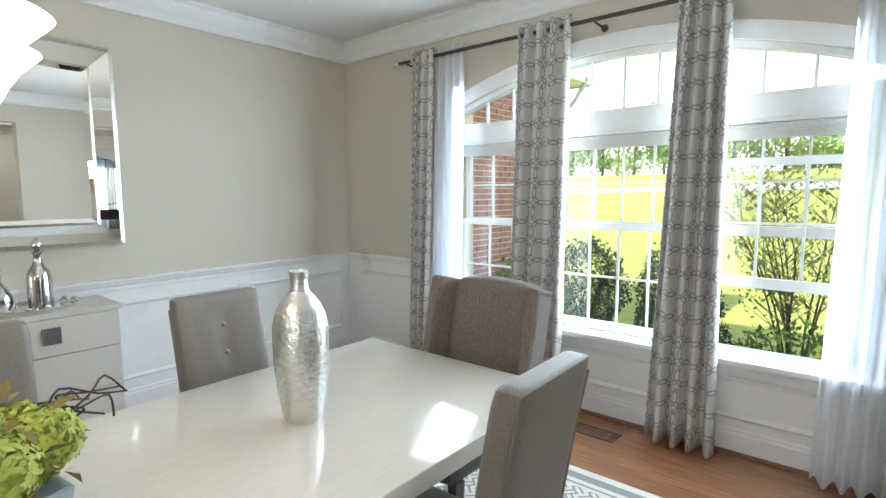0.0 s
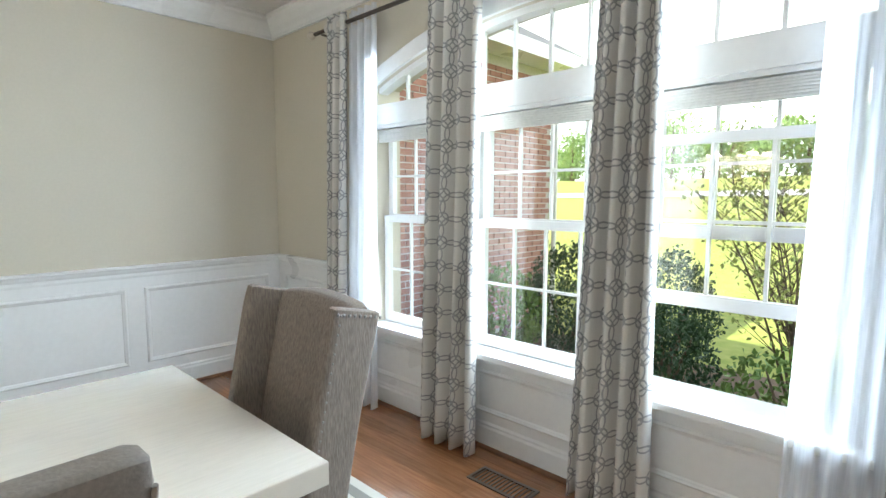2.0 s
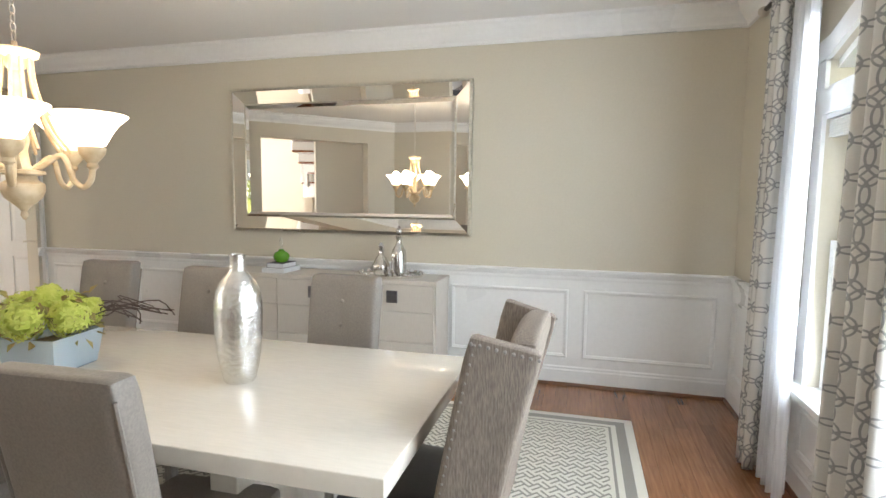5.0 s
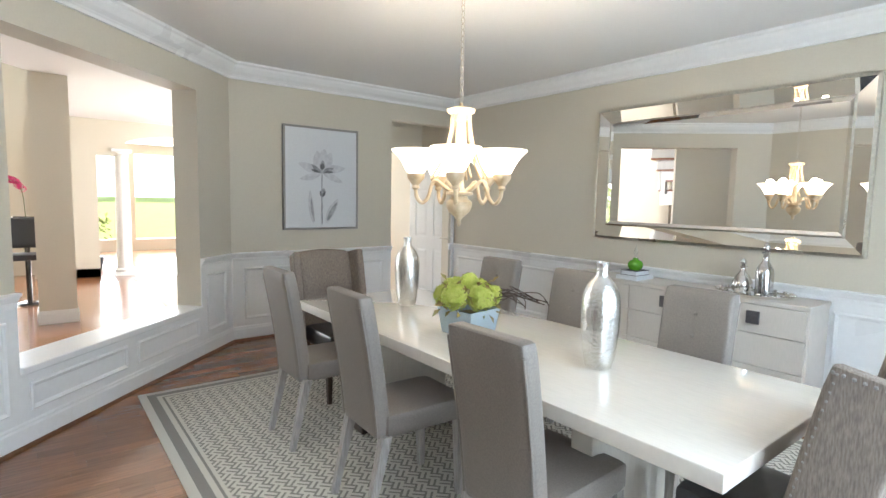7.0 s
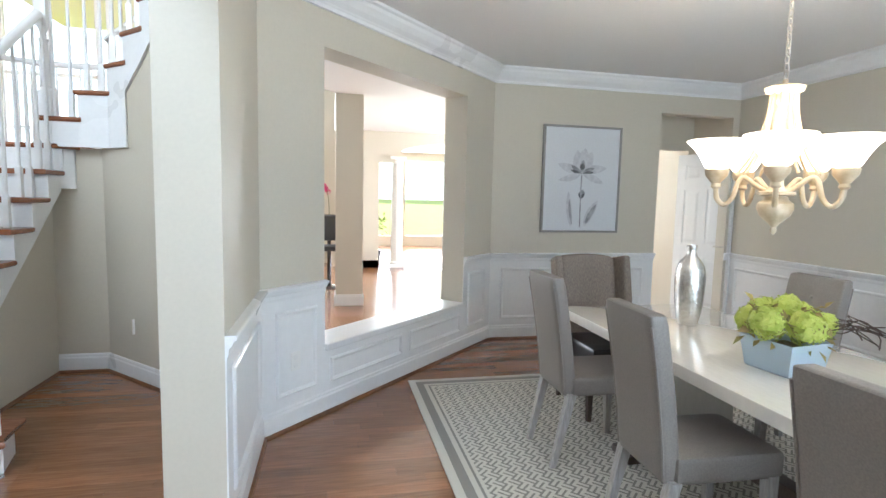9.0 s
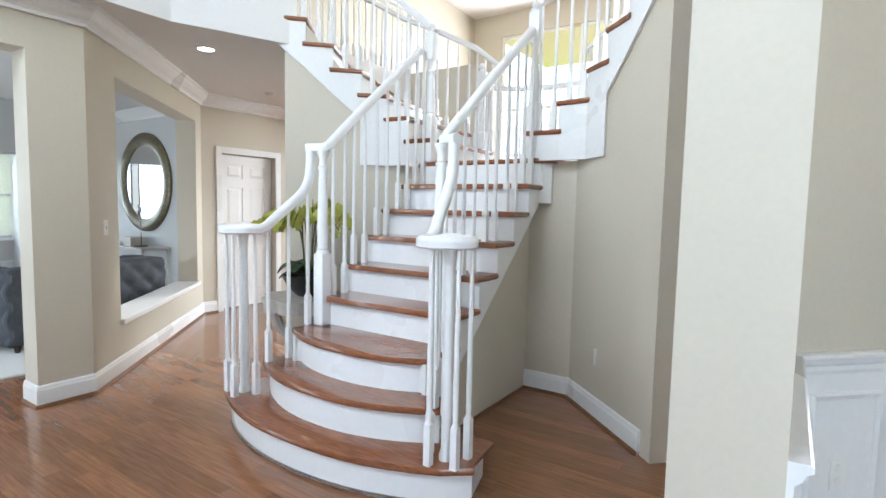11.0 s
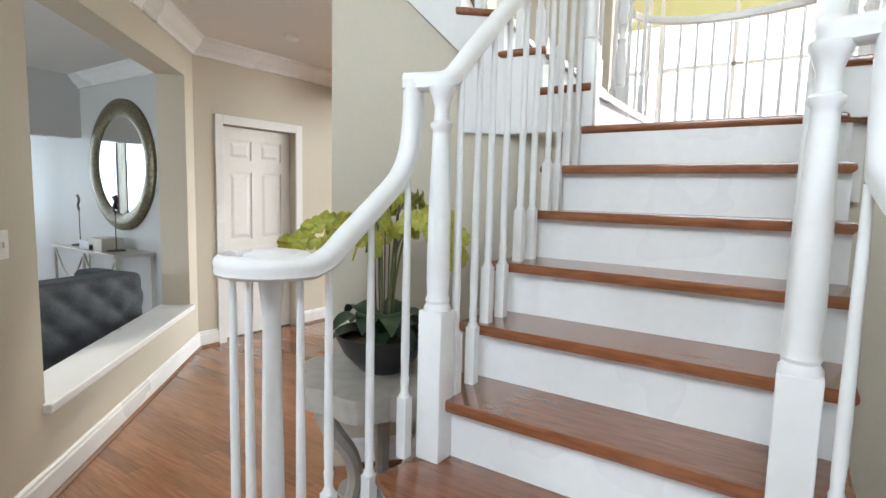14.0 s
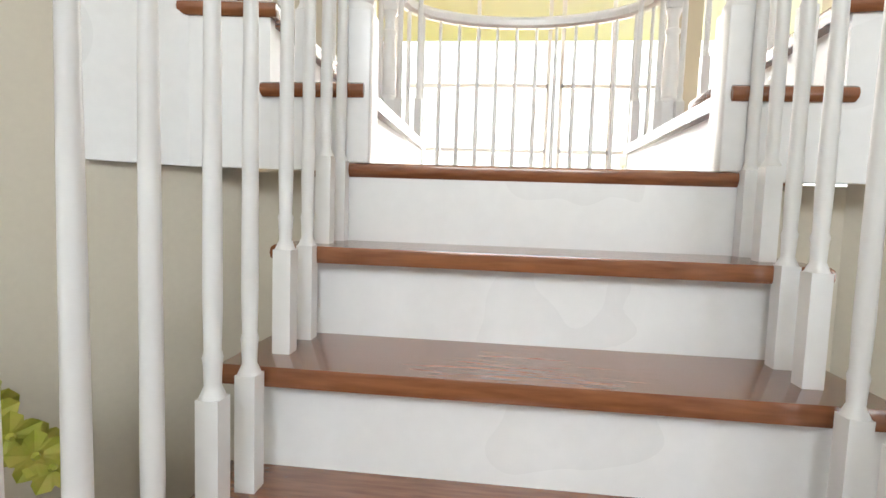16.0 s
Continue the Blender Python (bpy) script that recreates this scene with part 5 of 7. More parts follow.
for k in range(10):
    a = 2 * math.pi * k / 10
    pts = [(0.05 * math.cos(a), 0.05 * math.sin(a), 1.93), (0.055 * math.cos(a), 0.055 * math.sin(a), 1.85), (0.075 * math.cos(a), 0.075 * math.sin(a), 1.76), (0.11 * math.cos(a), 0.11 * math.sin(a), 1.66), (0.16 * math.cos(a), 0.16 * math.sin(a), 1.58)]
    Shape().tube(smooth_path(pts, 4), 0.0065, 8).make("stay", ANTIQUE, chan, True)
NSH = 5
for k in range(NSH):
    a = 2 * math.pi * k / NSH + radians(45)
    c, s_ = math.cos(a), math.sin(a)
    pts = [(0.03, 1.50), (0.08, 1.53), (0.13, 1.565), (0.155, 1.545), (0.175, 1.475), (0.208, 1.445), (0.238, 1.475), (0.245, 1.53)]
    arm = Shape().tube(smooth_path([(r * c, r * s_, z) for r, z in pts], 5), 0.011, 10).make("arm", ANTIQUE, chan, True)
    m = Matrix.Translation((0.245 * c, 0.245 * s_, 0))
    Shape().lathe([(0.012, 1.515), (0.022, 1.525), (0.018, 1.54), (0.026, 1.55), (0.046, 1.575), (0.05, 1.60), (0.03, 1.605)], m, 18).make("cup", ANTIQUE, arm, True)
    sh = Shape().lathe([(0.030, 1.603), (0.048, 1.61), (0.062, 1.635), (0.075, 1.66), (0.095, 1.69), (0.118, 1.712), (0.132, 1.726), (0.128, 1.730), (0.112, 1.716), (0.090, 1.695), (0.068, 1.665), (0.055, 1.64), (0.04, 1.615)], m, 28).make("shade", SHADEGLOW, arm, True, "lit frosted glass bowl shade")
    lamp("chandelier_bulb", "POINT", 2.9, Matrix.Translation((CX + 0.245 * c, CY + 0.245 * s_, 1.735)), (1.0, 0.85, 0.66), radius=0.04)
z = 1.99
k = 0
while z < H - 0.03:
    ring = [(0.010 * math.cos(t) if k % 2 else 0, 0 if k % 2 else 0.010 * math.cos(t), z + 0.020 + 0.019 * math.sin(t)) for t in [i * math.pi / 6 for i in range(13)]]
    Shape().tube(ring, 0.0028, 5).make("chain_link", NICKEL, chan)
    z += 0.032
    k += 1
Shape().lathe([(0.0, H - 0.035), (0.02, H - 0.033), (0.055, H - 0.02), (0.065, H - 0.004), (0.065, H)], None, 24).make("canopy", ANTIQUE, chan, True)

# floor register, outlet, switches
vent = thing("floor_vent", Matrix.Translation((-0.20, 3.76, 0.0)), "brown slatted floor register in the oak floor", "vent")
Shape().box(-0.165, -0.07, 0.0, 0.165, -0.052, 0.006).box(-0.165, 0.052, 0, 0.165, 0.07, 0.006).box(-0.165, -0.052, 0, -0.15, 0.052, 0.006).box(0.15, -0.052, 0, 0.165, 0.052, 0.006).make("rim", VENTM, vent)
for i in range(14):
    x = -0.14 + i * 0.0215
    Shape().box(x - 0.004, -0.052, 0.0005, x + 0.004, 0.052, 0.005).make("slat", VENTM, vent)


def plate(name, m, label, toggle):
    """A white cover plate, local x across, y out of the wall."""
    ob = thing(name, m, label, name.split("_")[-1])
    Shape().box(-0.036, 0, -0.058, 0.036, 0.005, 0.058, None, 0.002).make("cover_plate", PLASTIC, ob)
    if toggle:
        Shape().box(-0.006, 0.005, -0.012, 0.006, 0.014, 0.012).make("toggle", PLASTIC, ob)
    else:
        for z0 in (-0.025, 0.025):
            Shape().lathe([(0.0, 0), (0.017, 0), (0.016, 0.003), (0.0, 0.003)], Matrix.Translation((0, 0.005, z0)) @ Matrix.Rotation(radians(-90), 4, "X"), 14).make("socket", CEIL, ob)
    return ob


plate("wall_outlet", DM @ Matrix.Translation((2.55, 0.006, 0.42)), "white electrical outlet in the wainscot", False)
plate("light_switch", DLM @ Matrix.Translation((0.24, 0.0, 1.20)) @ Matrix.Rotation(radians(180), 4, "Z"), "white toggle light switch on the beige wall", True)
plate("wall_outlet", Matrix.Translation((3.16, -1.48, 0.42)) @ Matrix.Rotation(radians(45), 4, "Z"), "white electrical outlet on the beige wall", False)

# ---- balustrades ----
RAILP = [(0.86 * a, 0.86 * b) for a, b in [(-0.032, 0.0), (-0.030, 0.012), (-0.034, 0.026), (-0.030, 0.042), (-0.018, 0.054), (0.0, 0.058), (0.018, 0.054), (0.030, 0.042), (0.034, 0.026), (0.030, 0.012), (0.032, 0.0), (0.020, -0.010), (-0.020, -0.010)]]


def rail_mesh(pts, side0=None):
    """A moulded handrail along points; its top keeps away from the inside of each bend."""
    pts = [Vector(p) for p in pts]
    s, k = Shape(), len(RAILP)
    v, f, side = [], [], None
    for i, p in enumerate(pts):
        d = (pts[min(i + 1, len(pts) - 1)] - pts[max(i - 1, 0)]).normalized()
        flat = Vector((d.x, d.y, 0))
        if flat.length > 0.15 or side is None:
            want = Vector((d.y, -d.x, 0)).normalized()
            side = want
        up = side.cross(d).normalized()
        v += [p + side * a + up * b for a, b in RAILP]
    for i in range(len(pts) - 1):
        for q in range(k):
            f.append((i * k + q, i * k + (q + 1) % k, (i + 1) * k + (q + 1) % k, (i + 1) * k + q))
    f += [list(range(k)), [(len(pts) - 1) * k + q for q in range(k)][::-1]]
    return s.add(v, f)


def baluster(x, y, z0, z1, parent, block=0.20, slim=1.0):
    a = 0.0175 * slim
    hgt = z1 - z0
    s = Shape().box(x - a, y - a, z0, x + a, y + a, z0 + block)
    s.lathe([(a * 1.15, z0 + block), (a * 0.70, z0 + block + 0.018), (a * 0.78, z0 + block + 0.05), (a * 0.86, z0 + block + 0.06), (a * 0.70, z0 + block + 0.07), (a * 0.80, z0 + block + 0.14), (a * 0.72, z0 + hgt * 0.6), (a * 0.54, z1)], Matrix.Translation((x, y, 0)), 10)
    return s.make("baluster", TRIM, parent, True)


def newel(x, y, z0, block, top, parent, cap=False):
    a = 0.043
    s = Shape().box(x - a, y - a, z0, x + a, y + a, z0 + block, None, 0.004)
    z = z0 + block
    s.lathe([(a * 1.0, z - 0.004), (a * 0.98, z + 0.012), (a * 0.80, z + 0.022), (a * 0.90, z + 0.032), (a * 0.76, z + 0.05), (a * 0.84, z + 0.10), (a * 0.80, z + (top - z) * 0.45), (a * 0.62, top - 0.15), (a * 0.60, top - 0.13), (a * 0.78, top - 0.12),
             (a * 0.78, top - 0.108), (a * 0.56, top - 0.10), (a * 0.52, top - 0.06), (a * 0.75, top - 0.03), (a * 0.95, top - 0.012), (a * 0.95, top)], Matrix.Translation((x, y, 0)), 20)
    if cap:
        s.box(x - a * 0.92, y - a * 0.92, top - 0.02, x + a * 0.92, y + a * 0.92, top + 0.20, None, 0.004)
        s.lathe([(a * 0.9, top + 0.20), (a * 0.5, top + 0.215), (a * 0.45, top + 0.225), (a * 0.85, top + 0.245), (a * 0.8, top + 0.265), (a * 0.3, top + 0.285), (0.001, top + 0.288)], Matrix.Translation((x, y, 0)), 16)
    return s.make("newel_post", TRIM, parent, True)


LNX = 4.724
for side in (0, 1):
    flip = (lambda x: x) if side == 0 else (lambda x: 2 * AXIS - x)

    def low(x, y):
        """The west rail stands a little further in at its foot than at the landing."""
        inward = 0.08 * max(0.0, min(1.0, (y + 1.65) / 1.1)) - 0.105 * max(0.0, min(1.0, (y + 0.42) / 0.28))
        return x if side == 0 else 2 * AXIS - x + inward

    bal = structure(thing("balustrade_%s" % ("east" if side == 0 else "west")), "white painted stair balustrade with a volute end")
    # volute, gooseneck and rake
    vc = (5.0, -0.05)
    vol = [(vc[0] + (0.142 - 0.095 * i / 24) * math.cos(a), vc[1] + (0.142 - 0.095 * i / 24) * math.sin(a), 1.226) for i, a in [(i, radians(186 - 22 * i)) for i in range(25)]][::-1]
    start = vol[-1]
    neck = smooth_path([start, (4.850, -0.125, 1.252), (4.846, -0.20, 1.312), (4.846, -0.31, 1.392), (4.846, -0.41, 1.472), (4.846, -0.463, 1.56), (4.846, -0.482, 1.67), (4.846, -0.484, 1.79)], 6)
    path = [(low(p[0], p[1]), p[1], p[2]) for p in vol[:-1]] + [(low(p.x, p.y), p.y, p.z) for p in neck]
    rail_mesh(path).make("handrail", TRIM, bal, True)
    Shape().lathe([(0.05, 1.212), (0.058, 1.222), (0.058, 1.268), (0.045, 1.282), (0.02, 1.286), (0.001, 1.287)], Matrix.Translation((low(*vc), vc[1], 0)), 20).make("volute_eye", TRIM, bal, True)
    cap = smooth_path([(4.872, -0.455, 1.764), (4.84, -0.468, 1.764), (4.785, -0.484, 1.764), (4.752, -0.505, 1.768), (4.744, -0.545, 1.79), (4.744, -0.60, 1.84), (4.742, -0.75, 1.975), (4.736, -1.1, 2.28), (4.73, -1.55, 2.665)], 5)
    rail_mesh([(low(p.x, p.y), p.y, p.z) for p in cap]).make("handrail", TRIM, bal, True)
    newel(low(4.750, -0.486), -0.486, 3 * R, 0.485, 1.765, bal)
    Shape().lathe([(0.034, R), (0.036, R + 0.02), (0.027, R + 0.05), (0.025, R + 0.20), (0.032, R + 0.23), (0.030, R + 0.5), (0.024, R + 0.90), (0.03, R + 0.96), (0.036, R + 1.02)], Matrix.Translation((low(*vc), vc[1], 0)), 18).make("volute_post", TRIM, bal, True)
    for a in (-40, 35, 110, 185):
        baluster(low(vc[0] + 0.105 * math.cos(radians(a)), 0.0), vc[1] + 0.105 * math.sin(radians(a)), R, 1.22, bal)
    baluster(low(4.868, -0.135), -0.135, 2 * R, 1.262, bal)
    baluster(low(4.842, -0.275), -0.275, 2 * R, 1.358, bal)
    baluster(low(4.828, -0.425), -0.425, 3 * R, 1.48, bal)
    for n in range(4, 9):
        for k in (0, 1):
            y = NOSE_Y[n] - {4: 0.075, 5: 0.05, 6: 0.07}.get(n, 0.098) - k * 0.112
            zt = 1.766 + max(-0.49 - y, 0) * 0.862 - 0.01
            baluster(low(LNX, y), y, n * R, zt, bal)
    newel(flip(4.70), -1.648, 9 * R, 0.38, 2.64, bal, True)
    # upper flight
    up_pts = []
    for i, (x, y) in enumerate(FRONT):
        up_pts.append((flip(x), y - 0.05, (10 + i) * R + 0.86))
    rail_mesh(smooth_path([(flip(4.70), -1.66, 9 * R + 0.93)] + up_pts, 4)).make("handrail", TRIM, bal, True)
    for i in range(6):
        for k in (0.22, 0.72):
            x = FRONT[i][0] + (FRONT[i + 1][0] - FRONT[i][0]) * k
            y = FRONT[i][1] + (FRONT[i + 1][1] - FRONT[i][1]) * k - 0.05
            baluster(flip(x), y, (10 + i) * R, (10 + i + k) * R + 0.86, bal)
    newel(flip(5.83), -0.98, UP, 0.4, UP + 0.86, bal, True)
    # rear side of the upper flight and of the upper hall
    bk = [(4.89, -2.84, 9 * R + 0.93)] + [(x, y, (10 + i) * R + 0.86) for i, (x, y) in enumerate(BACK)] + [(6.62, -2.3, UP + 0.9), (6.65, -4.1, UP + 0.9)]
    rail_mesh([(flip(x), y, z) for x, y, z in bk]).make("handrail", TRIM, bal, True)
    for i in range(6):
        for k in (0.15, 0.5, 0.85):
            x = BACK[i][0] + (BACK[i + 1][0] - BACK[i][0]) * k
            y = BACK[i][1] + (BACK[i + 1][1] - BACK[i][1]) * k
            baluster(flip(x), y, (10 + i) * R, (10 + i + k) * R + 0.86, bal)
    newel(flip(4.89), -2.84, 9 * R - 0.1, 0.5, 2.62, bal, True)
    for i in range(16):
        baluster(flip(6.63 + 0.02 * i / 16), -2.35 - i * 0.105, UP - 0.01, UP + 0.9, bal)
# bowed rail behind the landing
bal = structure(thing("balustrade_landing"), "white bowed balustrade at the back of the landing")
bow = [(AXIS + 0.60 * math.cos(radians(a)), -2.84 - 0.36 * math.sin(radians(a))) for a in range(0, 181, 6)]
rail_mesh([(x, y, 9 * R + 0.87) for x, y in bow]).make("handrail", TRIM, bal, True)
acc, last = 0.0, None
for i in range(181):
    p = (AXIS + 0.60 * math.cos(radians(i)), -2.84 - 0.36 * math.sin(radians(i)))
    if last is not None:
        acc += math.dist(p, last)
    last = p
    if acc > 0.098:
        acc = 0.0
        baluster(p[0], p[1], 9 * R, 9 * R + 0.87, bal, 0.12, 0.85)

# ---- foyer and hall things ----


def panel_door(name, m, width, height, label, knob_x, face=1):
    """A six-panel door leaf; local x across, y thick, z up."""
    dr = structure(thing(name, m), label)
    t = 0.035
    st, mid = 0.11, width / 2
    rows = [(0.0, 0.22), (0.80, 0.95), (1.60, 1.72), (height - 0.12, height)]
    s = Shape()
    for z0, z1 in rows:
        s.box(0, 0, z0, width, t, z1)
    for z0, z1 in ((0.22, 0.80), (0.95, 1.60), (1.72, height - 0.12)):
        for x0, x1 in ((0, st), (mid - 0.05, mid + 0.05), (width - st, width)):
            s.box(x0, 0, z0, x1, t, z1)
    s.make("leaf", DOORW, dr)
    for z0, z1 in ((0.22, 0.80), (0.95, 1.60), (1.72, height - 0.12)):
        for x0, x1 in ((st, mid - 0.05), (mid + 0.05, width - st)):
            p = Shape().box(x0, 0.010, z0, x1, t - 0.010, z1)
            for yy, d in ((0.010, -1), (t - 0.010, 1)):
                v = []
                for o, q in ((0.02, 0.0), (0.05, 0.007)):
                    v += [(x0 + o, yy + d * q, z0 + o), (x1 - o, yy + d * q, z0 + o), (x1 - o, yy + d * q, z1 - o), (x0 + o, yy + d * q, z1 - o)]
                p.add(v, [(i, (i + 1) % 4, 4 + (i + 1) % 4, 4 + i) for i in range(4)] + [(4, 5, 6, 7)])
            p.make("door_panel", DOORW, dr)
    for yy, d in ((0.0, -1), (t, 1)):
        Shape().lathe([(0.026, 0), (0.026, 0.006), (0.010, 0.01), (0.010, 0.035), (0.014, 0.04)], Matrix.Translation((knob_x, yy, 0.95)) @ Matrix.Rotation(radians(-90 * d), 4, "X"), 14).tube(
            [(knob_x, yy + d * 0.045, 0.95), (knob_x - 0.05 * face, yy + d * 0.048, 0.952), (knob_x - 0.105 * face, yy + d * 0.046, 0.948)], 0.009, 8).make("door_handle", NICKEL, dr, True)
    return dr


cw = Vector((8.16 - 8.24, -3.6 + 1.77, 0))
CWM = Matrix.Translation((8.24, -1.77, 0)) @ Matrix.Rotation(math.atan2(cw.y, cw.x), 4, "Z")
panel_door("door_1", CWM @ Matrix.Translation((0.275, 0.09, 0.012)), 0.80, 2.02, "closed white six-panel door in the hall", 0.74, 1)
s = Shape()
for x0, x1, z0, z1 in ((0.19, 0.27, 0, 2.12), (1.08, 1.16, 0, 2.12), (0.27, 1.08, 2.04, 2.12)):
    s.box(x0, -0.018, z0, x1, 0.0, z1, CWM, 0.003)
structure(s.make("trim_door_casing", TRIM), "white door casing")
s = Shape().box(0.25, 0.19, 0, 1.1, 0.2, 2.2, CWM)
structure(s.make("wall_closet_back", WALL), "plain wall behind the door")


def lobed(r, n, depth, steps=72):
    return [((r + depth * abs(math.sin(n * a / 2)) - depth) * math.cos(a), (r + depth * abs(math.sin(n * a / 2)) - depth) * math.sin(a)) for a in [2 * math.pi * i / steps for i in range(steps)]]


TBX, TBY, TBZ = 5.235, -0.80, 0.70
ptab = thing("pedestal_table", Matrix.Translation((TBX, TBY, 0)), "pale stone side table with a scalloped top and curved legs", "table")
o = lobed(0.36, 8, 0.05)
Shape().prism(o, TBZ - 0.03, TBZ).prism([(x * 0.96, y * 0.96) for x, y in o], TBZ - 0.10, TBZ - 0.03).make("tabletop", STONE, ptab)
for k in range(3):
    a = radians(70 + 120 * k)
    pts = [(0.27, TBZ - 0.09), (0.24, 0.5), (0.15, 0.36), (0.13, 0.22), (0.20, 0.08), (0.27, 0.012)]
    Shape().tube(smooth_path([(r * math.cos(a), r * math.sin(a), z) for r, z in pts], 4), [0.045 - 0.0012 * i for i in range(21)], 8).make("leg", STONE, ptab, True)
Shape().prism(lobed(0.19, 6, 0.02, 36), 0.14, 0.165).make("lower_shelf", STONE, ptab)

orchid = thing("potted_orchid", Matrix.Translation((TBX, TBY, TBZ)), "green orchids with dark leaves in a black bowl", "plant")
Shape().lathe([(0.0, 0.0), (0.085, 0.0), (0.10, 0.012), (0.165, 0.08), (0.20, 0.15), (0.205, 0.165), (0.195, 0.165), (0.15, 0.10), (0.0, 0.09)], None, 32).make("bowl", POT, orchid, True)
Shape().lathe([(0.0, 0.125), (0.17, 0.125), (0.12, 0.145), (0.0, 0.15)], None, 24).make("moss", SOIL, orchid, True)
rnd = random.Random(5)


def broad_leaf(shape, a, length, width, rise, base_z, rn):
    n = 8
    v = []
    for i in range(n + 1):
        t = i / n
        r = 0.03 + length * t
        z = base_z + rise * math.sin(t * 2.3) - 0.05 * t * t
        wd = width * math.sin(math.pi * (0.08 + 0.9 * t)) ** 0.7
        for sg in (-1, 0, 1):
            v.append((r * math.cos(a) - sg * wd * math.sin(a), r * math.sin(a) + sg * wd * math.cos(a), z + (0.015 if sg else 0)))
    f = []
    for i in range(n):
        for k in (0, 1):
            f.append((i * 3 + k, i * 3 + k + 1, i * 3 + 3 + k + 1, i * 3 + 3 + k))
    shape.add(v, f)


for k in range(15):
    s = Shape()
    broad_leaf(s, k * 2.4, rnd.uniform(0.14, 0.22), rnd.uniform(0.05, 0.07), rnd.uniform(0.04, 0.16), 0.14, rnd)
    s.make("leaf", ORCHLEAF, orchid, True)
for k in range(7):
    a = k * 0.9 + 0.3
    lean = rnd.uniform(0.17, 0.27)
    top = rnd.uniform(0.58, 0.72)
    pts = [(0.03 * math.cos(a), 0.03 * math.sin(a), 0.13), (0.05 * math.cos(a), 0.05 * math.sin(a), 0.4), (0.10 * math.cos(a), 0.10 * math.sin(a), top - 0.06), (0.2 * math.cos(a), 0.2 * math.sin(a), top), (lean * 1.15 * math.cos(a), lean * 1.15 * math.sin(a), top - 0.03), (lean * 1.5 * math.cos(a), lean * 1.5 * math.sin(a), top - 0.11)]
    sp = smooth_path(pts, 6)
    Shape().tube(sp, 0.0045, 6).make("stem", STEM, orchid, True)
    Shape().tube([(0.035 * math.cos(a + 0.2), 0.035 * math.sin(a + 0.2), 0.13), (0.06 * math.cos(a + 0.2), 0.06 * math.sin(a + 0.2), top + 0.03)], 0.003, 5).make("stake", TWIG, orchid)
    for p in sp[12::2]:
        for q in range(2):
            s = Shape()
            d = Vector((math.cos(a + (1.3 if q else -1.3)), math.sin(a + (1.3 if q else -1.3)), rnd.uniform(-0.3, 0.4))).normalized()
            c = p + d * 0.035 + Vector((0, 0, rnd.uniform(-0.02, 0.02)))
            m = Matrix.Translation(c) @ d.to_track_quat("Z", "Y").to_matrix().to_4x4()
            for j in range(5):
                t = j * 1.2566 + 0.3
                L, W = 0.040, 0.021
                ct, st_ = math.cos(t), math.sin(t)
                s.add([(0, 0, 0), (ct * L * 0.3 - st_ * W * 0.8, st_ * L * 0.3 + ct * W * 0.8, 0.004), (ct * L * 0.75 - st_ * W * 0.7, st_ * L * 0.75 + ct * W * 0.7, 0.009), (ct * L, st_ * L, 0.004), (ct * L * 0.75 + st_ * W * 0.7, st_ * L * 0.75 - ct * W * 0.7, 0.009), (ct * L * 0.3 + st_ * W * 0.8, st_ * L * 0.3 - ct * W * 0.8, 0.004)], [(0, 1, 2, 3), (0, 3, 4, 5)], m)
            s.lathe([(0.002, 0), (0.007, 0.006), (0.004, 0.014)], m, 6)
            s.make("bloom", ORCHID, orchid)

down = thing("recessed_downlight", Matrix.Translation((6.45, -0.73, H)), "lit recessed ceiling downlight with a white rim", "ceiling light")
Shape().lathe([(0.085, 0.0), (0.085, -0.008), (0.068, -0.012), (0.066, -0.002)], None, 28).make("rim", TRIM, down, True)
Shape().lathe([(0.0, -0.004), (0.066, -0.004), (0.066, -0.001), (0.0, -0.001)], None, 24).make("lens", LAMPGLOW, down)
d2 = copy_thing(down, Matrix.Translation((1.31, -2.60, H)))
for x, y in ((6.45, -0.73), (1.31, -2.60)):
    lamp("downlight_bulb", "SPOT", 60, look((x, y, H - 0.03), (x, y, 0)), (1.0, 0.9, 0.75), radius=0.06)
smoke = thing("smoke_detector", Matrix.Translation((7.45, -2.19, H)), "white round smoke detector on the ceiling", "smoke detector")
Shape().lathe([(0.0, -0.04), (0.045, -0.038), (0.055, -0.03), (0.058, -0.012), (0.066, -0.01), (0.066, 0.0)], None, 24).make("housing", PLASTIC, smoke, True)

# ---- living room ----
lrug = Shape().box(7.15, -0.15, 0.0, 10.2, 3.9, 0.018, None, 0.006).make("living_rug", RUGWHITE)
tagged(lrug, "ivory shag rug on the living room floor", "rug")
# arch wall with columns
AX = 11.0
s = Shape()
A0, A1, AZ, AT = -0.20, 1.70, 2.16, 2.56
N = 20
s.box(AX, -2.0, 2.02, AX + 0.25, A0, H)
s.box(AX, A1, 2.02, AX + 0.25, 4.0, H)
for i in range(N):
    ya, yb = A0 + (A1 - A0) * i / N, A0 + (A1 - A0) * (i + 1) / N
    za, zb = [AZ + 0.10 + (AT - AZ - 0.10) * math.sqrt(max(1 - ((y - (A0 + A1) / 2) / ((A1 - A0) / 2)) ** 2, 0)) for y in (ya, yb)]
    s.add([(AX, ya, za), (AX + 0.25, ya, za), (AX + 0.25, yb, zb), (AX, yb, zb), (AX, ya, H), (AX + 0.25, ya, H), (AX + 0.25, yb, H), (AX, yb, H)],
          [(0, 3, 2, 1), (4, 5, 6, 7), (0, 1, 5, 4), (1, 2, 6, 5), (2, 3, 7, 6), (3, 0, 4, 7)])
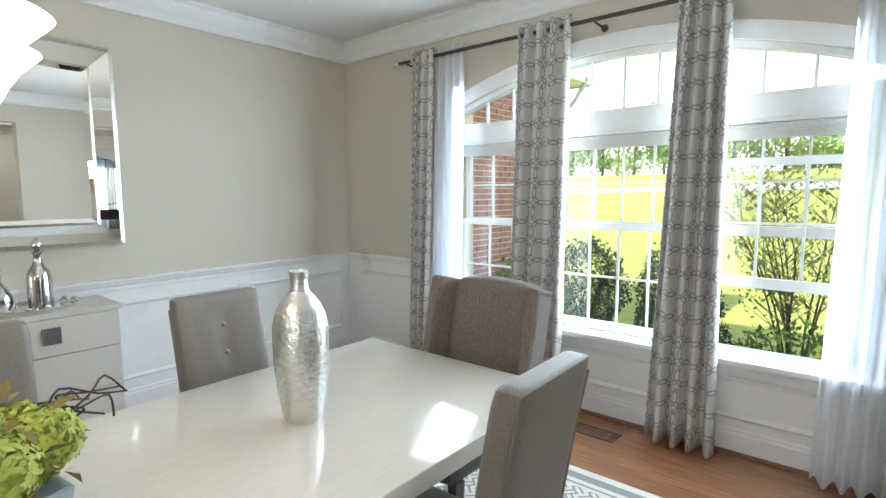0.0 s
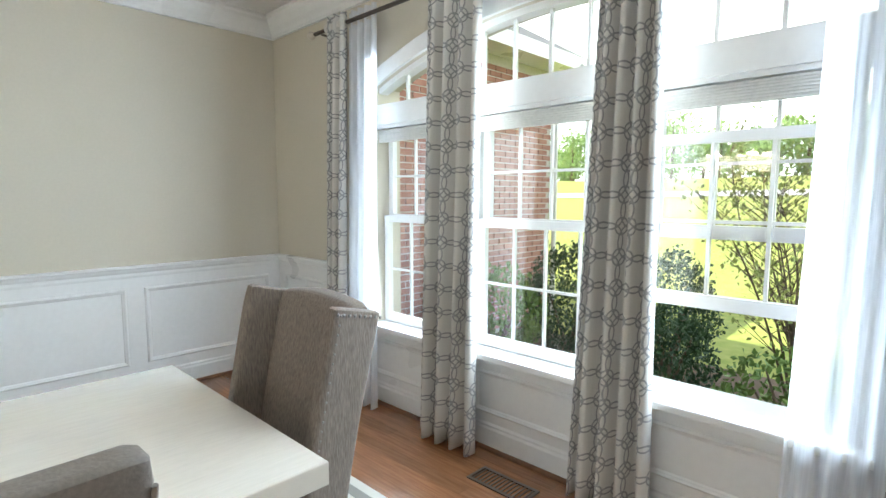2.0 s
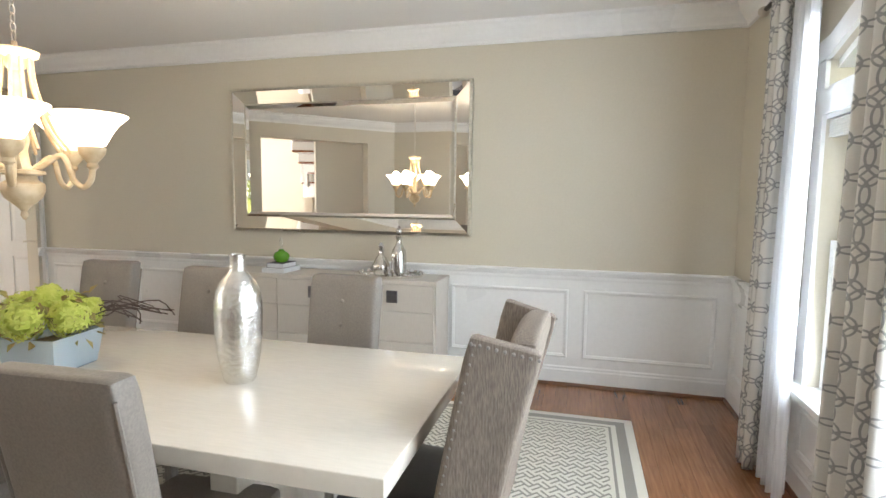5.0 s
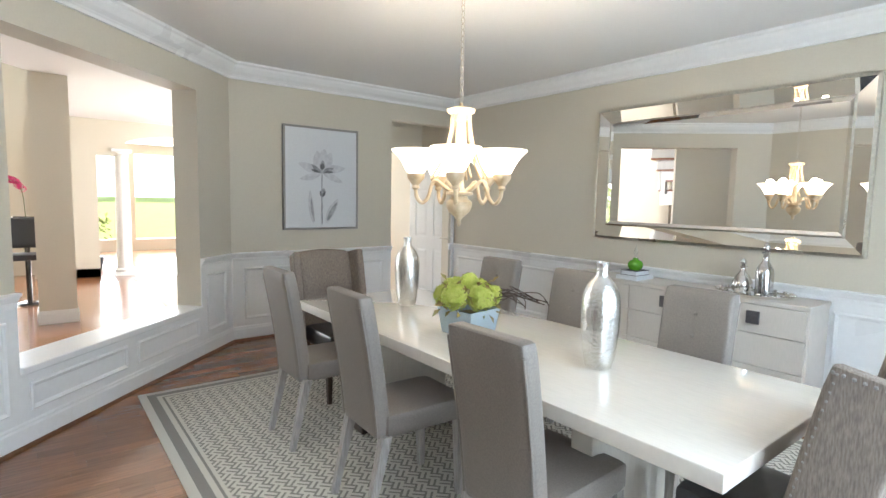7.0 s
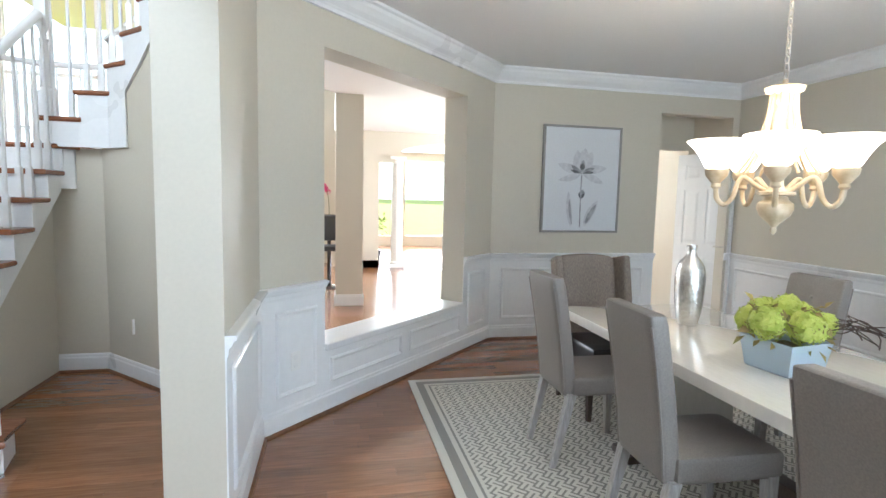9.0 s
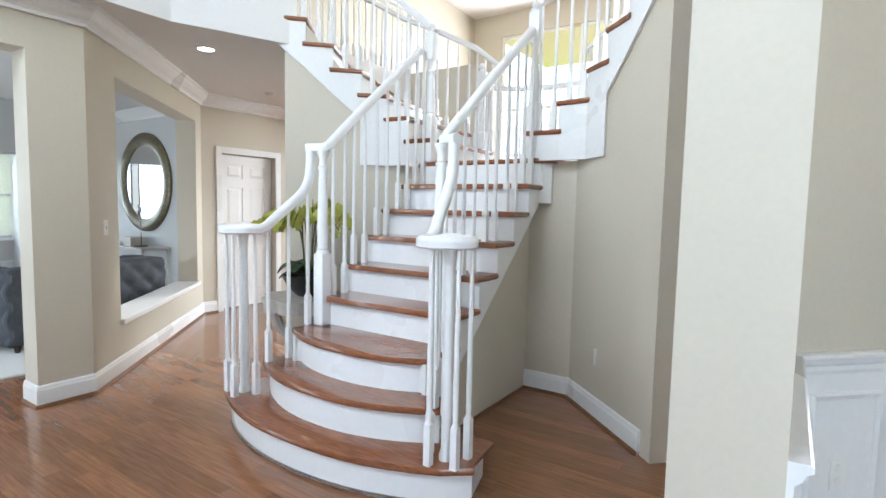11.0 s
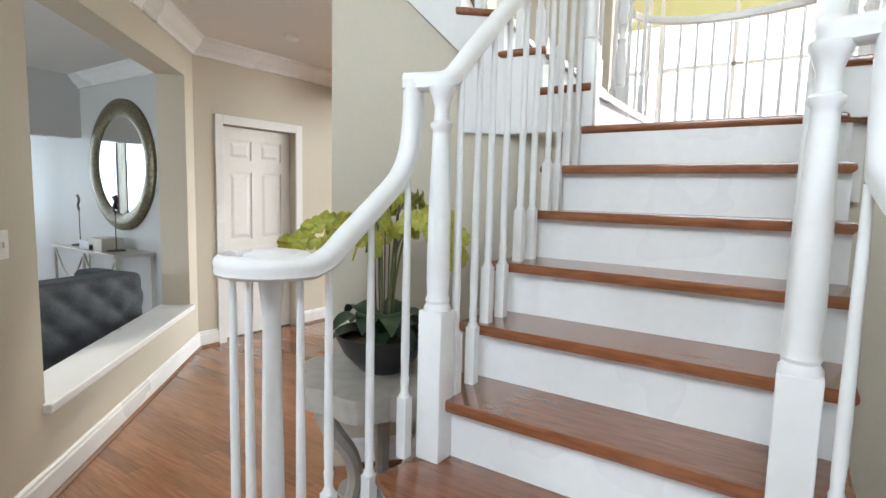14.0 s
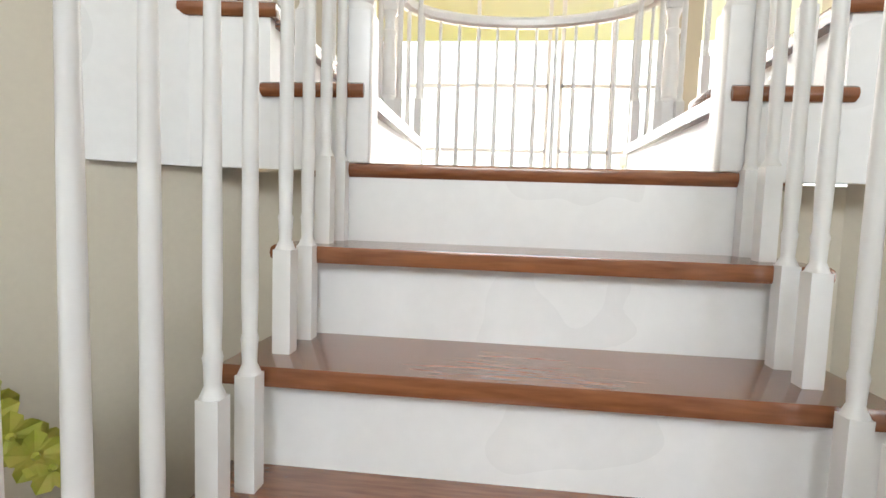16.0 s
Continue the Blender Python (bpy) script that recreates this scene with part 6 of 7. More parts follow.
structure(s.make("wall_arch", WALL2), "grey wall with a wide arched opening")


def column(name, x, y, h, r, z0=0.0):
    """A round column with base and capital."""
    c = structure(thing(name, Matrix.Translation((x, y, z0))), "white round column with a moulded base")
    Shape().box(-r * 1.35, -r * 1.35, 0, r * 1.35, r * 1.35, 0.06).lathe([(r * 1.3, 0.06), (r * 1.3, 0.10), (r * 1.1, 0.13)], None, 24).make("plinth", TRIM, c)
    Shape().lathe([(r * 1.05, 0.13), (r, 0.2), (r, h * 0.4), (r * 0.84, h - 0.13)], None, 24).make("shaft", TRIM, c, True)
    Shape().lathe([(r * 0.84, h - 0.13), (r * 0.98, h - 0.12), (r * 0.98, h - 0.10), (r * 0.86, h - 0.09), (r * 1.2, h - 0.05)], None, 24).box(-r * 1.3, -r * 1.3, h - 0.05, r * 1.3, r * 1.3, h).make("capital", TRIM, c)
    return c


column("column_1", AX + 0.125, A0 - 0.22, 2.02, 0.11)
column("column_2", AX + 0.125, A1 + 0.22, 2.02, 0.11)
wall("wall_music", (15.3, 4.0), (15.3, -3.4), -0.2, -0.1, H, [(0.7, 1.5, 0.6, 2.35), (2.65, 3.6, 0.6, 2.35), (4.15, 5.0, 0.6, 2.35), (5.6, 6.6, 0.6, 2.35)], mat=WALL2, label="grey music room wall with tall windows")
run("baseboard", [(15.3, -3.3), (15.3, 4.0)], BASE, 0.0, label="white moulded baseboard")
wall("wall_music_back", (11.45, -3.2), (15.3, -3.2), 0.2, -0.1, H, mat=WALL2, label="plain grey wall")
for y0, y1 in ((2.5, 3.3), (0.4, 1.35), (-1.0, -0.15), (-2.6, -1.6)):
    wn_ = structure(thing("window_2"), "tall white sash window in the music room")
    s = Shape().box(15.27, y0 - 0.08, 0.52, 15.31, y0, 2.43).box(15.27, y1, 0.52, 15.31, y1 + 0.08, 2.43).box(15.27, y0, 2.35, 15.31, y1, 2.43).box(15.22, y0 - 0.1, 0.56, 15.36, y1 + 0.1, 0.60)
    s.make("window_frame", TRIM, wn_)
    s = Shape().box(15.38, y0, 1.45, 15.42, y1, 1.50)
    for k in (0, 1):
        s.box(15.38, y0 if k == 0 else y1 - 0.05, 0.6, 15.42, y0 + 0.05 if k == 0 else y1, 2.35)
    s.box(15.38, y0, 0.6, 15.42, y1, 0.66).box(15.38, y0, 2.29, 15.42, y1, 2.35)
    s.make("sash", TRIM, wn_)
    pn = Shape().box(15.398, y0 + 0.05, 0.66, 15.402, y1 - 0.05, 2.29).make("pane", PANE, wn_)
    pn.visible_shadow = False


def hanging(name, x, y0, y1, folds, mat, label, top=2.68, low=0.03, depth=0.04):
    """A pleated panel along y."""
    v, f = [], []
    cols, rows = folds * 8, 8
    for j in range(rows + 1):
        for i in range(cols + 1):
            u = i / cols
            v.append((x + depth * math.sin(u * folds * 6.283) * (0.7 + 0.3 * j / rows), y0 + (y1 - y0) * u, top + (low - top) * j / rows))
    n = cols + 1
    for j in range(rows):
        for i in range(cols):
            f.append((j * n + i, j * n + i + 1, (j + 1) * n + i + 1, (j + 1) * n + i))
    h = thing(name, None, label, "curtain", "music room curtains")
    ob = mesh_object("cloth", v, f, mat, h, True)
    if mat not in (SHEER, SHEER_B):
        ob.modifiers.new("thickness", "SOLIDIFY").thickness = 0.004
    return h


for y0, y1 in ((1.26, 1.49), (0.28, 0.43)):
    hanging("drape", 15.1, y0, y1, 3, DRAPE_LIT, "pale grey drape with a dark edge beside the window")
for y0, y1 in ((1.24, 1.26), (1.49, 1.51), (0.43, 0.45), (0.26, 0.28)):
    hanging("drape", 15.09, y0, y1, 1, STRIPE, "dark taupe edge band of the window drape")
for y0, y1 in ((0.45, 1.24), (-0.12, 0.26), (-1.17, -0.84)):
    hanging("sheer_curtain", 15.12, y0, y1, 6, SHEER_B, "white sheer curtain in front of a bright window")
mrod = thing("curtain_rod", Matrix.Translation((15.1, 0, 2.655)), "dark curtain rod over the music room windows", "curtain rod")
Shape().tube([(0, 1.55, 0), (0, 0.36, 0)], 0.014, 8).make("pole", BRONZE, mrod)
Shape().tube([(0, 0.33, 0), (0, -1.4, 0)], 0.014, 8).make("pole", BRONZE, mrod)

fan = thing("ceiling_fan", Matrix.Translation((13.5, -0.30, H)), "brass ceiling fan with a lit glass bowl and brown blades", "ceiling fan")
Shape().lathe([(0.0, -0.34), (0.05, -0.33), (0.085, -0.29), (0.09, -0.23), (0.05, -0.20), (0.016, -0.18), (0.016, -0.05), (0.06, -0.03), (0.065, 0.0)], None, 20).make("motor", CHAMP, fan, True)
Shape().lathe([(0.0, -0.42), (0.06, -0.41), (0.10, -0.37), (0.105, -0.345), (0.02, -0.335)], None, 20).make("light_bowl", SHADEGLOW, fan, True, "lit glass bowl")
for k in range(5):
    m = Matrix.Rotation(radians(72 * k + 20), 4, "Z") @ Matrix.Translation((0, 0, -0.26)) @ Matrix.Rotation(radians(10), 4, "X")
    Shape().prism([(0.16, -0.05), (0.60, -0.07), (0.64, -0.04), (0.64, 0.04), (0.60, 0.07), (0.16, 0.05)], -0.004, 0.004, m).box(0.07, -0.012, -0.012, 0.20, 0.012, -0.004, m).make("blade", DARKWOOD, fan)

# grand piano
pn_ = thing("grand_piano", pose(13.45, 1.38, 0, 0, 0, 0), "black lacquered grand piano with its lid raised a little", "piano")
outl = [(-0.7, -0.35), (-0.35, -0.82), (0.1, -0.95), (0.5, -0.80), (0.68, -0.45), (0.72, 0.0), (0.75, 0.85), (-0.72, 0.85)]
Shape().prism(outl, 0.66, 0.98).make("case", BLACKGLOSS, pn_)
Shape().prism(outl, 0.985, 1.005, Matrix.Translation((0, -0.95, 1.0)) @ Matrix.Rotation(radians(8), 4, "X") @ Matrix.Translation((0, 0.95, -0.985))).make("lid", BLACKGLOSS, pn_)
Shape().box(-0.72, 0.85, 0.60, 0.75, 1.10, 0.72, None, 0.01).make("keybed", BLACKGLOSS, pn_)
Shape().box(-0.62, 0.90, 0.72, 0.65, 1.05, 0.735).make("keys", PLASTIC, pn_)
Shape().box(-0.60, 0.70, 0.98, 0.62, 0.72, 1.17, None, 0.01).make("music_desk", BLACKGLOSS, pn_)
for lx, ly in ((0.1, -0.72), (-0.55, 0.72), (0.6, 0.72)):
    Shape().lathe([(0.02, 0.05), (0.035, 0.10), (0.045, 0.3), (0.07, 0.55), (0.09, 0.60), (0.09, 0.66)], Matrix.Translation((lx, ly, 0)), 12).lathe([(0.0, 0), (0.028, 0.0), (0.03, 0.03), (0.02, 0.05)], Matrix.Translation((lx, ly, 0)), 10).make("leg", BLACKGLOSS, pn_, True)
Shape().tube([(-0.05, 0.62, 0.64), (-0.06, 0.60, 0.08)], 0.018, 6).tube([(0.09, 0.62, 0.64), (0.10, 0.60, 0.08)], 0.018, 6).box(-0.10, 0.52, 0.0, 0.14, 0.66, 0.10).make("pedal_lyre", BLACKGLOSS, pn_)
bench = thing("piano_bench", pose(12.95, 2.05, 0, 0, 0, 90), "black upholstered piano bench", "bench")
add_bm(Shape(), cushion(0.8, 0.36, 0.08, 0.025), Matrix.Translation((0, 0, 0.42))).make("seat", DARKLEATHER, bench, True)
for lx in (-0.34, 0.34):
    for ly in (-0.13, 0.13):
        Shape().box(lx - 0.025, ly - 0.025, 0, lx + 0.025, ly + 0.025, 0.42).make("leg", BLACKGLOSS, bench)
s = Shape()
rnd = random.Random(3)
o = []
for i in range(36):
    a = 2 * math.pi * i / 36
    r = 1 + 0.22 * math.sin(2 * a + 0.4) * 0.5 + 0.25 * abs(math.sin(2 * a)) ** 3 + rnd.uniform(-0.05, 0.05)
    o.append((13.35 + 0.80 * r * math.cos(a), 1.15 + 1.05 * r * math.sin(a)))
hide = s.add([(13.35, 1.15, 0.006)] + [(x, y, 0.005) for x, y in o] + [(x, y, 0.0) for x, y in o],
             [(0, 1 + i, 1 + (i + 1) % 36) for i in range(36)] + [(1 + i, 37 + i, 37 + (i + 1) % 36, 1 + (i + 1) % 36) for i in range(36)]).make("cowhide_rug", COWHIDE)
tagged(hide, "white cowhide rug under the piano", "rug")

# tufted sofas


def tufted(name, w, d, h, z0, parent):
    """A buttoned upholstered block: x across, y deep, standing at z0."""
    b = cushion(w, d, h, 0.06, seg=46)
    p = 0.125
    for v in b.verts:
        n = Vector((0, 0, 0))
        if abs(abs(v.co.y) - d / 2) < 0.02:
            u, n = v.co.x / p, Vector((0, math.copysign(1, v.co.y), 0))
        elif abs(abs(v.co.x) - w / 2) < 0.02:
            u, n = v.co.y / p, Vector((math.copysign(1, v.co.x), 0, 0))
        if n.length:
            q = v.co.z / p
            v.co += n * (0.034 * abs(math.sin(math.pi * (u + q) / 1.0 * 0.5) * math.sin(math.pi * (u - q) * 0.5)) ** 0.6 - 0.02)
    return add_bm(Shape(), b, Matrix.Translation((0, 0, z0))).make(name, TUFT, parent, True)


sofa = thing("sofa", pose(8.06, -0.42, 0.018, 0, 0, 12), "charcoal velvet button-tufted sofa on the ivory rug", "sofa")
tufted("backrest", 0.28, 1.62, 0.70, 0.06, sofa)
add_bm(Shape(), cushion(0.36, 1.20, 0.34, 0.05), Matrix.Translation((0.28, 0, 0.08))).make("seat", TUFT, sofa, True)
for sy in (-1, 1):
    ar = tufted("armrest", 0.30, 0.22, 0.70, 0.06, sofa)
    ar.location = (0.27, sy * 0.70, 0)
for lx in (-0.05, 0.36):
    for ly in (-0.7, 0.7):
        Shape().lathe([(0.02, 0), (0.03, 0.08)], Matrix.Translation((lx, ly, 0)), 10).make("foot", DARKWOOD, sofa)

ct = thing("coffee_table", Matrix.Translation((8.65, 2.0, 0.018)), "oval white marble coffee table with slim metal legs", "table")
Shape().prism([(0.40 * math.cos(a), 0.68 * math.sin(a)) for a in [2 * math.pi * i / 48 for i in range(48)]], 0.41, 0.435).make("top", MARBLE, ct)
for lx, ly in ((0, -0.62), (0, 0.62), (0.3, 0.0), (-0.3, 0)):
    Shape().box(lx - 0.012, ly - 0.012, 0, lx + 0.012, ly + 0.012, 0.41).make("leg", NICKEL, ct)
Shape().box(-0.01, -0.62, 0.10, 0.01, 0.62, 0.12).box(-0.3, -0.01, 0.10, 0.3, 0.01, 0.12).make("stretcher", NICKEL, ct)

# round mirror, console and things on it
rm = thing("round_mirror", Matrix.Translation((10.02, -2.0, 1.68)) @ Matrix.Rotation(radians(-90), 4, "X"), "large round mirror in an aged olive frame", "mirror")
Shape().lathe([(0.715, 0.0), (0.715, 0.03), (0.69, 0.05), (0.62, 0.06), (0.57, 0.045), (0.535, 0.03), (0.53, 0.012)], None, 64).make("frame_ring", OLIVEFRAME, rm, True)
Shape().lathe([(0.0, 0.018), (0.54, 0.018), (0.54, 0.010), (0.0, 0.010)], None, 64).make("glass", MIRROR, rm)
con = thing("console_table", Matrix.Translation((10.1, -1.78, 0)), "silver metal console table with curved stretchers", "table")
Shape().box(-0.75, -0.2, 0.74, 0.75, 0.2, 0.77, None, 0.004).make("top", NICKEL, con)
for lx in (-0.72, 0.0, 0.72):
    for ly in (-0.17, 0.17):
        Shape().box(lx - 0.012, ly - 0.012, 0, lx + 0.012, ly + 0.012, 0.74).make("leg", NICKEL, con)
for x0 in (-0.72, 0.0):
    for zc, sg in ((0.74, -1), (0.06, 1)):
        Shape().tube([(x0 + 0.72 * i / 10, 0.17, zc + sg * 0.30 * math.sin(math.pi * i / 10)) for i in range(11)], 0.01, 6).make("curved_brace", NICKEL, con, True)
for k, (dx_, w_, z0, z1) in enumerate(((0.28, 0.17, 0.77, 0.83), (0.08, 0.15, 0.77, 0.90), (0.34, 0.13, 0.83, 0.86))):
    bx = thing("decorative_box" if k == 1 else "book", Matrix.Translation((10.1 + dx_ - 0.25, -1.76, z0)), "small grey box on the console table" if k == 1 else "pale book lying on the console table", "box" if k == 1 else "book")
    Shape().box(-w_, -0.11, 0, w_, 0.11, z1 - z0, None, 0.004).make("lid" if k == 1 else "cover", CABINET if k == 1 else CANVAS, bx)
sc = thing("metal_sculpture", Matrix.Translation((9.75, -1.78, 0.77)), "slim dark metal figure on a round base", "sculpture")
Shape().lathe([(0.0, 0), (0.09, 0), (0.085, 0.012), (0.0, 0.014)], None, 20).tube([(0, 0, 0.01), (0, 0, 0.42)], 0.006, 6).tube(smooth_path([(0, 0, 0.40), (0.02, 0, 0.46), (-0.01, 0, 0.52), (0.03, 0, 0.57)], 4), 0.014, 6).make("sculpture_body", BRONZE, sc)
sc2 = copy_thing(sc, Matrix.Translation((10.6, -1.78, 0.77)))

# ---- back hall, sunroom, family room, kitchen ----
s = Shape().box(1.31, -4.45, 0, 1.66, -4.10, H)
structure(s.make("column_hall", WALL), "square beige column in the back hall")
run("baseboard", [(1.31, -4.45), (1.31, -4.10), (1.66, -4.10), (1.66, -4.45)], BASE, 0.0, closed=False, label="white moulded baseboard")
s = Shape()
SY = -7.8
s.box(0.78, SY - 0.2, 0, 1.30, SY, H).box(0.46, SY - 0.2, 2.13, 0.78, SY, H).box(-3.9, SY - 0.2, 0, -2.2, SY, H)
for i in range(16):
    xa, xb = -2.2 + 2.66 * i / 16, -2.2 + 2.66 * (i + 1) / 16
    za, zb = [2.25 + 0.30 * math.sqrt(max(1 - ((x + 0.87) / 1.33) ** 2, 0)) for x in (xa, xb)]
    s.add([(xa, SY - 0.2, za), (xb, SY - 0.2, zb), (xb, SY, zb), (xa, SY, za), (xa, SY - 0.2, H), (xb, SY - 0.2, H), (xb, SY, H), (xa, SY, H)],
          [(0, 1, 2, 3), (7, 6, 5, 4), (0, 4, 5, 1), (1, 5, 6, 2), (2, 6, 7, 3), (3, 7, 4, 0)])
structure(s.make("wall_sunroom", WALL), "beige wall with an arched opening to the sunroom")
run("baseboard", [(1.30, SY), (0.78, SY)], BASE, 0.0, label="white moulded baseboard")
column("column_3", 0.40, SY - 0.1, 2.25, 0.12)
wall("wall_sun_back", (-4.0, -12.5), (1.5, -12.5), 0.2, -0.1, H, [(0.4, 2.0, 0.3, 2.5), (2.3, 3.6, 0.3, 2.5), (3.8, 5.2, 0.3, 2.5)], label="sunroom wall with wide bright windows")
wall("wall_sun_side", (1.5, -12.5), (1.5, -8.0), 0.2, -0.1, H, [(0.6, 3.9, 0.3, 2.5)], label="sunroom side wall with a wide window")
wall("wall_far_west", (-4.0, -3.86), (-4.0, -12.5), 0.2, -0.1, H, [(1.0, 3.0, 0.9, 2.4), (5.0, 8.0, 0.4, 2.5)], label="plain wall with kitchen windows")
# family room, two storeys
wall("wall_family", (1.5, -8.6), (8.4, -8.6), 0.2, -0.1, 5.7, [(0.5, 6.2, 0.4, 5.2)], label="pale family room wall with tall bright windows")
wall("wall_family_east", (8.4, -8.6), (8.4, -3.8), 0.2, -0.1, 5.7, label="plain family room wall")
wall("wall_upper_back_e", (8.4, -3.8), (8.4, 4.2), 0.2, UP, 5.7, label="plain upper hall wall")
wall("wall_upper_back_w", (0.2, 4.2), (0.2, -8.0), 0.2, UP, 5.7, label="plain upper hall wall")
for x0, x1 in ((2.0, 3.5), (3.7, 5.9), (6.1, 7.7)):
    wn_ = structure(thing("window_3"), "tall white framed family room window")
    s = Shape()
    for q in range(3):
        x = x0 + (x1 - x0) * q / 2
        s.box(x - 0.03, -8.7, 0.4, x + 0.03, -8.64, 5.2)
    for z in (0.43, 1.6, 2.6, 3.6, 5.17):
        s.box(x0, -8.7, z - 0.03, x1, -8.64, z + 0.03)
    s.make("window_frame", TRIM, wn_)
# kitchen behind the doorway
wall("wall_pantry", (-1.60, -3.0), (-1.60, YS - 0.14), 0.12, -0.1, H, label="beige passage wall")
wall("wall_pantry_back", (-4.0, -3.0), (0.45, -3.0), 0.12, -0.1, H, [(1.36, 2.36, -0.1, 2.10)], label="beige passage wall with a doorway")
panel_door("door_2", pose(-2.48, -2.96, 0.012, 0, 0, 104), 0.75, 2.02, "open white six-panel door in the passage", 0.69, 1)
isl = thing("kitchen_island", Matrix.Translation((-2.9, -5.2, 0)), "white kitchen island with a pale worktop", "cabinet")
Shape().box(-0.9, -0.4, 0.0, 0.9, 0.4, 0.90, None, 0.004).make("body", TRIM, isl)
Shape().box(-0.95, -0.45, 0.90, 0.95, 0.45, 0.94, None, 0.005).make("worktop", MARBLE, isl)
for q in range(3):
    Shape().box(-0.86 + q * 0.58, 0.40, 0.12, -0.86 + q * 0.58 + 0.54, 0.415, 0.84, None, 0.003).make("door_front", TRIM, isl)


def small_plant(x, y, z, h, leafmat, label, n=60, pot=0.09):
    rn = random.Random(int(x * 100 + y * 10))
    p = thing("potted_plant", Matrix.Translation((x, y, z)), label, "plant")
    Shape().lathe([(0.0, 0), (pot * 0.7, 0), (pot, h * 0.22), (pot * 0.9, h * 0.22), (0.0, h * 0.2)], None, 16).make("pot", POT, p, True)
    Shape().tube([(0, 0, h * 0.2), (0.02, 0.01, h * 0.5), (0, 0, h * 0.75)], 0.008, 6).make("trunk", BARK, p)
    s = Shape()
    for _ in range(n):
        d = Vector((rn.gauss(0, 1), rn.gauss(0, 1), rn.gauss(0.2, 0.8))).normalized() * rn.uniform(0.25, 1) * h * 0.3
        m = Matrix.Translation(Vector((0, 0, h * 0.72)) + d) @ Euler((rn.uniform(-1, 1), rn.uniform(-1, 1), rn.uniform(0, 6))).to_matrix().to_4x4()
        L = h * 0.11
        s.add([(0, 0, 0), (L * 0.5, -L * 0.25, 0.01), (L, 0, 0), (L * 0.5, L * 0.25, 0.01)], [(0, 1, 2, 3)], m)
    s.make("foliage", leafmat, p)
    return p


small_plant(-2.75, -5.05, 0.94, 0.75, LEAFD, "small leafy plant in a dark pot on the island")
small_plant(0.75, -9.0, 0.0, 1.1, YOUNGLEAF, "leafy plant in a dark pot in the sunroom", 90, 0.14)
srug = Shape().box(-1.6, -7.3, 0.0, 0.35, -4.3, 0.010, None, 0.004).make("hall_rug", woven_rug())
tagged(srug, "grey patterned rug in the back hall", "rug")
blk = thing("bar_stool", Matrix.Translation((1.78, -4.63, 0)), "black metal stool in the family room", "stool")
add_bm(Shape(), cushion(0.42, 0.40, 0.07, 0.02), Matrix.Translation((0, 0, 0.68))).make("seat", DARKLEATHER, blk, True)
add_bm(Shape(), cushion(0.42, 0.05, 0.36, 0.02), Matrix.Translation((0, -0.2, 0.80))).make("backrest", DARKLEATHER, blk, True)
for lx in (-0.18, 0.18):
    for ly in (-0.17, 0.17):
        Shape().tube([(lx, ly, 0.69), (lx * 1.2, ly * 1.2, 0)], 0.014, 6).make("leg", BLACKGLOSS, blk)
rnd = random.Random(9)
pk = thing("pink_orchid", Matrix.Translation((1.75, -5.53, 0)), "pink flowers on a black stand in the family room", "flowers")
Shape().lathe([(0.0, 0), (0.15, 0), (0.13, 0.03), (0.03, 0.05), (0.03, 1.0), (0.12, 1.02), (0.14, 1.15), (0.0, 1.15)], None, 16).make("stand", BLACKGLOSS, pk)
Shape().tube(smooth_path([(0, 0, 1.15), (0.02, 0, 1.45), (0.1, 0, 1.62), (0.25, 0, 1.55)], 4), 0.006, 5).make("stem", STEM, pk)
s = Shape()
for q in range(14):
    petal_ball(s, Vector((0.02 + q * 0.02, 0, 1.50 + 0.12 * math.sin(q * 0.25))), 0.04, 12, 0.03, rnd)
s.make("blooms", MAGENTA, pk)

# ---- outside ----
GZ0 = -0.35


def ground_z(x, y):
    if y < 12:
        return GZ0
    t = min((y - 12) / 60, 1.0)
    return GZ0 + 4.2 * t * t * (3 - 2 * t) + 0.25 * math.sin(x * 0.06) * t


ys = [-400, -60, -13.5, 4.2, 6, 8, 10, 12, 14, 17, 20, 24, 28, 33, 38, 44, 50, 58, 66, 76, 100, 160, 260, 400]
xs = [-400, -200, -120, -80, -50, -35, -25, -18, -12, -6, 0, 6, 12, 18, 25, 35, 50, 80, 120, 200, 400]
v = [(x, y, ground_z(x, y)) for y in ys for x in xs]
n = len(xs)
f = [(j * n + i, j * n + i + 1, (j + 1) * n + i + 1, (j + 1) * n + i) for j in range(len(ys) - 1) for i in range(n - 1)]
g = mesh_object("ground", v, f, GRASS, None, True)
structure(g, "sunlit lawn rising to the road")
s = Shape().box(-2.7, 4.25, GZ0 - 0.05, 5.0, 7.4, GZ0 + 0.03)
structure(s.make("pavement_bed", SOIL), "mulched planting bed below the window")
s = Shape()
for i in range(24):
    x0, x1 = -90 + i * 7.5, -90 + (i + 1) * 7.5
    y0 = 40 + 3 * math.sin(x0 * 0.03)
    y1 = 40 + 3 * math.sin(x1 * 0.03)
    s.add([(x0, y0, ground_z(x0, y0) + 0.05), (x1, y1, ground_z(x1, y1) + 0.05), (x1, y1 + 4, ground_z(x1, y1 + 4) + 0.05), (x0, y0 + 4, ground_z(x0, y0 + 4) + 0.05)], [(0, 1, 2, 3)])
structure(s.make("road", CONCRETE), "pale road across the lawn")

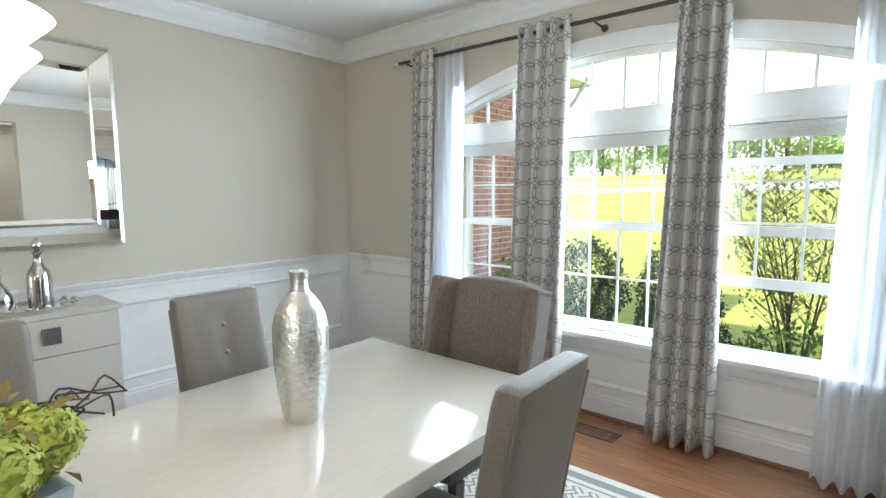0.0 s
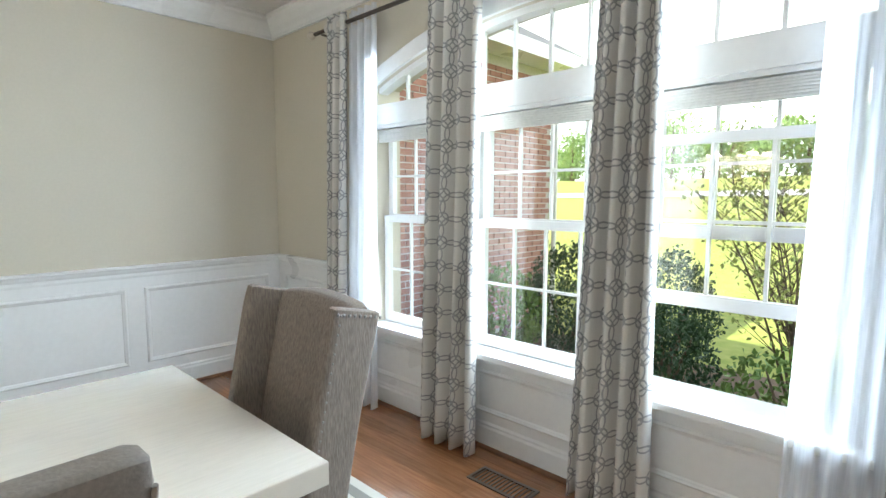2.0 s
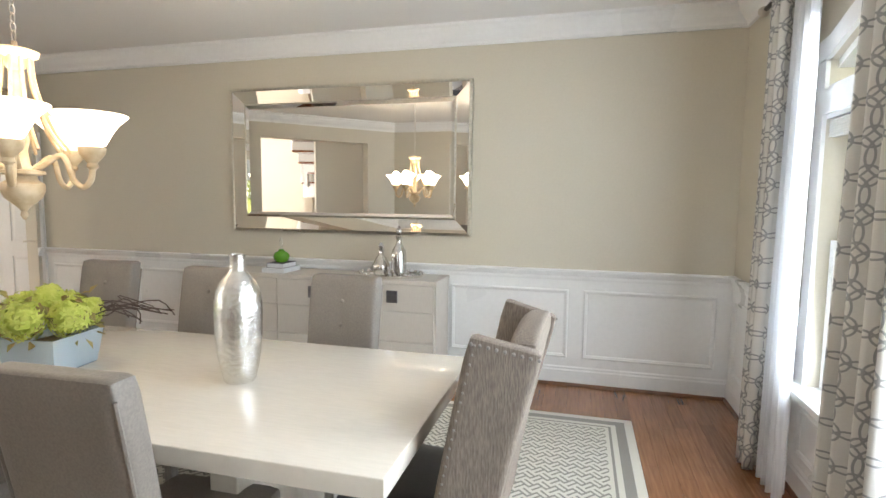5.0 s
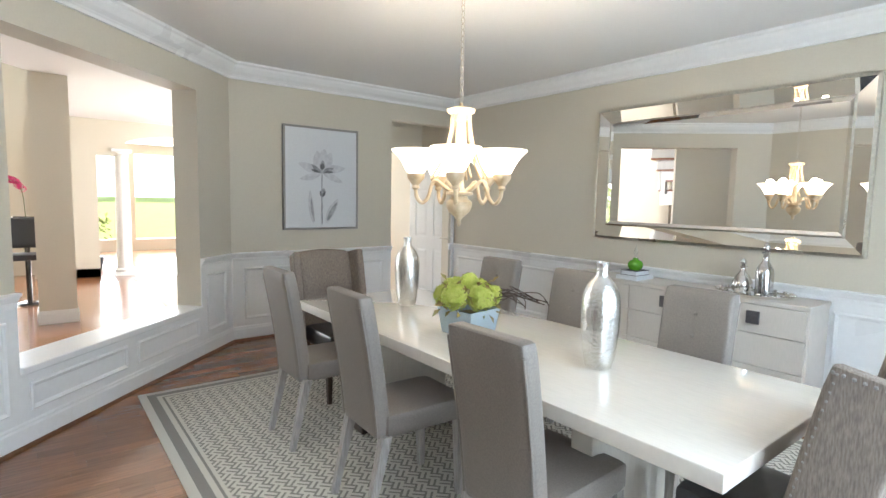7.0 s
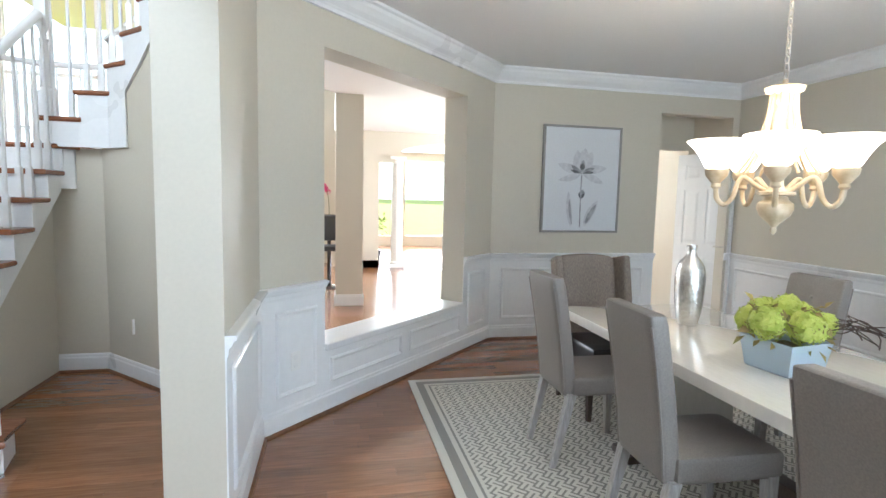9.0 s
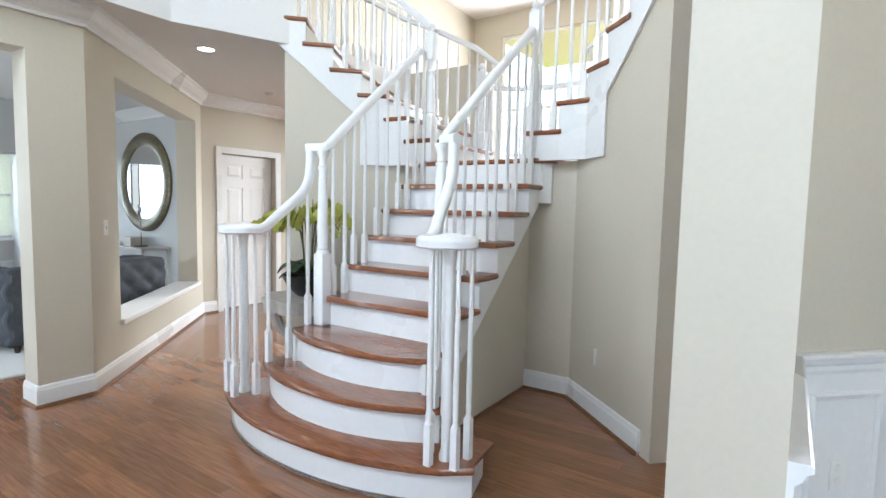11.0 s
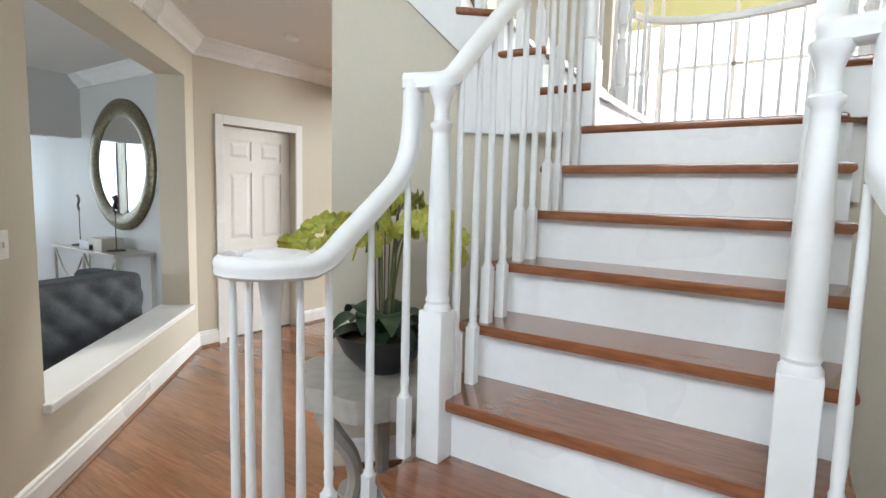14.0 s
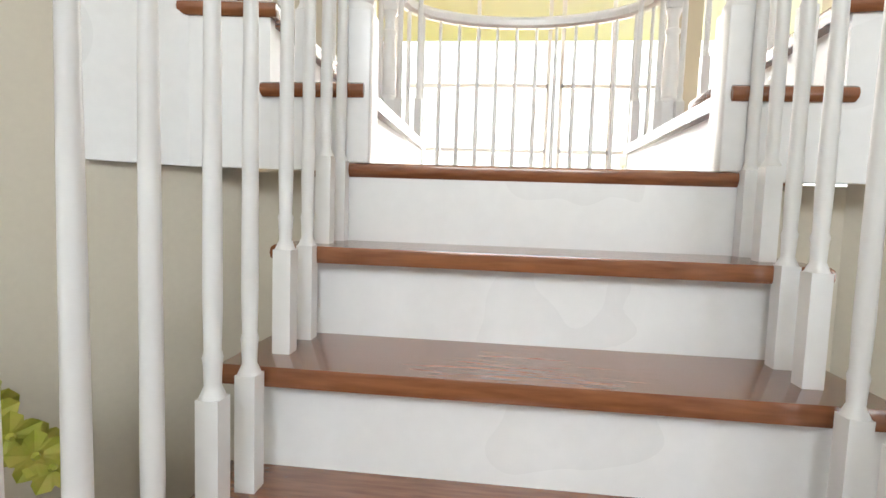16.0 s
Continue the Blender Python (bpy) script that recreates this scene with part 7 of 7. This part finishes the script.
# brick wing
WX, WY1 = -2.78, 8.15
wing_house = thing("brick_wing", None, "red brick house wing with pale mortar beside the window", "house")
Shape().box(WX - 6.0, 4.21, -0.5, WX, WY1, 3.05).make("wall", MORTAR, wing_house)
bw, bh, bd = 0.198, 0.062, 0.02
me_b = Shape().box(0, 0.004, 0.004, 0.012, bw - 0.004, bh, None).make("brick", BRICK, wing_house)
rowh, colw = 0.072, 0.208
spots = []
for r in range(int(3.3 / rowh)):
    for c in range(-1, int((WY1 - 4.21) / colw) + 1):
        y = 4.215 + c * colw + (0.104 if r % 2 else 0)
        if y < 4.2 or y + bw > WY1 + 0.02:
            continue
        spots.append((y, -0.30 + r * rowh))
near = [p for p in spots if p[0] < 6.6 and 0.5 < p[1] < 2.4][:299]
nearset = set(near)
me_b.location = (WX, near[0][0], near[0][1])
for y, z in near[1:]:
    o = bpy.data.objects.new("brick", me_b.data)
    scene.collection.objects.link(o)
    o.parent = wing_house
    o.location = (WX, y, z)
rest = Shape()
for y, z in spots:
    if (y, z) not in nearset:
        rest.box(WX, y + 0.004, z + 0.004, WX + 0.012, y + bw - 0.004, z + bh)
for r in range(int(3.3 / rowh)):
    for c in range(10):
        x = WX - 0.2 - c * colw
        rest.box(x, WY1, -0.30 + r * rowh + 0.004, x + bw - 0.008, WY1 + 0.012, -0.30 + r * rowh + bh)
ro = mesh_object("brickwork", rest.v, rest.f, BRICK, wing_house)
ro["kind"] = "stuff"
Shape().box(WX - 6.4, 4.21, 3.05, WX + 0.38, WY1 + 0.38, 3.11).make("soffit", TRIM, wing_house)
Shape().box(WX + 0.38, 4.21, 3.03, WX + 0.40, WY1 + 0.40, 3.2).box(WX - 6.4, WY1 + 0.38, 3.03, WX + 0.40, WY1 + 0.40, 3.2).make("gutter", TRIM, wing_house)
Shape().add([(WX - 6.4, 4.21, 3.2), (WX + 0.4, 4.21, 3.2), (WX + 0.4, WY1 + 0.4, 3.2), (WX - 6.4, WY1 + 0.4, 3.2), (WX - 3, 4.21, 5.4), (WX - 3, WY1 - 3, 5.4)],
            [(0, 1, 2, 3), (1, 4, 5, 2), (2, 5, 3), (3, 5, 4, 0)]).make("roof", STRIPE, wing_house)
Shape().tube([(WX + 0.42, WY1 + 0.1, 3.1), (WX + 0.25, WY1 + 0.06, 2.8), (WX + 0.07, WY1 + 0.03, 2.6), (WX + 0.07, WY1 + 0.03, -0.3)], 0.035, 8).make("downspout", TRIM, wing_house)


def leaf_cloud(shape, c, rx, ry, rz, count, size, rn, shell=0.55):
    """Small folded leaves through an uneven ellipsoid."""
    for _ in range(count):
        d = Vector((rn.gauss(0, 1), rn.gauss(0, 1), rn.gauss(0, 1))).normalized()
        bump = 1 + 0.16 * noise.noise(d * 2.2 + Vector(c)) + 0.08 * noise.noise(d * 6 + Vector(c))
        r = (shell + (1 - shell) * rn.random() ** 0.5) * bump
        p = Vector(c) + Vector((d.x * rx, d.y * ry, d.z * rz)) * r
        m = Matrix.Translation(p) @ Euler((rn.uniform(0, 6), rn.uniform(0, 6), rn.uniform(0, 6))).to_matrix().to_4x4()
        L = size * rn.uniform(0.7, 1.4)
        shape.add([(0, 0, 0), (L * 0.5, -L * 0.3, L * 0.08), (L, 0, 0), (L * 0.5, L * 0.3, L * 0.08)], [(0, 1, 2), (0, 2, 3)], m)


def shrub(x, y, r, h, mat, label, count, size, seed):
    rn = random.Random(seed)
    b = thing("shrub", Matrix.Translation((x, y, GZ0)), label, "shrub")
    for k in range(7):
        a = rn.uniform(0, 6.28)
        Shape().tube([(0, 0, 0), (0.3 * r * math.cos(a), 0.3 * r * math.sin(a), h * 0.4), (0.6 * r * math.cos(a), 0.6 * r * math.sin(a), h * 0.75)], [0.02, 0.014, 0.006], 5).make("branch", BARK, b)
    s = Shape()
    leaf_cloud(s, (0, 0, h * 0.52), r, r, h * 0.52, count, size, rn, 0.6)
    mesh_object("crown", s.v, s.f, mat, b)
    return b


shrub(-1.95, 5.9, 0.50, 1.00, LEAFL, "loose light green shrub in the bed", 2400, 0.055, 21)
shrub(-1.70, 6.9, 0.50, 1.16, LEAFD, "dense dark green clipped shrub in the bed", 4600, 0.042, 22)
shrub(-0.62, 6.9, 0.44, 1.18, LEAFD, "dense dark green rounded shrub in the bed", 4600, 0.038, 23)
shrub(-0.25, 5.7, 0.40, 0.92, LEAFD, "low dark green shrub under the window", 3600, 0.038, 24)
shrub(0.62, 5.75, 0.50, 0.70, LEAFL, "low fresh green planting under the window", 1100, 0.05, 25)
shrub(1.9, 5.6, 0.7, 0.60, LEAFL, "low fresh green planting under the window", 1600, 0.05, 26)


def young_tree(x, y, h, seed, label):
    """Many thin stems fanning from one base, with sparse leaves."""
    rn = random.Random(seed)
    t = thing("young_tree", Matrix.Translation((x, y, GZ0)), label, "tree")
    s, lf = Shape(), Shape()
    for k in range(11):
        a, lean = rn.uniform(0, 6.28), rn.uniform(0.15, 0.75)
        hh = h * rn.uniform(0.7, 1.0)
        pts = smooth_path([(0.04 * math.cos(a), 0.04 * math.sin(a), 0), (lean * 0.3 * math.cos(a), lean * 0.3 * math.sin(a), hh * 0.35), (lean * 0.7 * math.cos(a + 0.2), lean * 0.7 * math.sin(a + 0.2), hh * 0.7), (lean * math.cos(a), lean * math.sin(a), hh)], 4)
        s.tube(pts, [0.013 - 0.010 * i / (len(pts) - 1) for i in range(len(pts))], 5)
        for p in pts[4:]:
            for q in range(3):
                aa = rn.uniform(0, 6.28)
                L = rn.uniform(0.15, 0.4)
                tip = p + Vector((math.cos(aa) * L, math.sin(aa) * L, L * 0.8))
                s.tube([p, tip], [0.004, 0.0015], 4)
                leaf_cloud(lf, tip, 0.13, 0.13, 0.13, 5, 0.042, rn, 0.1)
    s.make("trunk", BARK, t)
    mesh_object("crown", lf.v, lf.f, YOUNGLEAF, t)


young_tree(0.55, 6.4, 2.1, 31, "multi-stemmed young tree with sparse fresh leaves")
young_tree(2.6, 6.8, 2.4, 32, "multi-stemmed young tree with sparse fresh leaves")


def wood(name, m, width, h, seed, count, label, leaf=0.5, mat=TREEL):
    """A far row of trees: trunks and ragged crowns of many leaves."""
    rn = random.Random(seed)
    ob = tagged(thing(name, m), label, "trees", kind="stuff")
    s, tr = Shape(), Shape()
    x = -width / 2
    while x < width / 2:
        hh = h * rn.uniform(0.6, 1.1)
        yy = rn.uniform(-4, 6)
        tr.tube([(x, yy, -1), (x + 0.2, yy, hh * 0.5), (x, yy, hh * 0.8)], [0.25, 0.18, 0.05], 5)
        for q in range(6):
            leaf_cloud(s, (x + rn.uniform(-1.5, 1.5), yy + rn.uniform(-1, 1), hh * rn.uniform(0.12, 0.82)), hh * 0.27, hh * 0.27, hh * 0.24, count, leaf, rn, 0.2)
        x += rn.uniform(1.6, 3.4)
    tr.make("trunks", BARK, ob)
    mesh_object("crowns", s.v, s.f, mat, ob)


wood("far_woods", Matrix.Translation((0, 74, 3.6)), 170, 9, 41, 150, "far line of green trees beyond the lawn")
wood("garden_trees", Matrix.Translation((33, 3, -0.3)) @ Matrix.Rotation(radians(90), 4, "Z"), 30, 8, 42, 330, "leafy trees outside the music room", 0.22, YOUNGLEAF)

# glowing ring added round everything so the low sky shows white
SKYGLOW = glow("white_sky_glow", (0.93, 0.97, 1.0), 0.55)
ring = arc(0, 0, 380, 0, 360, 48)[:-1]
sky_ring = mesh_object("backdrop", [(x, y, -6) for x, y in ring] + [(x, y, 300) for x, y in ring], [((i + 1) % 48, i, 48 + i, 48 + (i + 1) % 48) for i in range(48)], SKYGLOW, None, True)
structure(sky_ring, "glowing pale ring added as white sky beyond the woods")

# ---- floor boards, nearest as pieces ----
bwid, gap = 0.083, 0.0005
rnd = random.Random(77)
me_cache = {}


def board_mesh(length):
    if length not in me_cache:
        e = 0.0005
        v, f = [], []
        for o, z in ((0.0, -0.011), (0.0, -e), (e, 0.0)):
            v += [(o, o, z), (length - gap - o, o, z), (length - gap - o, bwid - gap - o, z), (o, bwid - gap - o, z)]
        for j in range(2):
            for i in range(4):
                f.append((j * 4 + i, j * 4 + (i + 1) % 4, j * 4 + 4 + (i + 1) % 4, j * 4 + 4 + i))
        f.append((8, 9, 10, 11))
        me = bpy.data.meshes.new("floor_board")
        me.from_pydata(v, [], f)
        me.materials.append(PLANK)
        me_cache[length] = me
    return me_cache[length]


pieces = 0
rest_v, rest_f = [], []
y = -4.0
while y < 4.0:
    x = XW + rnd.uniform(-0.9, 0)
    while x < 11.2:
        L = min(rnd.choice((0.6, 0.75, 0.9, 1.05, 1.2, 1.4)), round(11.2 - x, 2))
        if L < 0.02:
            break
        under_rug = (-2.0 < x < 1.0 - L + 0.6 and -1.0 < y < 3.2) or (7.3 < x < 9.0)
        if pieces < 298 and 2.2 < x < 6.8 and -1.2 < y < 2.6 and not under_rug:
            o = bpy.data.objects.new("floor_board", board_mesh(L))
            scene.collection.objects.link(o)
            o.parent = floor_base
            o.location = (x, y, 0)
            pieces += 1
        else:
            me = board_mesh(L)
            n = len(rest_v)
            rest_v += [(q.co.x + x, q.co.y + y, q.co.z) for q in me.vertices]
            rest_f += [[i + n for i in p.vertices] for p in me.polygons]
        x += L
    y += bwid
for yy in range(110):
    yb = -4.0 - (yy + 1) * bwid
    x = -4.0 + rnd.uniform(0, 0.5)
    while x < 8.3:
        L = rnd.choice((1.2, 1.4))
        me = board_mesh(L)
        n = len(rest_v)
        rest_v += [(q.co.x + x, q.co.y + yb, q.co.z) for q in me.vertices]
        rest_f += [[i + n for i in p.vertices] for p in me.polygons]
        x += L
for yy in range(86):
    yb = -3.0 + yy * bwid
    x = 11.2
    while x < 15.3:
        me = board_mesh(1.4)
        n = len(rest_v)
        rest_v += [(q.co.x + x, q.co.y + yb, q.co.z) for q in me.vertices]
        rest_f += [[i + n for i in p.vertices] for p in me.polygons]
        x += 1.4
ob = mesh_object("floor_boards", rest_v, rest_f, PLANK, floor_base)
ob["kind"] = "stuff"
